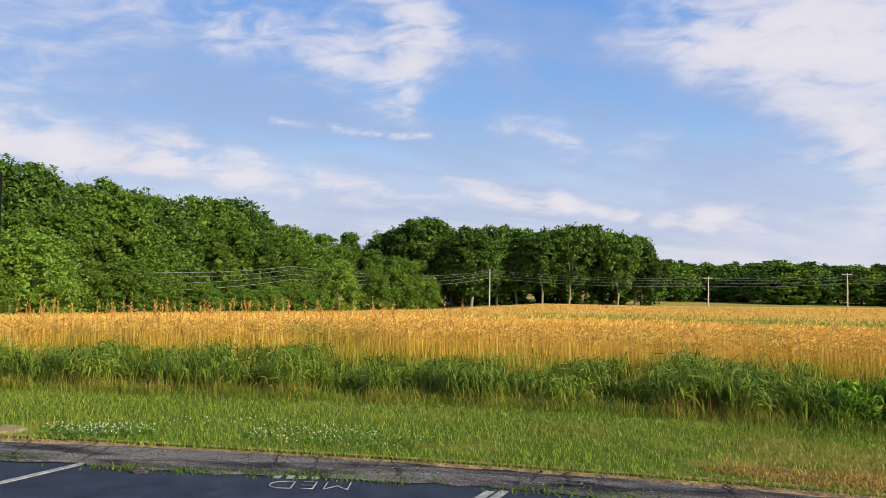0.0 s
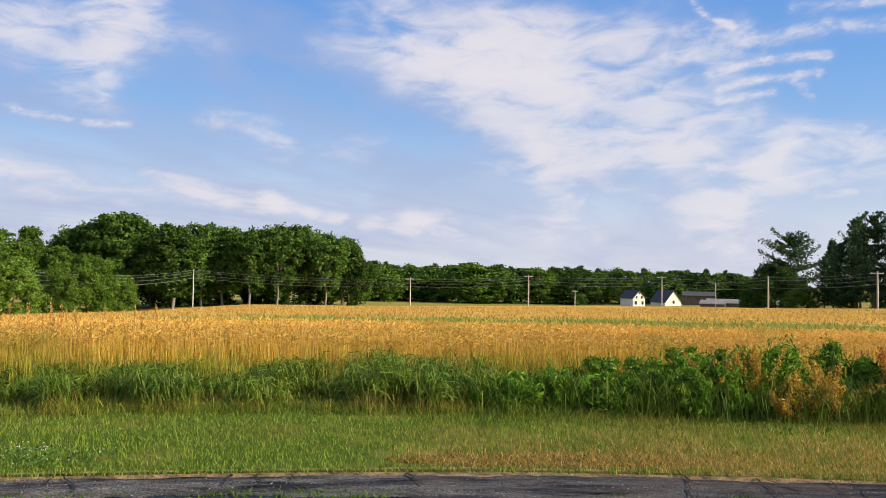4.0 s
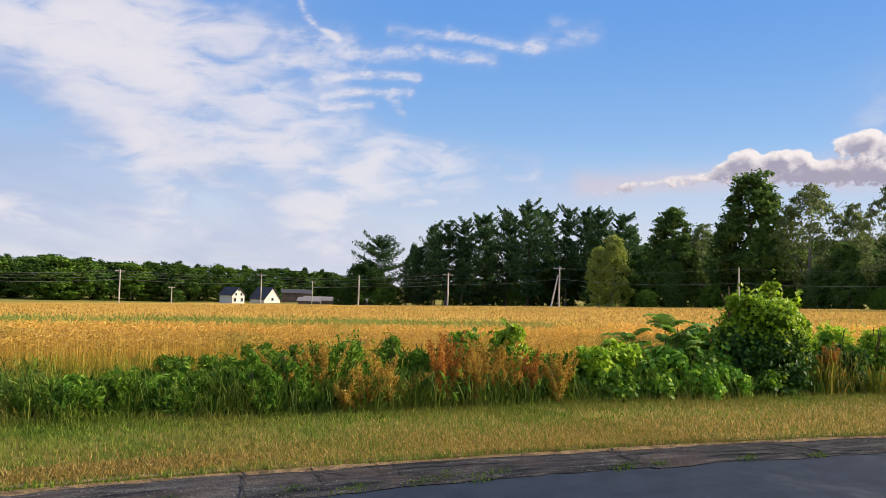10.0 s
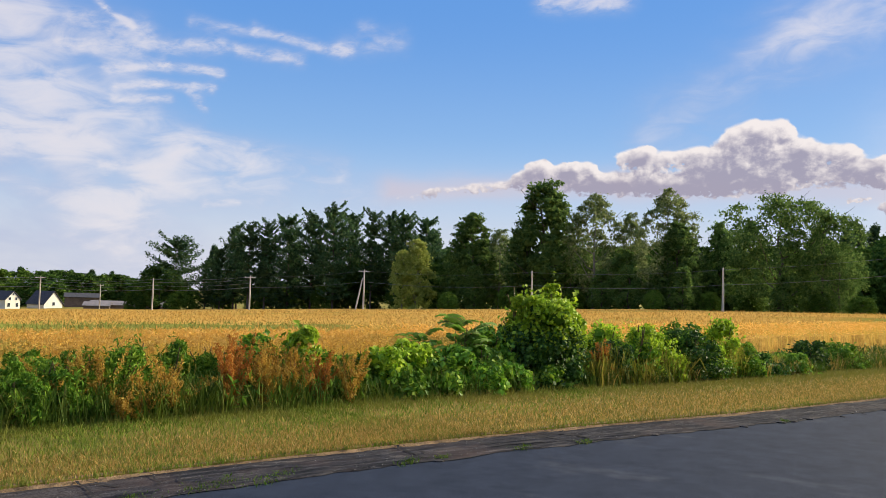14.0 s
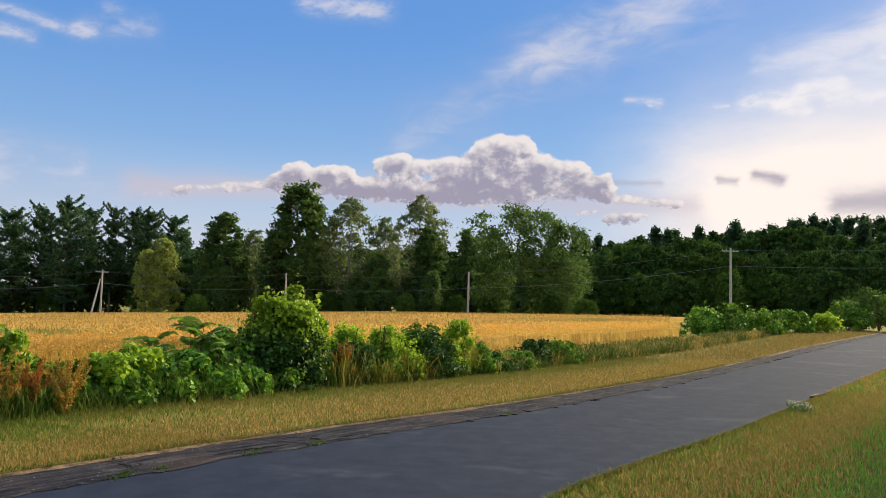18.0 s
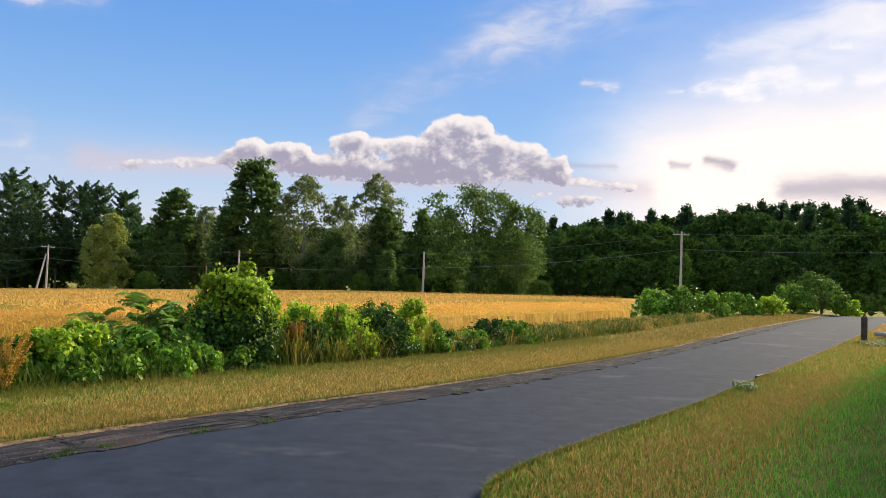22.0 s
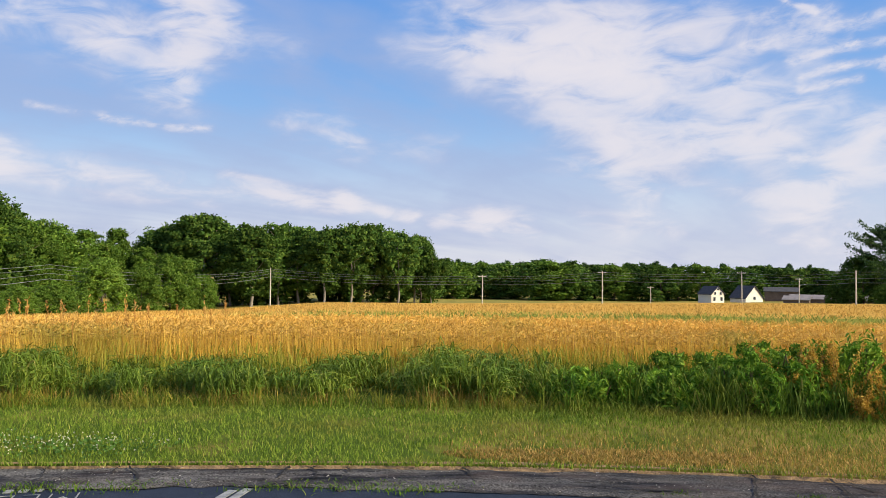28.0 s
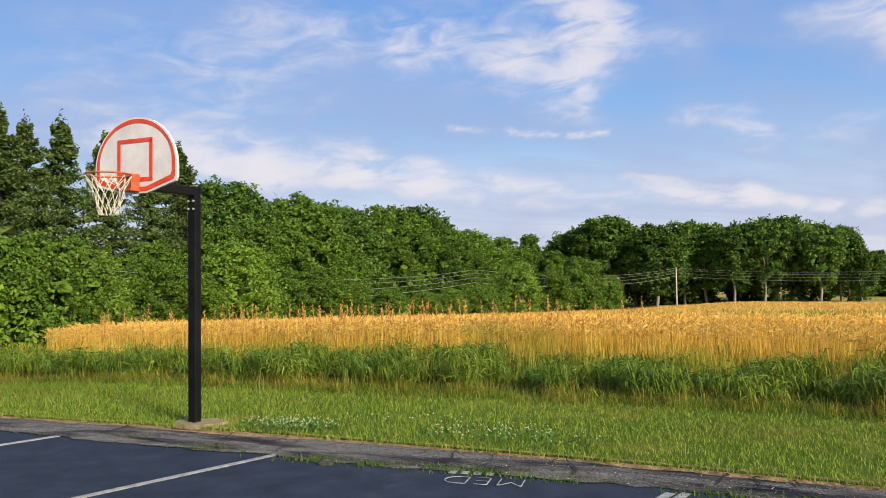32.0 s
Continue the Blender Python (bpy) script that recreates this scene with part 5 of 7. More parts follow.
# ---------------------------------------------------------------- poles and wires along the far road
def utility_pole(az, d, top_el, arm=True, turn=20.0, lamp=False):
    """A timber pole whose head shows at the elevation top_el; returns its head."""
    d *= K
    x, y = seen(az, d)
    z = float(ground_z(x, y))
    h = EYE_Z + d * math.tan(radians(top_el)) - z
    ob = thing("utility_pole", "weathered grey timber utility pole with a crossarm" if arm else "plain weathered grey timber utility pole", "utility pole", "poles along the road", "", (x, y, z), az + turn)
    tubes("shaft", [(np.array([[0, 0, -0.2], [0.02, 0, h * 0.5], [0, 0.03, h]]), np.array([0.20, 0.17, 0.13]))], WOOD_GREY, ob, 10)
    if arm:
        part("crossarm", box(2.5, 0.12, 0.14, (0, 0.16, h - 0.45), 0.015), WOOD_GREY, ob)
        for px_ in (-1.1, -0.5, 0.5, 1.1):
            bm = bmesh.new()
            bmesh.ops.create_cone(bm, cap_ends=True, segments=8, radius1=0.06, radius2=0.035, depth=0.22, matrix=Matrix.Translation((px_, 0.16, h - 0.28)))
            part("insulator", bm, METAL_GREY, ob, "small grey porcelain insulator")
    if lamp:
        tubes("lamp_arm", [(np.array([[0, 0, h * 0.7], [0.9, 0, h * 0.75], [1.8, 0, h * 0.76]]), 0.05)], METAL_GREY, ob, 6)
        part("lamp_head", box(0.6, 0.22, 0.14, (2.0, 0, h * 0.76), 0.04), METAL_GREY, ob)
    return np.array([x, y, z + h])


def wire(a, b, drop, sag, r, n=13):
    t = np.linspace(0, 1, n)[:, None]
    p = a * (1 - t) + b * t - np.array([0, 0, 1.0]) * (drop + sag * 4 * t * (1 - t))
    v, f = tube_np(p, r, 5)
    tagged(new("overhead_wire", mesh_from("overhead_wire", v, f, WIRE, True)), "sagging dark overhead cable between poles", "cable", "overhead cables")


heads = []
for az, d, e, arm in [(37.0, 62, 0.95, False), (10.8, 118, 0.55, False), (-3.35, 200, 0.43, False), (-18.5, 190, 0.13, True), (-27.0, 190, 0.50, True), (-36.25, 190, 0.57, True), (-43.1, 158, 0.69, False),
                      (-49.5, 148, 1.10, True), (-57.45, 140, 1.82, True), (-69.5, 116, 2.1, False), (-82.5, 104, 2.60, False), (-100.55, 100, 4.60, True), (-124, 96, 5.2, False)]:
    if az > 5:  # no poles for the first two, only wire ends out of sight among the trees
        px_, py_ = seen(az, d * K)
        heads.append(np.array([px_, py_, EYE_Z + d * K * math.tan(radians(e))]))
    else:
        heads.append(utility_pole(az, d, e, arm))
utility_pole(-30.3, 255, -0.54, True)
utility_pole(-39.8, 250, 0.17, True, 20.0, True)
for k, (a, b) in enumerate(zip(heads, heads[1:])):
    span = float(np.linalg.norm(b - a))
    for drop, r in ((0.3, 0.026), (0.9, 0.022), (1.7, 0.026), (2.6, 0.036)) if k < 7 else ((0.3, 0.014), (2.6, 0.024)):
        wire(a, b, drop, span * 0.016, r)
# brace of the pole at the bend
d_ = 139.0 * K
bx, by = seen(-56.85, d_)
tx, ty = seen(-57.35, 140 * K)
ob = thing("brace_pole", "timber brace leaning against a utility pole", "utility pole", "poles along the road")
tubes("shaft", [(np.array([[bx, by, float(ground_z(bx, by))], [tx, ty, heads[8][2] - 1.8]]), np.array([0.18, 0.14]))], WOOD_GREY, ob, 8)


# ---------------------------------------------------------------- farmstead beyond the field
def gable_house(name, label, az, d, w, l, h, roof_h, turn, wall, roof, windows):
    """A gabled building; its gable end (w wide) faces -y before the turn."""
    x, y = seen(az, d * K)
    z = float(ground_z(x, y)) - 0.3
    ob = thing(name, label, "house" if windows else "barn", "farmstead", "", (x, y, z), turn)
    for sy in (-1, 1):
        v = [(-w / 2, sy * l / 2, 0), (w / 2, sy * l / 2, 0), (w / 2, sy * l / 2, h), (0, sy * l / 2, h + roof_h - 0.1), (-w / 2, sy * l / 2, h)]
        v += [(a, b - sy * 0.2, c) for a, b, c in v]
        f = [(0, 1, 2, 3, 4), (9, 8, 7, 6, 5)] + [(i, (i + 1) % 5, 5 + (i + 1) % 5, 5 + i) for i in range(5)]
        part_mesh("gable_wall", mesh_from("gable_wall", v, f, wall), ob)
    for sx in (-1, 1):
        part("side_wall", box(0.2, l - 0.42, h, (sx * (w / 2 - 0.1), 0, h / 2)), wall, ob)
        slope = math.hypot(w / 2 + 0.5, roof_h * (1 + 1.0 / w))
        bm = box(slope, l + 0.9, 0.18)
        bm.transform(Matrix.Translation((sx * (w / 4 + 0.22), 0, h + roof_h / 2)) @ Matrix.Rotation(sx * math.atan2(roof_h, w / 2), 4, "Y"))
        part("roof", bm, roof, ob)
    for wx, wz, ww, wh in windows:
        win = part("window", box(ww + 0.3, 0.12, wh + 0.3, (wx, -l / 2 - 0.05, wz)), TRIM, ob)
        part("pane", box(ww, 0.06, wh, (wx, -l / 2 - 0.11, wz)), GLASS_DARK, win)
    return ob


gable_house("farmhouse", "cream two-storey farmhouse with a dark shingled gable roof", -34.3, 285, 6.5, 8.0, 3.9, 3.0, 6, HOUSE_WALL, SHINGLE, [(-1.8, 1.9, 1.1, 1.5), (1.8, 1.9, 1.1, 1.5), (-1.4, 4.2, 0.9, 1.1), (1.4, 4.2, 0.9, 1.1), (0, 5.9, 0.8, 0.8)])
gable_house("barn", "pale gabled barn with a steep dark roof", -36.55, 292, 9.0, 9.0, 2.0, 4.8, 6, HOUSE_WALL, SHINGLE, [(0, 2.0, 1.2, 1.3)])
gable_house("barn", "low dark brown barn with a shallow roof", -38.7, 304, 9.0, 13.0, 4.4, 1.6, -38 + 90, BARN_WALL, SHINGLE, [])
gable_house("barn", "long low shed with a pale tin roof", -41.9, 270, 8.0, 30.0, 1.8, 1.4, -42 + 86, BARN_WALL, TIN, [])
gable_house("barn", "small low shed with a pale tin roof", -39.7, 268, 6.0, 9.0, 1.8, 1.3, -40 + 80, BARN_WALL, TIN, [])


# ---------------------------------------------------------------- long clapboard building beside the drive
BASE_Z, EAVE_Z, LONG = 0.73 * K, 5.72 * K, 21.0
hall = thing("apartment_house", "two-storey house with pale vinyl clapboards, dark shutters and a brown fascia", "house", "", "", (CORNER[0], CORNER[1], 0), math.degrees(math.atan2(-WALL_U[1], -WALL_U[0])))
# local x runs from the far corner back towards the lot, local y away from the drive is negative


def hall_part(name, bm, m, parent=None, label=""):
    return part(name, bm, m, parent or hall, label)


OUT = -1.0  # local direction of the drive along y
hall_part("wall_core", box(LONG, 9.0, EAVE_Z - BASE_Z, (LONG / 2, -OUT * 4.55, (EAVE_Z + BASE_Z) / 2)), SIDING)
hall_part("foundation", box(LONG - 0.1, 8.9, 1.4, (LONG / 2, -OUT * 4.53, BASE_Z - 0.68)), CONCRETE, None, "bare grey concrete foundation")
rows_n = int((EAVE_Z - BASE_Z) / 0.125)
cl = bmesh.new()
for q in ((0, 0, 0), (LONG, 0, 0), (LONG, 0.022 * OUT, 0), (0, 0.022 * OUT, 0), (0, 0.006 * OUT, 0.125), (LONG, 0.006 * OUT, 0.125), (LONG, 0, 0.125), (0, 0, 0.125)):
    cl.verts.new(q)
cl.verts.ensure_lookup_table()
for q in ((0, 1, 2, 3), (3, 2, 5, 4), (4, 5, 6, 7), (0, 3, 4, 7), (1, 6, 5, 2)):
    cl.faces.new([cl.verts[i] for i in q])
bmesh.ops.recalc_face_normals(cl, faces=cl.faces)
cl_me = bpy.data.meshes.new("clapboard")
cl.to_mesh(cl_me)
cl.free()
cl_me.materials.append(SIDING)
for k in range(rows_n):
    o = part_mesh("clapboard", cl_me, hall)
    o.location = (0, 0.048 * OUT, BASE_Z + k * 0.125)
end_me = bpy.data.meshes.new("clapboard")
bm = box(0.02, 9.0, 0.118, (-0.012, -OUT * 4.55, 0.06))
bm.to_mesh(end_me)
bm.free()
end_me.materials.append(SIDING)
for k in range(rows_n):
    part_mesh("clapboard", end_me, hall).location = (0, 0, BASE_Z + k * 0.125)
hall_part("corner_board", box(0.12, 0.10, EAVE_Z - BASE_Z, (0.04, 0.05 * OUT, (EAVE_Z + BASE_Z) / 2), 0.006), TRIM)
hall_part("water_table", box(LONG, 0.09, 0.16, (LONG / 2, 0.075 * OUT, BASE_Z + 0.02), 0.008), TRIM)
hall_part("soffit", box(LONG + 0.5, 0.42, 0.03, (LONG / 2, 0.20 * OUT, EAVE_Z + 0.015)), SOFFIT, None, "pale grey vented soffit")
hall_part("fascia", box(LONG + 0.54, 0.03, 0.20, (LONG / 2, 0.42 * OUT, EAVE_Z + 0.09)), TRIM)
hall_part("gutter", box(LONG + 0.56, 0.05, 0.09, (LONG / 2, 0.46 * OUT, EAVE_Z + 0.16), 0.012), FASCIA, None, "brown painted eave edge")
v = [(-0.3, 0.47 * OUT, EAVE_Z + 0.20), (LONG + 0.3, 0.47 * OUT, EAVE_Z + 0.20), (LONG + 0.3, -OUT * 4.5, EAVE_Z + 2.3), (-0.3, -OUT * 4.5, EAVE_Z + 2.3), (LONG + 0.3, -OUT * 9.5, EAVE_Z + 0.2), (-0.3, -OUT * 9.5, EAVE_Z + 0.2)]
v += [(a, b, c + 0.12) for a, b, c in v]
part_mesh("roof", mesh_from("roof", v, [(0, 1, 2, 3), (3, 2, 4, 5), (6, 9, 8, 7), (9, 11, 10, 8), (0, 6, 7, 1), (5, 4, 10, 11), (0, 3, 9, 6), (3, 5, 11, 9), (1, 7, 8, 2), (2, 8, 10, 4)], SHINGLE), hall)
for sx in (0, LONG):
    v = [(sx, 0.0, EAVE_Z), (sx, -OUT * 9.0, EAVE_Z), (sx, -OUT * 4.5, EAVE_Z + 2.15)]
    v += [(a + (0.1 if sx == 0 else -0.1), b, c) for a, b, c in v]
    part_mesh("gable", mesh_from("gable", v, [(0, 1, 2), (5, 4, 3), (0, 3, 4, 1), (1, 4, 5, 2), (2, 5, 3, 0)], SIDING), hall)


SLAT = bpy.data.meshes.new("slat")
bm = box(0.30, 0.02, 0.05)
bm.to_mesh(SLAT)
bm.free()
SLAT.materials.append(SHUTTER)


def hall_window(s, z0, z1, w, arched=False):
    """A sash window with a shutter on either side, s metres from the far corner."""
    zc, h = (z0 + z1) / 2, z1 - z0
    win = hall_part("window", box(w, 0.06, 0.07, (s, 0.10 * OUT, z0), 0.006), TRIM, None, "white sash window")
    for sx in (-1, 1):
        part("window_frame", box(0.08, 0.07, h, (s + sx * (w / 2 - 0.04), 0.10 * OUT, zc), 0.006), TRIM, win)
    part("window_frame", box(w, 0.07, 0.09, (s, 0.10 * OUT, z1), 0.006), TRIM, win)
    part("window_frame", box(w - 0.16, 0.05, 0.06, (s, 0.095 * OUT, zc), 0.004), TRIM, win)
    for dz in (-h / 4, h / 4):
        part("pane", box(w - 0.16, 0.012, h / 2 - 0.05, (s, 0.085 * OUT, zc + dz)), GLASS_DARK, win)
    for sx in (-1, 1):
        panel = hall_part("shutter", box(0.36, 0.035, h + 0.06, (s + sx * (w / 2 + 0.2), 0.095 * OUT, zc)), SHUTTER, None, "dark blue louvred shutter")
        n = int(h / 0.09)
        for k in range(n):
            part_mesh("slat", SLAT, panel).location = (s + sx * (w / 2 + 0.2), 0.118 * OUT, zc - h / 2 + 0.06 + k * (h - 0.06) / n)
    if arched:
        n = 10
        v = [(s, 0.14 * OUT, z1 + 0.05)] + [(s + math.cos(math.pi * i / n) * w / 2, 0.14 * OUT, z1 + 0.05 + math.sin(math.pi * i / n) * w / 2) for i in range(n + 1)]
        v += [(a, b - 0.06 * OUT, c) for a, b, c in v]
        m_ = n + 2
        f = [(0, i, i + 1) for i in range(1, n + 1)] + [(m_, m_ + i + 1, m_ + i) for i in range(1, n + 1)] + [(i, i + 1, m_ + i + 1, m_ + i) for i in range(1, n + 1)]
        part_mesh("fan_panel", mesh_from("fan_panel", v, f, TRIM), win, "half-round white panel over the window")


for s in (1.7, 4.2, 7.3, 10.4, 13.5, 16.6):
    hall_window(s, BASE_Z + 0.35, BASE_Z + 2.15, 0.95)
for s, arch in ((1.9, False), (6.0, True), (10.0, True), (13.6, True), (17.2, True)):
    hall_window(s, BASE_Z + 3.35, BASE_Z + 5.05, 0.95, arch)
meter = thing("meter_box", "grey metal electric meter box on the house corner", "meter box", "", "", (CORNER[0], CORNER[1], BASE_Z + 1.25), math.degrees(math.atan2(-WALL_U[1], -WALL_U[0])))
part("case", box(0.30, 0.34, 1.30, (0.22, 0.24 * OUT, 0.1), 0.02), METAL_GREY, meter)
part("hood", box(0.22, 0.24, 0.16, (0.2, 0.50 * OUT, 0.2), 0.03), TRIM, meter)
tubes("conduit", [(np.array([[0.2, 0.2 * OUT, -0.55], [0.2, 0.2 * OUT, -1.45]]), 0.04)], METAL_GREY, meter, 8)
aircon = thing("air_conditioner", "white window air conditioner jutting from the wall", "air conditioner", "", "", (CORNER[0], CORNER[1], BASE_Z + 3.55), math.degrees(math.atan2(-WALL_U[1], -WALL_U[0])))
part("case", box(0.62, 0.50, 0.42, (1.6, 0.34 * OUT, 0.0), 0.03), TRIM, aircon)
for k in range(6):
    part("louvre", box(0.5, 0.012, 0.025, (1.6, 0.595 * OUT, -0.14 + k * 0.055)), METAL_GREY, aircon)

# bollard and drain by the drive
x, y = seen(-111.8, 29.0 * K)
z = float(ground_z(x, y))
post = thing("bollard", "dark brown square timber post beside the drive", "post", "", "", (x, y, z), -20)
part("shaft", box(0.22, 0.22, 1.10, (0, 0, 0.42), 0.02), WOOD_DARK, post)
part("cap", box(0.18, 0.18, 0.05, (0, 0, 0.99), 0.012), WOOD_DARK, post)
x, y = seen(-113.7, 29.5 * K)
slab = thing("stone_slab", "flat pale stone slab lying in the grass", "stone", "", "", (x, y, float(ground_z(x, y))), -60)
part("slab", box(1.9, 0.7, 0.16, (0, 0, 0.09), 0.05), CONCRETE, slab)

# iron storm drain at the edge of the drive
x, y = 16.6 * K, -5.28 * K
drain = thing("storm_drain", "rusty dark iron drain grate at the drive's edge", "drain grate", "", "", (x, y, float(ground_z(x, y)) + 0.01), -28)
for sy_ in (-1, 1):
    part("frame_bar", box(0.72, 0.05, 0.05, (0, sy_ * 0.22, 0.015), 0.006), IRON, drain)
for sx_ in (-1, 1):
    part("frame_bar", box(0.05, 0.39, 0.05, (sx_ * 0.335, 0, 0.015), 0.006), IRON, drain)
for k in range(7):
    part("grate_bar", box(0.035, 0.39, 0.03, (-0.27 + k * 0.09, 0, 0.010)), IRON, drain)
# no hollow here: a thin black sheet paints the dark below the bars
part("pit", box(0.62, 0.39, 0.02, (0, 0, -0.02)), CRACK, drain, "thin black sheet for the shade under the grate")

# ---------------------------------------------------------------- basketball hoop
PX, PY = -4.24 * K, 7.52 * K
GZ = 0.05
HN = np.array([-0.19, -0.98])
hoop = thing("basketball_hoop", "black steel basketball post with a worn white and red fan backboard", "basketball hoop", "", "", (PX, PY, GZ), math.degrees(math.atan2(HN[0], -HN[1])))
# local -y points to the lot
TOP = 2.50 * K - GZ
part("post", box(0.115, 0.115, TOP, (0, 0, TOP / 2), 0.012), BLACK_PAINT, hoop)
part("arm", box(0.105, 0.95, 0.115, (0, -0.42, TOP - 0.06), 0.012), BLACK_PAINT, hoop)
part("arm_plate", box(0.16, 0.02, 0.2, (0, -0.90, TOP - 0.03), 0.004), BLACK_PAINT, hoop)
for k, (dx, dz) in enumerate(((-0.04, -0.18), (0.04, -0.18), (-0.04, -0.28), (0.04, -0.28))):
    bm = bmesh.new()
    bmesh.ops.create_cone(bm, cap_ends=True, segments=6, radius1=0.014, radius2=0.014, depth=0.02, matrix=Matrix.Translation((dx, -0.066, TOP + dz)) @ Matrix.Rotation(radians(90), 4, "X"))
    part("bolt", bm, METAL_GREY, hoop)
BW, B0, B1 = 0.62, 2.36 * K - GZ, 3.09 * K - GZ
BYC = -0.98


def fan_outline(scale_w, drop, n=26):
    """The outline of a fan board: a half round over short sides and a shallow foot."""
    w, b, t = BW - drop, B0 + drop, B1 - drop
    shoulder = b + (B1 - B0) * 0.33
    pts = [(w * 0.30, b), (w * 0.96, b + (B1 - B0) * 0.13), (w, b + (B1 - B0) * 0.18)]
    pts += [(math.cos(a) * w, shoulder + math.sin(a) * (t - shoulder)) for a in np.linspace(0, math.pi, n)]
    pts += [(-w, b + (B1 - B0) * 0.18), (-w * 0.96, b + (B1 - B0) * 0.13), (-w * 0.30, b)]
    return pts


outer = fan_outline(1, 0.0)
n = len(outer)
v = [(a, BYC, c) for a, c in outer] + [(a, BYC + 0.035, c) for a, c in outer]
board = part_mesh("backboard", mesh_from("backboard", v, [tuple(range(n)), tuple(range(2 * n - 1, n - 1, -1))] + [(i, n + i, n + (i + 1) % n, (i + 1) % n) for i in range(n)], BOARD_WHITE), hoop, "dull white fan-shaped board with streaks of dirt")
a_, b_ = fan_outline(1, 0.022), fan_outline(1, 0.072)
v = [(p, BYC - 0.003, q) for p, q in a_] + [(p, BYC - 0.003, q) for p, q in b_]
part_mesh("border", mesh_from("border", v, [(i, (i + 1) % n, n + (i + 1) % n, n + i) for i in range(n)], BOARD_RED), board, "red painted border")
SQ0, SQ1, SQW = B0 + (B1 - B0) * 0.18, B0 + (B1 - B0) * 0.69, 0.265
sq = bmesh.new()
for sx_, sz_, w_, h_ in ((0, SQ0, SQW * 2, 0.045), (0, SQ1, SQW * 2, 0.045), (-SQW + 0.022, (SQ0 + SQ1) / 2, 0.045, SQ1 - SQ0), (SQW - 0.022, (SQ0 + SQ1) / 2, 0.045, SQ1 - SQ0)):
    box(w_, 0.004, h_, (sx_, BYC - 0.004, sz_), 0, sq)
part("target_square", sq, BOARD_RED, board, "red painted target square")
RIM_Z = B0 + (B1 - B0) * 0.20
part("bracket", box(0.16, 0.14, 0.20, (0, BYC - 0.075, RIM_Z - 0.06), 0.01), RIM_ORANGE, hoop)
RR, RCY = 0.235, BYC - 0.15 - 0.235
ang = np.linspace(0, 2 * np.pi, 41)
tubes("rim", [(np.stack([np.cos(ang) * RR, RCY + np.sin(ang) * RR, np.full(41, RIM_Z)], 1), 0.010)], RIM_ORANGE, hoop, 8)
tubes("rim_brace", [(np.array([[s * 0.07, BYC - 0.14, RIM_Z - 0.13], [s * 0.17, RCY + 0.15, RIM_Z - 0.012]]), 0.008) for s in (-1, 1)], RIM_ORANGE, hoop, 6)
cords = []
for k in range(12):
    for sgn in (-1, 1):
        t = np.linspace(0, 1, 9)
        a = k * 2 * np.pi / 12 + sgn * t * 1.15
        r = RR * (1 - 0.62 * t ** 0.8) + 0.012 * np.sin(t * 9 + k)
        cords.append((np.stack([np.cos(a) * r, RCY + np.sin(a) * r, RIM_Z - 0.02 - 0.43 * t], 1), 0.0045))
tubes("net", cords, NET, hoop, 4, "frayed pale cord net")
# bare footing round the post
pad = bmesh.new()
bmesh.ops.create_cone(pad, cap_ends=True, segments=18, radius1=0.32, radius2=0.27, depth=0.05, matrix=Matrix.Translation((PX + 0.05, PY + 0.02, GZ + 0.012)) @ Matrix.Diagonal((1.25, 0.8, 1, 1)))
for vv in pad.verts:
    vv.co += Vector((noise.noise(vv.co * 5) * 0.10, noise.noise(vv.co * 3 + Vector((5, 0, 0))) * 0.1, 0))
foot = thing("concrete_footing", "worn concrete and bare earth round the hoop's post", "footing")
part("slab", pad, FOOTING, foot)

# ---------------------------------------------------------------- painted marks on the lot
def painted_line(x0, y0, x1, y1, w=0.075):
    d = np.array([x1 - x0, y1 - y0]) * K
    L = float(np.hypot(*d))
    ob = new("parking_line")
    ob.matrix_world = pose((x0 + x1) / 2 * K, (y0 + y1) / 2 * K, 0.0, 0, 0, math.degrees(math.atan2(d[1], d[0])))
    tagged(ob, "worn white painted parking line on asphalt", "road marking", "parking lines")
    part("stripe", box(L, w, 0.008, (0, 0, 0.006)), PAINT, ob)


painted_line(-2.88, 6.52, -5.1, 2.35)
painted_line(-5.38, 6.95, -7.6, 2.8)
painted_line(0.40, 5.88, -1.55, 1.9)
painted_line(0.51, 5.90, -1.42, 1.9)
painted_line(-8.0, 7.2, -10.2, 3.0)
cu = bpy.data.curves.new("painted_word", "FONT")
cu.body, cu.size, cu.align_x = "MED", 0.46, "CENTER"
cu.offset, cu.extrude = -0.016, 0.003
tmp = bpy.data.objects.new("tmp", cu)
dg = bpy.context.evaluated_depsgraph_get()
scene.collection.objects.link(tmp)
dg.update()
me = bpy.data.meshes.new_from_object(tmp.evaluated_get(dg))
bpy.data.objects.remove(tmp)
me.materials.clear()
me.materials.append(PAINT)
word = thing("painted_word", "white stencilled letters painted on the asphalt", "road marking", "", "", (-0.93 * K, 6.07 * K, 0.009), 178)
w_ob = part_mesh("lettering", me, word)
w_ob.scale = (0.86, 0.82, 1.0)
small = thing("painted_word", "faint small white painted word on the asphalt", "road marking", "", "", (-1.09 * K, 6.19 * K, 0.009), 178)
for k in range(4):
    part("stroke", box(0.07, 0.10, 0.006, (-0.2 + k * 0.12, 0, 0)), PAINT, small)

# ---------------------------------------------------------------- standing vegetation
VEG_N = outward(VEG)


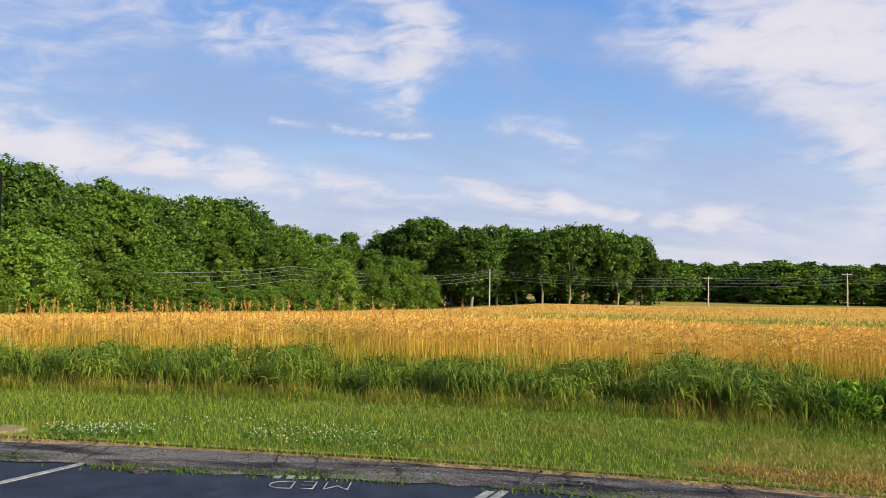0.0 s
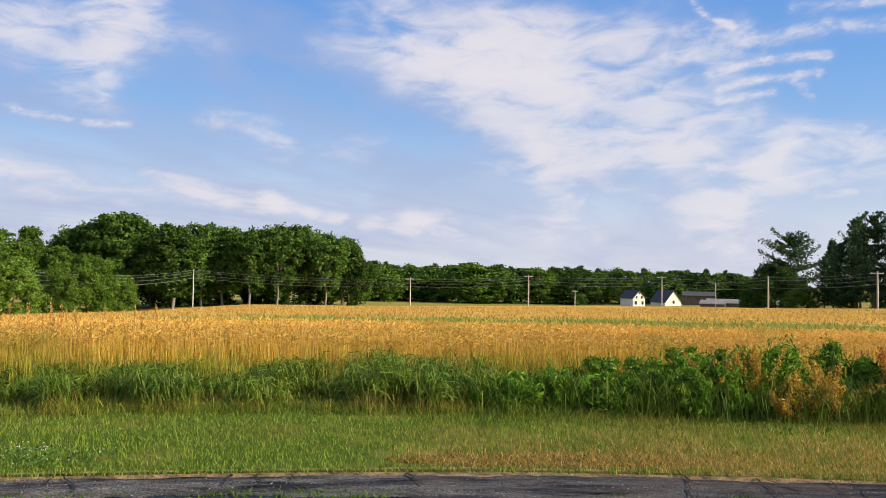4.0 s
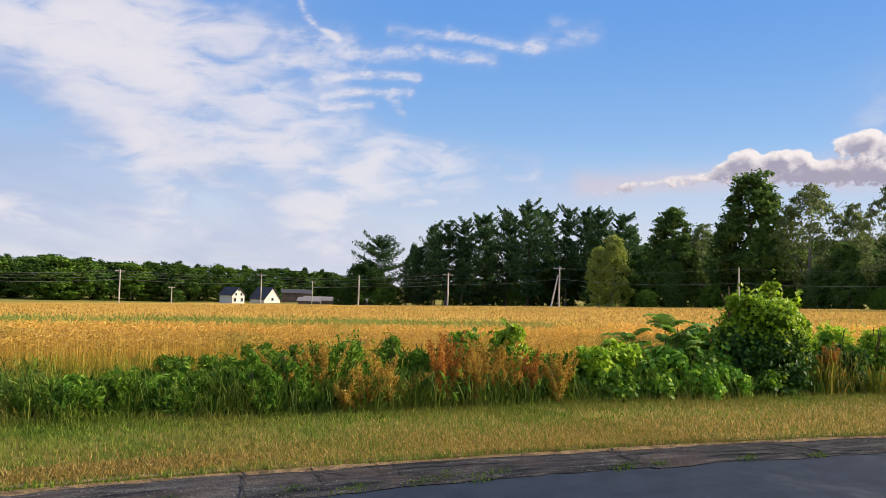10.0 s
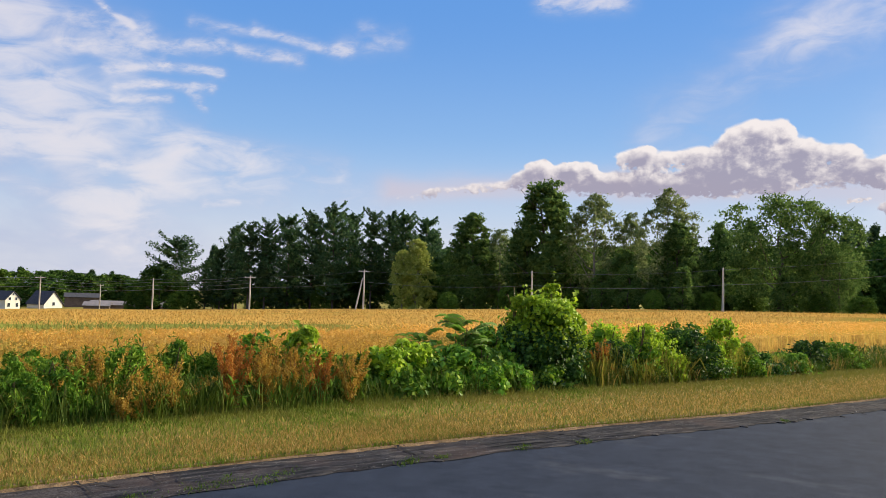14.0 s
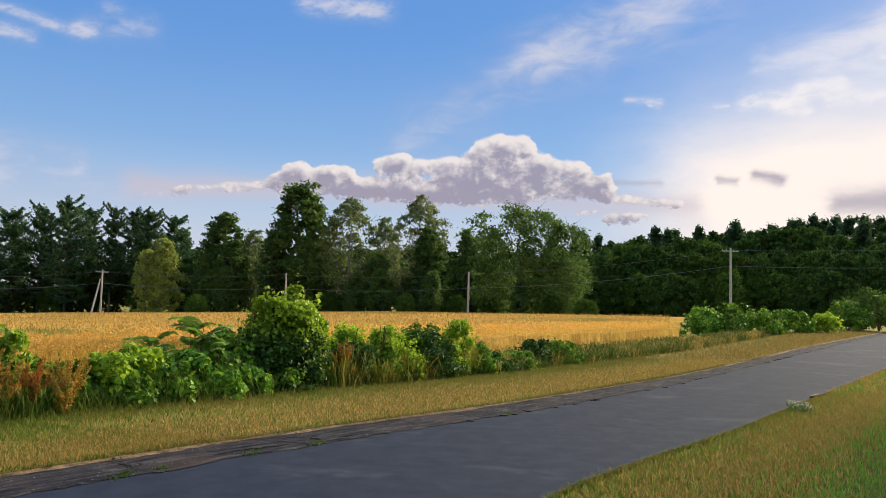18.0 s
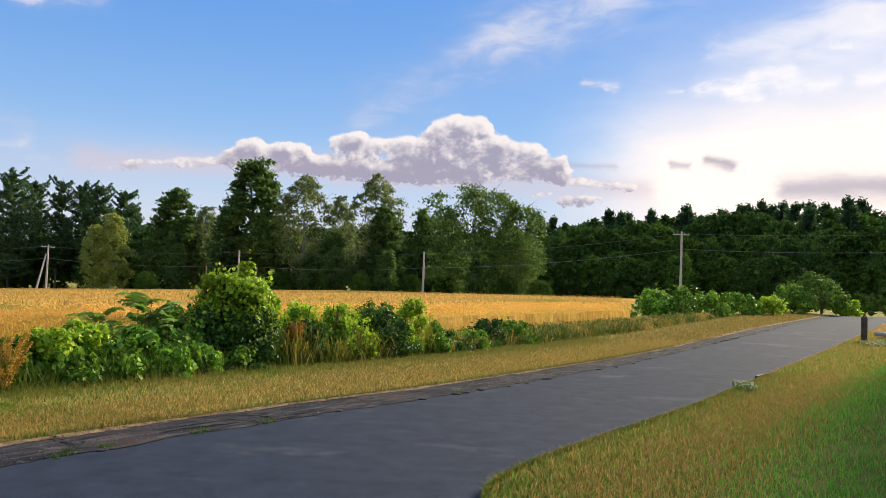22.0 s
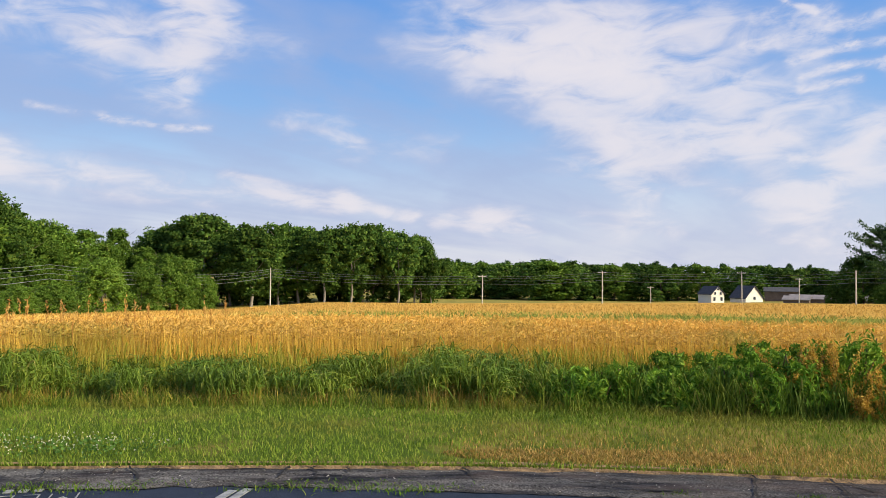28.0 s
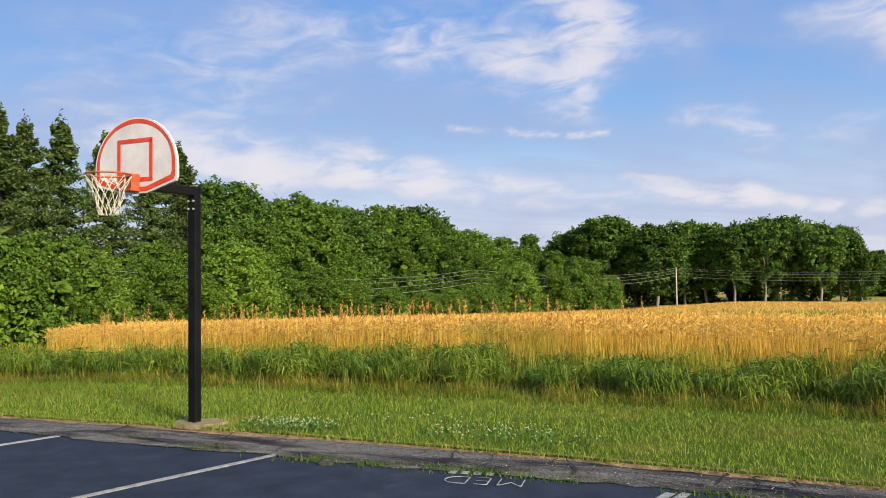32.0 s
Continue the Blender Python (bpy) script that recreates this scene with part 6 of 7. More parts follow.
def along(xu, off):
    """Points at abscissa xu, in units of the camera fit, on the weeds' front line, off metres behind it; with the
    ground's height.
    """
    xu, off = np.broadcast_arrays(np.asarray(xu, float) * K, np.asarray(off, float))
    y = np.interp(xu, VEG[:, 0], VEG[:, 1])
    nx, ny = np.interp(xu, VEG[:, 0], VEG_N[:, 0]), np.interp(xu, VEG[:, 0], VEG_N[:, 1])
    x, y = xu + nx * off, y + ny * off
    return np.stack([x, y, ground_z(x, y) + 0.03], -1)


def stuff(name, v, f, m, label, category):
    return tagged(new(name, mesh_from(name, v, f, m)), label, category, "", "stuff")


def long_blades(base, height, lean, rng, width=0.009, droop=0.3):
    """Arching blades of three segments."""
    n = len(base)
    ang = np.arctan2(lean[:, 1], lean[:, 0]) + np.pi / 2 + rng.normal(0, 0.5, n)
    w = np.stack([np.cos(ang), np.sin(ang), np.zeros(n)], 1) * (width * rng.uniform(0.6, 1.4, n))[:, None]
    lv = np.concatenate([lean, np.zeros((n, 1))], 1)
    up = np.array([0, 0, 1.0]) * height[:, None]
    p1 = base + lv * 0.20 + up * 0.50
    p2 = base + lv * 0.60 + up * 0.86
    p3 = base + lv * 1.0 + up * (1.0 - droop * rng.uniform(0.2, 1.6, n))[:, None]
    v = np.stack([base - w, base + w, p1 - w, p1 + w, p2 - w * 0.7, p2 + w * 0.7, p3], 1).reshape(-1, 3)
    k = np.arange(n)[:, None] * 7
    f = np.concatenate([k + [0, 1, 3], k + [0, 3, 2], k + [2, 3, 5], k + [2, 5, 4], k + [4, 5, 6]], 0)
    return v, f


def tufts(rng, centres, per, h, spread, width, droop=0.35, lean=0.45):
    n = len(centres) * per
    c = np.repeat(centres, per, 0)
    hh = np.repeat(h, per) * rng.uniform(0.55, 1.12, n)
    a, r = rng.uniform(0, 2 * np.pi, n), np.abs(rng.normal(0, spread, n))
    base = c + np.stack([np.cos(a) * r, np.sin(a) * r, np.zeros(n)], 1)
    ln = np.stack([np.cos(a), np.sin(a)], 1) * (hh * lean * rng.uniform(0.2, 1.3, n))[:, None]
    return long_blades(base, hh, ln, rng, width, droop)


rng = np.random.default_rng(20)
# tall grass along the front: green leaves above, straw-coloured sheaths below
HX, HH = [-16, -9, -3, -1, 0.6, 1.4, 2.6, 4.0, 6, 12, 16, 20, 26, 40], [0.50, 0.50, 0.56, 0.46, 0.42, 0.52, 0.60, 0.60, 0.6, 0.5, 0.6, 0.6, 0.65, 0.6]


def reed_leaves(start, way, length, rng, width=0.0075):
    """Long leaves that leave the stem, arch over and hang at the tip."""
    n = len(start)
    d = np.stack([np.cos(way), np.sin(way), np.zeros(n)], 1)
    w = np.stack([-np.sin(way), np.cos(way), rng.normal(0, 0.4, n)], 1) * (width * rng.uniform(0.6, 1.4, n))[:, None]
    L = length[:, None]
    up = np.array([0, 0, 1.0])
    p1 = start + d * L * 0.26 + up * L * rng.uniform(0.30, 0.55, (n, 1))
    p2 = start + d * L * 0.62 + up * L * rng.uniform(0.28, 0.62, (n, 1))
    p3 = start + d * L * 0.95 + up * L * rng.uniform(-0.25, 0.45, (n, 1))
    v = np.stack([start - w * 0.6, start + w * 0.6, p1 - w, p1 + w, p2 - w * 0.8, p2 + w * 0.8, p3], 1).reshape(-1, 3)
    k = np.arange(n)[:, None] * 7
    return v, np.concatenate([k + [0, 1, 3], k + [0, 3, 2], k + [2, 3, 5], k + [2, 5, 4], k + [4, 5, 6]], 0)


# clumps of reed grass: stems with arching leaves from half their height, bare sheaths below
nc = 620
xs, off = rng.uniform(-15, 3.9, nc), rng.uniform(0.12, 2.4, nc)
stand = np.sin(xs * 2.3 + 1.0) + np.sin(xs * 5.1) + 0.6 * np.sin(xs * 9.7 + 2.0)
ok = (off > 0.85) | (stand > -0.35)
xs, off, stand = xs[ok], off[ok], stand[ok]
tall = np.interp(xs, HX, HH) * rng.uniform(0.52, 0.92, len(xs)) * (1 + 0.10 * stand)
per = 17
c = np.repeat(along(xs, off), per, 0)
n = len(c)
c[:, :2] += rng.normal(0, 0.11, (n, 2))
hh = np.repeat(tall, per) * rng.uniform(0.72, 1.1, n)
lean = rng.normal(0, 0.10, (n, 2)) * hh[:, None]
top = c + np.concatenate([lean, hh[:, None]], 1)
start, way, length = [], [], []
for q_ in (0.42, 0.58, 0.72, 0.86, 0.97):
    t_ = np.clip(q_ + rng.normal(0, 0.06, n), 0.2, 1)[:, None]
    start.append(c * (1 - t_) + top * t_)
    way.append(rng.uniform(0, 6.283, n))
    length.append(rng.uniform(0.16, 0.36, n) * (0.75 + 0.4 * hh / 0.5))
v, f = reed_leaves(np.concatenate(start), np.concatenate(way), np.concatenate(length), rng)
stuff("tall_grass", v, f, REED, "thick band of tall green reed grass at the field's edge", "tall grass")
# straw-coloured sheaths and dead stems at the foot
front = off < 1.1
c2 = np.repeat(along(xs[front], off[front] - 0.12), 26, 0)
c2[:, :2] += rng.normal(0, 0.13, (len(c2), 2))
h2 = np.repeat(tall[front], 26) * rng.uniform(0.40, 0.95, len(c2))
v, f = blades(c2, h2, rng.normal(0, 0.16, (len(c2), 2)) * h2[:, None], rng, 0.0038)
stuff("dry_grass", v, f, STRAW, "straw-coloured stems at the foot of the green band", "dry grass")
xs = rng.uniform(-15, 4.2, 150)
c = along(xs, rng.uniform(-0.12, 0.25, 150))
v, f = tufts(rng, c, 26, rng.uniform(0.12, 0.34, 150), 0.12, 0.0045, 0.5, 0.9)
stuff("dry_grass", v, f, UNDER, "low yellowing grass along the foot of the reeds", "dry grass")
# yellowing undergrowth between the reeds and the grain
xs = rng.uniform(-15, 9, 560)
c = along(xs, rng.uniform(1.5, 2.9, 560))
v, f = tufts(rng, c, 30, rng.uniform(0.45, 0.85, 560), 0.17, 0.0055, 0.35, 0.35)
stuff("tall_grass", v, f, UNDER, "yellow-green fine grass under the grain's front", "tall grass")
# thinner grass between the weeds further along
xs = np.concatenate([rng.uniform(3.4, 14, 200), rng.uniform(14, 44, 520)])
c = along(xs, np.concatenate([rng.uniform(0.7, 3.2, 200), rng.uniform(0.1, 2.6, 520)]))
v, f = tufts(rng, c, 40, np.interp(xs, HX, HH) * rng.uniform(0.6, 1.0, len(xs)), 0.18, 0.008, 0.9, 0.9)
stuff("tall_grass", v, f, REED, "loose tall grass between the roadside weeds", "tall grass")
xs = np.concatenate([rng.uniform(14.5, 44, 320), rng.uniform(5, 12, 12)])
c = along(xs, rng.uniform(0.0, 2.2, len(xs)))
v, f = tufts(rng, c, 24, rng.uniform(0.35, 0.65, len(xs)), 0.15, 0.006, 0.7, 0.7)
stuff("dry_grass", v, f, STRAW, "dry tan grass along the drive's far verge", "dry grass")
xs = np.concatenate([rng.uniform(3.6, 13, 110), rng.uniform(5.0, 9.5, 90)])
c = along(xs, rng.uniform(-0.05, 0.55, 200))
v, f = tufts(rng, c, 24, rng.uniform(0.30, 0.80, 200), 0.12, 0.0060, 0.6, 0.7)
stuff("tall_grass", v, f, REED, "fine grass standing in front of the weeds", "tall grass")
# seed plumes that stand over the grain
xs = np.where(rng.uniform(0, 1, 150) < 0.6, rng.normal(-4.6, 2.0, 150), rng.uniform(-10.5, -1.2, 150))
c = along(xs, rng.uniform(2.2, 4.2, 150))
hh = rng.uniform(1.0, 1.32, 150)
tip = c + np.stack([rng.normal(0, 0.05, 150), rng.normal(0, 0.05, 150), hh], 1)
v1, f1 = join_np([tube_np(np.stack([a, b]), 0.004, 4) for a, b in zip(c, tip)])
plume = np.repeat(tip, 16, 0) + rng.normal(0, 1, (150 * 16, 3)) * [0.013, 0.013, 0.085]
v2, f2 = leaf_cards(plume, 0.060, rng, 0.34, None, -2.5)
v, f = join_np([(v1, f1), (v2, f2)])
stuff("seed_plumes", v, f, PLUME, "tawny seed plumes rising above the grain", "tall grass")


# standing grain: dense at the front, thinning to heads over the canopy
def grain(rng, base, h, fat=1.0, stems=True):
    n = len(base)
    sway = rng.normal(0, 0.05, (n, 2)) * h[:, None] + [-0.03, 0.02]
    top = base + np.concatenate([sway, h[:, None]], 1)
    a = rng.uniform(0, np.pi, n)
    w = np.stack([np.cos(a), np.sin(a), np.zeros(n)], 1)
    nod = unit(np.stack([rng.normal(0, 0.6, n), rng.normal(0, 0.6, n), rng.uniform(-0.5, 0.9, n)], 1)) * (0.10 * fat * rng.uniform(0.8, 1.3, n))[:, None]
    mid = top + nod * 0.5
    w2 = unit(np.cross(nod, w)) * 0.011 * fat
    w3 = unit(np.cross(nod, w2)) * 0.009 * fat
    ear = np.stack([top, mid + w2, top + nod, mid - w2, mid + w3, mid - w3], 1).reshape(-1, 3)
    k = np.arange(n)[:, None] * 6
    fe = np.concatenate([k + [0, 1, 2, 3], k + [0, 4, 2, 5]], 0)
    if not stems:
        return ear, fe
    s = w * 0.0030 * fat
    st = np.stack([base - s, base + s, top + s * 0.6, top - s * 0.6], 1).reshape(-1, 3)
    return ear, fe, st, np.arange(4 * n).reshape(-1, 4)


def crop_points(rng, n, x0, x1, o0, o1, power=1.0):
    xs = rng.uniform(x0, x1, n)
    off = 2.6 + o0 + (o1 - o0) * rng.uniform(0, 1, n) ** power
    return along(xs, off)


keep = lambda p: p[(np.degrees(np.arctan2(-p[:, 0], p[:, 1])) < 39.0) & (np.degrees(np.arctan2(-p[:, 0], p[:, 1])) > -98.0)]
for n_, x0, x1, o0, o1, h0, fat, where in [(38000, -14, 14, -0.35, 1.6, 0.72, 1.0, "at the field's front"), (40000, -20, 24, 1.3, 3.8, 0.80, 1.1, "behind the front rows"), (11000, 13, 40, -0.3, 5.0, 0.88, 1.4, "along the drive")]:
    p = keep(crop_points(rng, n_, x0, x1, o0, o1))
    ear, fe, st, fs = grain(rng, p, rng.uniform(h0, h0 + 0.23, len(p)) * CROP_H, fat)
    stuff("grain_ears", ear, fe, GOLD, "nodding golden ears of ripe grain " + where, "grain crop")
    stuff("grain_stalks", st, fs, STEMS, "thin straw-coloured grain stalks " + where, "grain crop")
p = keep(crop_points(rng, 26000, -15, 14, -0.45, 0.35))
hh = rng.uniform(0.45, 0.92, len(p)) * CROP_H
v, f = blades(p, hh, rng.normal(0, 0.07, (len(p), 2)) * hh[:, None], rng, 0.0034)
stuff("grain_stalks", v, f, STEMS, "pale straw stalks along the grain's open front", "grain crop")
a = rng.uniform(-97, 38.5, 60000)
d = 14 + (120 - 14) * rng.uniform(0, 1, 60000) ** 2.0
x, y = -np.sin(np.radians(a)) * d, np.cos(np.radians(a)) * d
ok = y > np.interp(x, CROP_LINE[:, 0], CROP_LINE[:, 1]) + 3
x, y, d = x[ok], y[ok], d[ok]
p = np.stack([x, y, ground_z(x, y) + CROP_H - 0.12], 1)
fat = 0.9 + d / 60
rr = np.random.default_rng(21)
n = len(p)
nod = unit(np.stack([rr.normal(0, 0.5, n), rr.normal(0, 0.5, n), rr.uniform(0.2, 1.2, n)], 1)) * (0.13 * fat)[:, None]
w2 = unit(np.cross(nod, rr.normal(size=(n, 3)))) * (0.010 * fat)[:, None]
ear = np.stack([p, p + nod * 0.5 + w2, p + nod, p + nod * 0.5 - w2], 1).reshape(-1, 3)
stuff("grain_ears", ear, np.arange(4 * n).reshape(-1, 4), FAR_EAR, "ears of ripe grain above the field's canopy", "grain crop")


# ---------------------------------------------------------------- shrubs and weeds by the drive
def shrub(name, label, category, at, rx, ry, h, leaf_m, n, size, seed, top_m=None, lobes=9, stems=7, group="roadside shrubs", wide=0.78, low=0.05):
    """A leafy shrub: stems from one root and a crown of lobed leaf masses; top_m colours its top as sunlit."""
    rng = np.random.default_rng(seed)
    ob = thing(name, label, category, group, "", at, rng.uniform(0, 360))
    for k in range(stems):
        a, r = rng.uniform(0, 6.28), rng.uniform(0.2, 0.75)
        e = np.array([np.cos(a) * rx * r, np.sin(a) * ry * r, h * rng.uniform(0.55, 0.92)])
        t = np.linspace(0, 1, 5)[:, None]
        tubes("stem", [(e * t + rng.normal(0, 0.02, (5, 3)) * t, 0.006 + 0.012 * h * (1 - t[:, 0] * 0.8))], STEM, ob, 5)
    # leaf masses: leaves lie like shingles on the outside of many lobes
    m = int(n * 0.62)
    lobes *= 2
    la, lr_ = rng.uniform(0, 6.28, lobes), np.sqrt(rng.uniform(0, 1, lobes))
    lz = rng.uniform(low + 0.10, 0.80, lobes)
    wide_at = np.sqrt(np.clip(1.0 - (np.clip(lz - 0.35, 0, 1) / 0.62) ** 2, 0.15, 1))
    lc = np.stack([np.cos(la) * lr_ * 0.74 * rx * wide_at, np.sin(la) * lr_ * 0.74 * ry * wide_at, lz * h], 1)
    lc[0] = [0, 0, h * 0.66]
    lr = rng.uniform(0.17, 0.33, lobes) * min(rx, h * 0.7)
    which = rng.choice(lobes, m, p=lr ** 2 / (lr ** 2).sum())
    out_ = unit(rng.normal(size=(m, 3)) + 0.8 * unit(lc[which] - [0, 0, h * 0.35]) + [0, 0, 0.25])
    c = lc[which] + out_ * (lr[which] * rng.uniform(0.70, 1.12, m))[:, None]
    # leafy shoots that reach out of the mass and break its outline
    shoots = max(10, n // 45)
    a, r = rng.uniform(0, 6.28, shoots), np.sqrt(rng.uniform(0.02, 1.0, shoots))
    tip = np.stack([np.cos(a) * rx * r, np.sin(a) * ry * r, h * (np.sqrt(np.clip(1.08 - r ** 2, 0.03, 1)) * rng.uniform(0.62, 1.03, shoots))], 1)
    tip[:, 2] = np.maximum(tip[:, 2], low * h + 0.08 * h)
    root = tip * np.stack([rng.uniform(0.35, 0.8, shoots), rng.uniform(0.35, 0.8, shoots), rng.uniform(0.30, 0.62, shoots)], 1)
    m2 = n - m
    w = rng.integers(0, shoots, m2)
    t = rng.uniform(0, 1.02, m2)[:, None]
    s_ = root[w] * (1 - t) + tip[w] * t + rng.normal(0, 1, (m2, 3)) * (0.055 + 0.05 * rx) * (1.15 - 0.75 * t)
    c = np.concatenate([c, s_])
    v, f = foliage_cores(rng, np.concatenate([lc, lc[:5] * [1.25, 1.25, 0.45]]), np.concatenate([lr, lr[:5]]) * 0.60, 0.9)
    part_mesh("inner_foliage", mesh_from("inner_foliage", v, f, leaf_m), ob)
    d = np.concatenate([out_, unit(s_ - [0, 0, h * 0.3])]) + [0, 0, 0.35]
    keep_ = (c[:, 2] > low * h + 0.02) & (c[:, 2] < 1.12 * h)
    c, d = c[keep_], d[keep_]
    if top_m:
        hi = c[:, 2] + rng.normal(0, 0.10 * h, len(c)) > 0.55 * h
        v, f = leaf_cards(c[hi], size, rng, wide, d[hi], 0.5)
        part_mesh("top_leaves", mesh_from("top_leaves", v, f, top_m), ob, "paler leaves coloured as a sunlit top")
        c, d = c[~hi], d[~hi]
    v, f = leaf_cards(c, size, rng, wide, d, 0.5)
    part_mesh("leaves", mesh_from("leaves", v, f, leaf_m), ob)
    return ob


def spot(xu, off):
    return tuple(along(xu, off) - [0, 0, 0.05])


def dock(at, h, seed, label, spread=0.4, leaf_m=SEED, count=9):
    """A docken gone to seed: a fan of stalks thick with rusty seed, leaves at the foot."""
    rng = np.random.default_rng(seed)
    ob = thing("dock_weed", label, "weed", "docks gone to seed", "", at, rng.uniform(0, 360))
    for k in range(int(count * 1.6)):
        a, tilt = rng.uniform(0, 6.28), rng.uniform(0.05, 1.0) * spread
        hh = h * rng.uniform(0.45, 1.0)
        t = np.linspace(0, 1, 6)
        p = np.stack([np.cos(a) * tilt * t ** 1.4, np.sin(a) * tilt * t ** 1.4, hh * t - 0.12 * tilt * t ** 3], 1)
        tubes("stalk", [(p, 0.006 - 0.004 * t)], STEM_RED, ob, 5)
        m = 150
        s = rng.uniform(0.30, 1.03, m)
        q = np.stack([np.interp(s, t, p[:, i]) for i in range(3)], 1)
        br = rng.uniform(0, 6.28, m)
        q += np.stack([np.cos(br), np.sin(br), np.abs(rng.normal(0, 1, m))], 1) * (0.062 * (1.35 - s) * rng.uniform(0.1, 1.6, m))[:, None]
        v, f = leaf_cards(q, 0.042, rng, 0.5, None, -1.0)
        tagged(part_mesh("seed_head", mesh_from("seed_head", v, f, leaf_m), ob), kind="stuff")
    m = 70
    a, r = rng.uniform(0, 6.28, m), rng.uniform(0.03, 0.30, m)
    q = np.stack([np.cos(a) * r, np.sin(a) * r, rng.uniform(0.05, 0.55, m) * h], 1)
    v, f = leaf_cards(q, 0.15, rng, 0.32, None, 0.8)
    part_mesh("leaves", mesh_from("leaves", v, f, WEEDLEAF), ob)
    return ob


def sumac(at, h, seed, fronds=15):
    """A young sumac: long fronds with paired leaflets, arching from a few stems."""
    rng = np.random.default_rng(seed)
    ob = thing("sumac", "young sumac with long feathery green fronds", "shrub", "roadside shrubs", "", at, 0)
    for k in range(fronds):
        a = k * 2.4 + rng.uniform(-0.4, 0.4)
        z0 = h * rng.uniform(0.22, 0.80)
        L = rng.uniform(0.36, 0.54)
        t = np.linspace(0, 1, 7)
        root = np.array([rng.normal(0, 0.10), rng.normal(0, 0.10), z0])
        p = root + np.stack([np.cos(a) * L * t, np.sin(a) * L * t, L * (1.15 * t - 0.80 * t ** 2)], 1)
        tubes("frond_stalk", [(np.concatenate([[[root[0] * 0.2, root[1] * 0.2, 0.0]], p]), 0.005)], STEM, ob, 4)
        side = np.array([-np.sin(a), np.cos(a), 0])
        vs, fs = [], []
        for s in np.linspace(0.12, 0.99, 16):
            q = np.array([np.interp(s, t, p[:, i]) for i in range(3)])
            ll = 0.155 * (1.1 - 0.7 * abs(s - 0.40))
            b = len(vs)
            vs += [q, q - np.array([0, 0, 0.006])]
            if b:
                fs.append((b - 8, b, b + 1, b - 7))
            for sg in (-1, 1):
                d = side * sg + np.array([np.cos(a), np.sin(a), 0]) * 0.40 + np.array([0, 0, -0.22 + rng.normal(0, 0.12)])
                d = d / np.linalg.norm(d)
                w = unit(np.cross(d, [np.cos(a), np.sin(a), 0.35])) * 0.025
                k0 = len(vs)
                vs += [q + d * ll * 0.45 + w, q + d * ll, q + d * ll * 0.45 - w]
                fs.append((b, k0, k0 + 1, k0 + 2))
        part_mesh("frond", mesh_from("frond", np.array(vs), np.array(fs), SUMAC), ob)
    return ob


# leafy weeds
rs = np.random.default_rng(33)
for k, xu in enumerate(np.linspace(3.9, 7.0, 13)):
    h = np.interp(xu, [3.9, 4.6, 5.4, 6.2, 7.0], [0.55, 0.68, 0.80, 1.0, 1.1]) * rs.uniform(0.85, 1.1)
    shrub("weed_clump", "dark green leafy weeds in a dense clump", "weed", spot(xu, rs.uniform(0.25, 0.8)), 0.42, 0.42, h, WEEDLEAF, 2100, 0.105, 100 + k, None, 9, 8, "leafy weeds", 0.27)
for k, xu in enumerate(np.linspace(4.2, 10.0, 12)):
    h = np.interp(xu, [4.2, 5.2, 6.2, 8, 10.0], [0.55, 0.75, 1.0, 1.15, 1.1]) * rs.uniform(0.9, 1.12)
    shrub("weed_clump", "tall green weeds standing behind the docks", "weed", spot(xu, rs.uniform(1.0, 1.9)), 0.5, 0.5, h, WEEDLEAF, 1900, 0.105, 140 + k, None, 9, 8, "leafy weeds", 0.30)
for xu, off, h, sd, n_ in [(6.75, 0.25, 1.12, 1, 16), (7.1, 0.0, 0.80, 2, 10), (6.35, 0.25, 1.20, 3, 12), (7.45, 0.1, 1.0, 4, 11), (6.9, -0.05, 0.6, 12, 7)]:
    dock(spot(xu, off), h, sd, "yellow-brown dock weed gone to seed", 0.62, SEED, n_)
for xu, off, h, sd, n_ in [(8.15, 0.1, 1.24, 5, 15), (8.55, 0.05, 1.15, 6, 15), (8.95, 0.15, 1.15, 7, 14), (9.75, 0.05, 1.05, 8, 13), (14.75, 0.45, 1.15, 9, 10), (8.35, 0.4, 1.3, 10, 11), (8.85, 0.4, 1.25, 11, 11), (9.3, 0.1, 1.05, 13, 11)]:
    dock(spot(xu, off), h, sd, "rust-red dock weed gone to seed", 0.36, SEED_RED if sd in (5, 9, 10, 13) else SEED, n_)
for k, (xu, off, rx, h) in enumerate([(9.5, 1.2, 0.6, 1.35), (10.2, 0.7, 0.55, 0.95), (10.6, 0.55, 0.60, 1.05), (10.75, 0.2, 0.45, 0.62), (11.1, 0.75, 0.65, 1.08), (11.35, 0.3, 0.55, 0.85), (11.75, 0.55, 0.6, 1.0), (12.1, 0.2, 0.5, 0.62), (12.35, 0.5, 0.55, 0.92), (12.7, 0.25, 0.45, 0.6), (9.0, 1.6, 0.6, 1.2)]):
    shrub("vine_tangle", "tangle of broad green vine leaves by the drive", "shrub", spot(xu, off), rx, rx * 0.9, h * 1.08, BUSHLEAF, 2000, 0.118, 200 + k, SUNLIT_LIME if k in (0, 2, 4) else None, 9, 6, "vine tangles", 0.85)
sumac(spot(12.1, 0.95), 1.80, 51, 44)
sumac(spot(11.6, 1.3), 1.50, 52, 20)
shrub("bush", "big bush overgrown with vines, coloured dark in shade and lime in sun", "shrub", spot(13.7, 0.95), 1.18, 1.0, 2.25, SHADE_DARK_LEAF, 15000, 0.090, 61, SUNLIT_LIME, 17, 10, "roadside shrubs", 0.85)
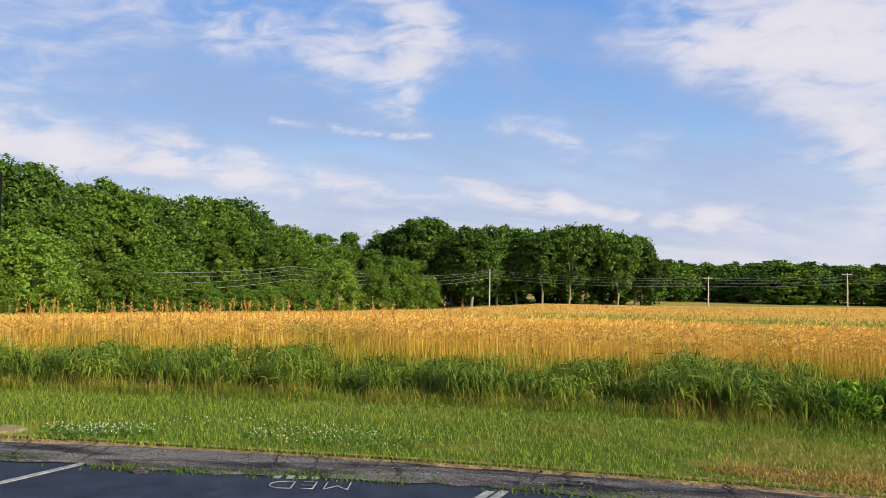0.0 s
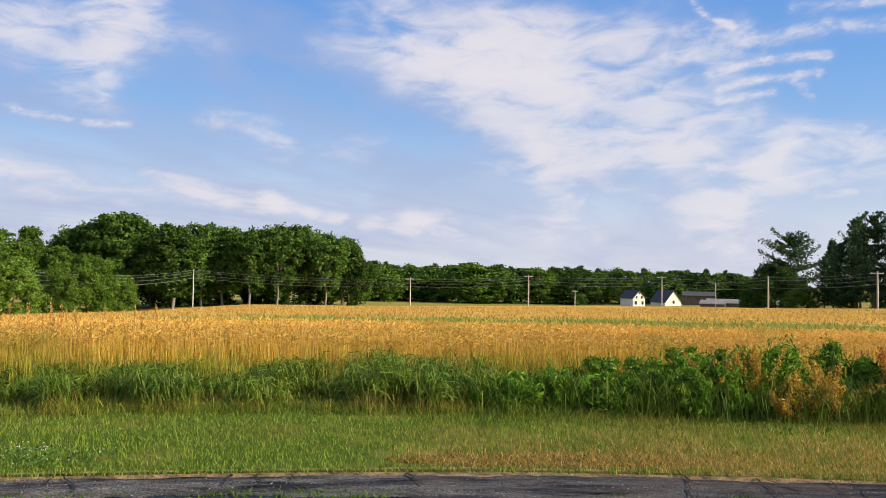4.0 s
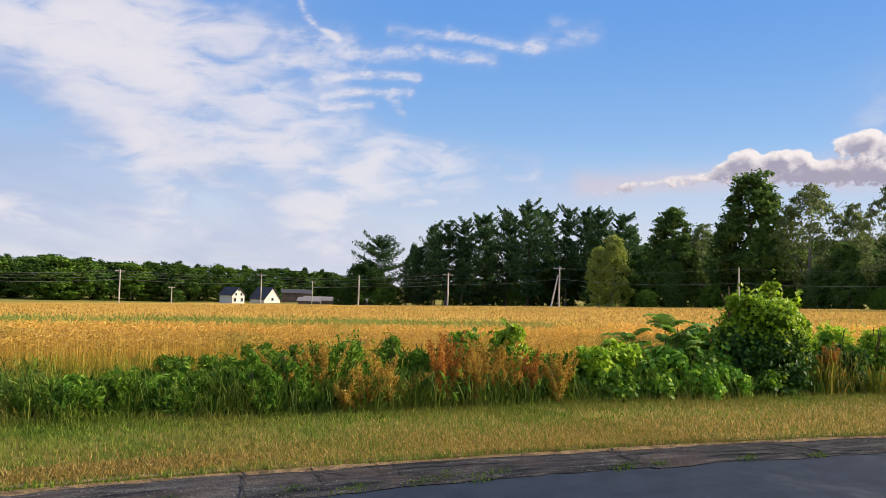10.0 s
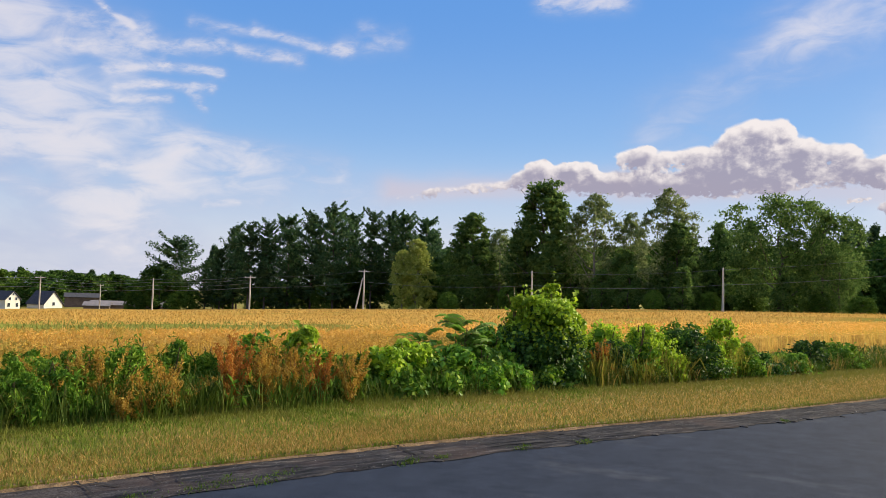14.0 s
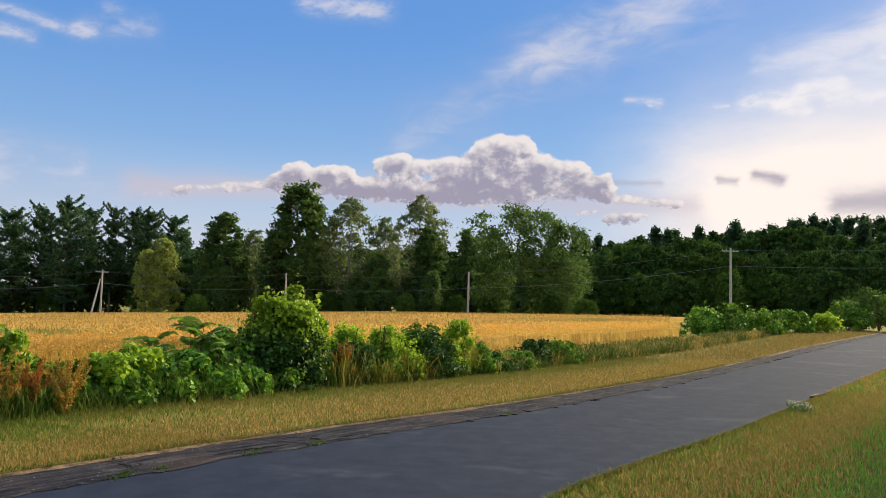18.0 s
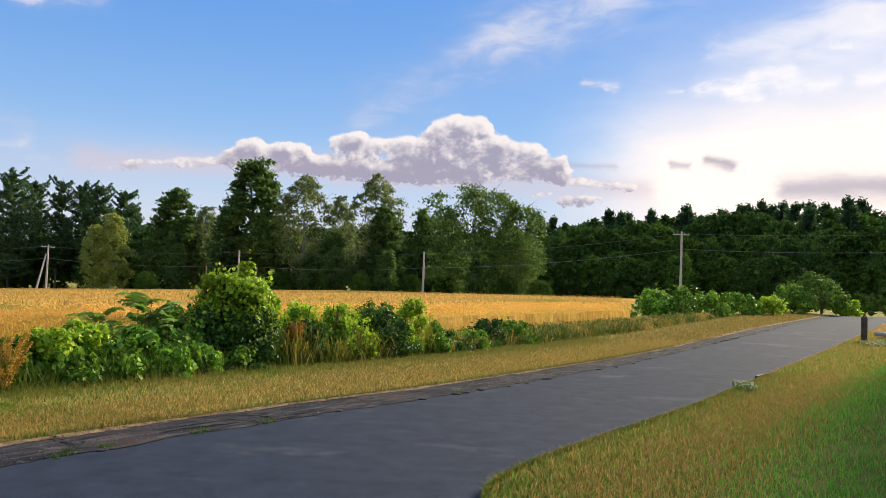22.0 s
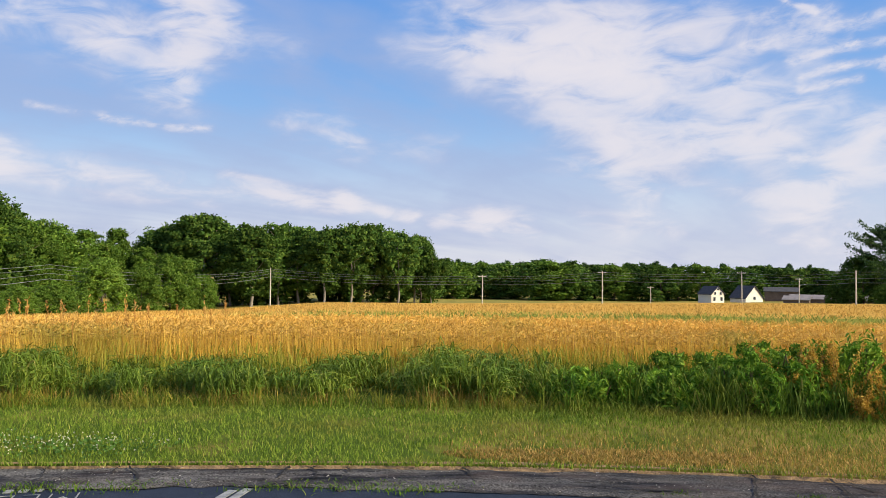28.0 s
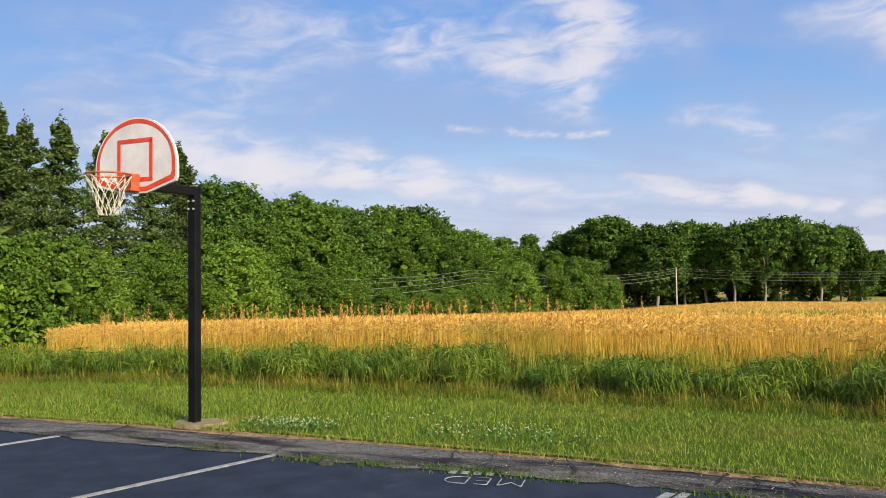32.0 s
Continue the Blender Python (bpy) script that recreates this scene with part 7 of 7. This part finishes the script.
shrub("bush", "leafy shrub overgrown with vines", "shrub", spot(12.75, 1.1), 0.75, 0.7, 1.45, BUSHLEAF, 3200, 0.10, 62, None, 11, 8, "roadside shrubs", 0.8)
shrub("bush", "leafy spray of lime vine shoots", "shrub", spot(14.0, 1.05), 0.36, 0.36, 2.85, SUNLIT_LIME, 800, 0.10, 63, None, 7, 6, "roadside shrubs", 0.85, 0.55)
shrub("bush", "leafy spray of lime vine shoots", "shrub", spot(13.35, 0.95), 0.40, 0.40, 2.45, SUNLIT_LIME, 700, 0.10, 66, None, 7, 6, "roadside shrubs", 0.85, 0.60)
shrub("bush", "lime vine leaves for the sunlit side of a bush", "shrub", spot(14.05, 0.85), 0.70, 0.65, 2.30, SUNLIT_LIME, 1500, 0.115, 64, None, 7, 6, "roadside shrubs", 0.85, 0.50)
shrub("bush", "low vine leaves coloured dark as shade at the big bush's foot", "shrub", spot(13.5, 0.35), 0.8, 0.5, 0.62, SHADE_DARK_LEAF, 1900, 0.105, 65, BUSHLEAF, 9, 5, "roadside shrubs", 0.85)
for k, (xu, off, rx, h, m_) in enumerate([(15.1, 0.6, 0.55, 0.95, SHADE_DARK_LEAF), (15.75, 0.75, 0.7, 1.30, BUSHLEAF), (16.2, 0.6, 0.65, 1.15, SUNLIT_LIME), (16.75, 0.9, 0.7, 1.10, WEEDLEAF), (17.1, 0.5, 0.75, 1.15, SHADE_DARK_LEAF), (17.6, 0.45, 0.6, 0.85, BUSHLEAF), (18.2, 0.8, 0.7, 1.45, SUNLIT_LIME), (18.6, 0.4, 0.6, 0.8, BUSHLEAF), (19.2, 0.5, 0.75, 0.60, SHADE_DARK_LEAF),
                                       (20.2, 0.6, 0.8, 0.62, WEEDLEAF), (21.4, 0.9, 0.8, 0.80, SHADE_DARK_LEAF), (22.7, 0.8, 0.9, 0.78, WEEDLEAF), (15.5, 1.6, 0.8, 1.25, BUSHLEAF), (17.9, 1.6, 0.7, 1.25, WEEDLEAF)]):
    shrub("bush", "low roadside shrub in mixed green leaf", "shrub", spot(xu, off), rx * 1.15, rx * 1.15, h * 1.22, m_, 2700, 0.095, 300 + k, SUNLIT_LIME if k in (1, 5, 12) else None, 9, 7, "roadside shrubs", 0.6)
# yellow-green grass that leans over the shrubs
for k, (xu, off, h) in enumerate([(14.6, 0.35, 0.95), (14.9, 0.55, 1.05), (15.4, 0.3, 0.75), (16.0, 0.3, 0.9), (16.5, 0.35, 0.85), (18.0, 0.35, 1.1), (18.35, 0.5, 1.15), (19.7, 0.6, 0.7)]):
    q = np.random.default_rng(330 + k)
    c = np.tile(np.array(spot(xu, off)), (16, 1))
    c[:, :2] += q.normal(0, 0.16, (16, 2))
    v, f = tufts(q, c, 16, np.full(16, h) * q.uniform(0.7, 1.1, 16), 0.10, 0.006, 0.55, 0.55)
    ob = thing("grass_clump", "tall yellow-green grass clump leaning over roadside shrubs", "grass clump", "grass clumps by the drive")
    tagged(part_mesh("foliage", mesh_from("foliage", v, f, UNDER), ob), kind="stuff")
for az, d, w, h, m_, sd in [(-98.6, 45, 1.6, 2.4, BUSHLEAF, 1), (-100.6, 46, 1.9, 2.6, BUSHLEAF, 2), (-102.6, 47, 1.5, 1.9, WEEDLEAF, 3), (-104.6, 50, 1.5, 1.7, BUSHLEAF, 4), (-106.4, 52, 1.4, 1.6, SUNLIT_LIME, 5), (-107.7, 58, 1.8, 2.8, BUSHLEAF, 6), (-109.4, 60, 2.2, 3.6, BRIGHT, 7), (-108.4, 61, 2.0, 3.9, BRIGHT, 8),
                            (-111.9, 68, 2.2, 2.3, MID, 9), (-113.6, 66, 1.2, 1.1, WEEDLEAF, 10), (-96.8, 40, 0.9, 1.0, WEEDLEAF, 11), (-110.9, 62, 1.3, 1.4, SUNLIT_LIME, 12)]:
    x, y = seen(az, d * K)
    shrub("bush", "shrub in full leaf near the end of the drive", "shrub", (x, y, float(ground_z(x, y)) - 0.05), w, w, h, m_, 1500, 0.22, 400 + sd, None, 10, 7, "shrubs at the drive's end", 0.7)
for az, d, w, h, sd in [(41.5, 18.5, 1.5, 2.6, 1), (44.5, 17.5, 1.6, 2.4, 2), (39.6, 20.5, 1.2, 1.9, 3)]:
    x, y = seen(az, d * K)
    shrub("bush", "bright green leafy thicket at the end of the grain field", "shrub", (x, y, float(ground_z(x, y)) - 0.05), w, w, h, BRIGHT, 3200, 0.15, 500 + sd, None, 12, 8, "roadside shrubs", 0.7)

# ---------------------------------------------------------------- turf, clover and weeds in the cracks
rng = np.random.default_rng(70)


def between(n, xu0, xu1, t0=0.0, t1=1.0):
    """Random points on the verge, t running from the asphalt edge to the weeds."""
    xu = rng.uniform(xu0, xu1, n)
    t = rng.uniform(t0, t1, n)
    a, b = sample(EDGE, xu * K), sample(VEG, xu * K)
    p = a * (1 - t)[:, None] + b * t[:, None]
    return np.concatenate([p, (ground_z(p[:, 0], p[:, 1]) + 0.070 + 0.028 * np.sin(np.clip(t, 0, 1) * 2.2))[:, None]], 1)


def worn(x, y):
    """How far a place lies from the middle of the worn corner patch, 1 at its rim."""
    u, w = x - 3.45 * K, y - 6.06 * K
    return np.hypot((u * 0.94 - w * 0.30) / 1.7, (u * 0.34 + w * 0.94) / 0.36)


def turf(p, h, width, m, label):
    if m is GRASS:
        p = p[worn(p[:, 0], p[:, 1]) + rng.normal(0, 0.25, len(p)) > 1.0]
    n = len(p)
    hh = h * rng.uniform(0.5, 1.3, n)
    ln = rng.normal(0, 0.5, (n, 2)) * hh[:, None]
    v, f = blades(p - [0, 0, 0.02], hh, ln, rng, width)
    stuff("lawn_grass", v, f, m, label, "grass")


def banded(n, xu0, xu1, mid, wide, lead=1.0):
    """Points on the verge that keep near one line between asphalt and weeds."""
    xu = xu0 + (xu1 - xu0) * rng.uniform(0, 1, n) ** lead
    t = np.clip(np.abs(rng.normal(mid, wide, n)), 0, 1.02)
    a, b = sample(EDGE, xu * K), sample(VEG, xu * K)
    p = a * (1 - t)[:, None] + b * t[:, None]
    return np.concatenate([p, (ground_z(p[:, 0], p[:, 1]) + 0.070 + 0.028 * np.sin(np.clip(t, 0, 1) * 2.2))[:, None]], 1)


turf(between(74000, -9, 9, 0.0, 1.05), 0.058, 0.0042, GRASS, "short mown grass blades on the verge")
turf(between(30000, 8, 26, 0.0, 1.05), 0.062, 0.0065, GRASS, "short mown grass blades on the verge by the drive")
turf(between(7000, 26, 55, 0.0, 1.05), 0.10, 0.014, GRASS, "short grass blades on the far verge")
turf(between(9000, -24, -9, 0.0, 1.05), 0.09, 0.009, GRASS, "short mown grass blades beyond the hoop")
turf(between(9000, -9, 14, 0.9, 1.12), 0.16, 0.005, GRASS, "longer uncut grass at the foot of the weeds")
turf(between(5000, -9, 24, -0.03, 0.015), 0.055, 0.006, GRASS, "ragged grass fringe over the asphalt's edge")
turf(banded(11000, 2.2, 9, 0.14, 0.16, 0.6), 0.058, 0.0046, DRYBLADE, "dry tan grass blades near the asphalt")
turf(banded(25000, 6, 26, 0.25, 0.22, 0.85), 0.062, 0.0062, DRYBLADE, "dry tan grass blades on the verge by the drive")
turf(banded(17000, 3, 26, 0.90, 0.12), 0.085, 0.0060, GRASS, "greener grass rim beside the weeds")
turf(banded(9000, 26, 55, 0.35, 0.35), 0.10, 0.014, DRYBLADE, "dry tan grass blades on the far verge")
ba, br = rng.uniform(0, 6.28, 5200), np.sqrt(rng.uniform(0, 1, 5200))
bx, by = np.cos(ba) * br * 1.7, np.sin(ba) * br * 0.33
bx, by = 3.45 * K + bx * 0.94 + by * 0.34, 6.06 * K - bx * 0.30 + by * 0.94
turf(np.stack([bx, by, ground_z(bx, by) + 0.065], 1), 0.045, 0.008, DRYBLADE, "bare dry patch of dead grass at the lawn's corner")


def right_lawn(n, x0, x1, w, mid=None):
    x = rng.uniform(x0, x1, n) * K
    yd = np.interp(x, DRIVE[:, 0], DRIVE[:, 1])
    yw = np.maximum(CORNER[1] + (x - CORNER[0]) * WALL_U[1] / WALL_U[0], yd - 10)
    t = rng.uniform(0, 1, n) ** w if mid is None else np.clip(rng.normal(mid, w, n), 0, 1)
    y = yd * (1 - t) + yw * t
    return np.stack([x, y, ground_z(x, y) + 0.04], 1)


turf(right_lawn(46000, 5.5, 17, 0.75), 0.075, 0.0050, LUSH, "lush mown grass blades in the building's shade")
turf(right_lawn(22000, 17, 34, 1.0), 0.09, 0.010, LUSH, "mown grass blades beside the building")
turf(right_lawn(30000, 5.5, 17, 0.11, 0.22), 0.085, 0.0060, DRYBLADE, "sun-dried grass blades beside the drive")
turf(right_lawn(16000, 17, 34, 0.22, 0.25), 0.10, 0.010, DRYBLADE, "sun-dried grass blades along the far drive")

turf(right_lawn(18000, 23, 44, 0.30, 0.60), 0.11, 0.014, DRYBLADE, "sun-dried grass blades on the bank beyond the house")

turf(right_lawn(24000, 5.5, 17, 0.14, 0.08), 0.075, 0.0055, GRASS, "mixed green grass blades along the drive")

# white clover
def clover(cx, cy, rx, ry, n, seed, lift=0.06, head=1.0):
    r = np.random.default_rng(seed)
    a, q = r.uniform(0, 6.28, n), np.sqrt(r.uniform(0, 1, n))
    x, y = cx * K + np.cos(a) * q * rx, cy * K + np.sin(a) * q * ry
    p = np.stack([x, y, ground_z(x, y) + lift + r.uniform(0.06, 0.13, n)], 1)
    ob = thing("clover_patch", "patch of white clover in bloom in the turf", "clover", "clover patches")
    pts = np.repeat(p, 7, 0) + unit(r.normal(size=(n * 7, 3))) * 0.006 * head
    v, f = leaf_cards(pts, 0.010 * head, r, 0.8)
    part_mesh("blossoms", mesh_from("blossoms", v, f, CLOVER), ob, "small white clover heads")
    m = n * 5
    a, q = r.uniform(0, 6.28, m), np.sqrt(r.uniform(0, 1, m)) * 1.05
    x, y = cx * K + np.cos(a) * q * rx, cy * K + np.sin(a) * q * ry
    p = np.stack([x, y, ground_z(x, y) + lift + r.uniform(0.0, 0.09, m)], 1)
    v, f = leaf_cards(p, 0.035, r, 0.9, np.tile([0, 0, 1.5], (m, 1)))
    part_mesh("leaves", mesh_from("leaves", v, f, CLOVERLEAF), ob)


clover(-3.15, 7.45, 0.62, 0.30, 150, 1)
clover(-1.15, 7.35, 0.75, 0.42, 110, 2)
clover(-0.5, 7.15, 0.6, 0.3, 36, 3)
clover(-2.1, 7.9, 0.8, 0.4, 24, 4)
for x, y, rx, ry, n_, sd in [(13.3, -7.2, 1.5, 0.50, 420, 5), (10.2, -5.9, 0.9, 0.42, 260, 6), (13.0, -6.4, 1.1, 0.40, 200, 7), (24.4, -10.9, 2.4, 0.55, 420, 8), (16.5, -8.4, 1.6, 0.5, 300, 10), (11.4, -6.9, 0.8, 0.3, 110, 11)]:
    clover(x, y, rx, ry, n_, sd, 0.08, 1.6)
clover(14.25, -4.2, 0.55, 0.2, 90, 9, 0.07, 1.6)

# grass in the seam between seal coat and old asphalt
seam = [(-2.5, 0.0, 0.34), (-1.9, 0.0, 0.24), (-1.3, 0.05, 0.3), (-0.9, 0.0, 0.35), (-0.35, 0.03, 0.3), (0.8, 0.0, 0.35), (1.3, 0.05, 0.3), (1.7, 0.0, 0.3), (3.5, 0.15, 0.14), (4.35, 0.25, 0.16), (4.75, 0.1, 0.22), (5.45, 0.18, 0.3), (5.9, 0.12, 0.28), (7.15, 0.05, 0.2), (7.5, 0.12, 0.1), (8.5, 0.08, 0.14), (9.2, 0.02, 0.13), (-3.6, 0.1, 0.3), (-4.6, 0.2, 0.2), (12.5, 0.05, 0.12)]
seam = [(x, float(np.interp(x * K, inner_line[:, 0], inner_line[:, 1])) / K + up_, r) for x, up_, r in seam]
for k, (x, y, r) in enumerate(seam):
    q = np.random.default_rng(800 + k)
    n = int(150 * r / 0.25)
    p = np.stack([x * K + q.normal(0, r * 0.75, n), y * K + q.normal(0, 0.05, n) - 0.28 * q.normal(0, r * 0.6, n), np.full(n, 0.0)], 1)
    p[:, 2] = ground_z(p[:, 0], p[:, 1]) + 0.005
    hh = q.uniform(0.012, 0.055, n)
    v, f = long_blades(p, hh, q.normal(0, 0.6, (n, 2)) * hh[:, None] * 1.5, q, 0.0035, 0.4)
    ob = thing("grass_tuft", "tuft of crabgrass growing in the asphalt seam", "grass tuft", "tufts in the seam")
    tagged(part_mesh("foliage", mesh_from("foliage", v, f, TUFT), ob), kind="stuff")
# broken lumps of asphalt along the seam
lump = bmesh.new()
bmesh.ops.create_icosphere(lump, subdivisions=1, radius=1.0)
for vv in lump.verts:
    vv.co *= 1 + 0.35 * noise.noise(vv.co * 2.0)
lump_me = bpy.data.meshes.new("asphalt_lump")
lump.to_mesh(lump_me)
lump.free()
lump_me.materials.append(GUTTER)
q = np.random.default_rng(90)
for k in range(64):
    xu = q.uniform(-8, 42) if k < 36 else q.uniform(12, 40)
    p = sample(EDGE, np.array([xu * K]))[0]
    nrm = np.array([np.interp(xu * K, EDGE[:, 0], N_EDGE[:, 0]), np.interp(xu * K, EDGE[:, 0], N_EDGE[:, 1])])
    p = p - nrm * (float(np.interp(xu * K, BERM_X, BERM_W)) + q.normal(0, 0.07))
    o = tagged(new("asphalt_lump", lump_me), "broken lump of old asphalt at the drive's edge", "rubble", "asphalt rubble")
    s = q.uniform(0.02, 0.055)
    o.matrix_world = pose(p[0], p[1], float(ground_z(p[0], p[1])) + s * 0.15, 0, 0, q.uniform(0, 360)) @ Matrix.Diagonal((s * 2.2, s * 1.3, s * 0.5, 1))

# grit on the old asphalt
q = np.random.default_rng(91)
n = 3500
xu = np.concatenate([q.uniform(-8, 10, 2700), q.uniform(10, 30, 800)])
p = sample(EDGE, xu * K)
nr = np.stack([np.interp(xu * K, EDGE[:, 0], N_EDGE[:, 0]), np.interp(xu * K, EDGE[:, 0], N_EDGE[:, 1])], 1)
p = p - nr * (q.uniform(0.0, 1.02, n) * np.interp(xu * K, BERM_X, BERM_W))[:, None]
z = ground_z(p[:, 0], p[:, 1]) + 0.022
s = q.uniform(0.003, 0.008, n)
off = np.array([[1, 0, 0], [0, 1, 0], [-1, 0, 0], [0, -1, 0], [0, 0, 0.7]])
v = np.concatenate([p, z[:, None]], 1)[:, None] + off[None] * s[:, None, None] * q.uniform(0.6, 1.4, (n, 5, 1))
k = np.arange(n)[:, None] * 5
f = np.concatenate([k + t for t in ([0, 1, 4], [1, 2, 4], [2, 3, 4], [3, 0, 4])])
stuff("grit", v.reshape(-1, 3), f, GRIT, "pale grit and gravel loose on the old asphalt", "gravel")
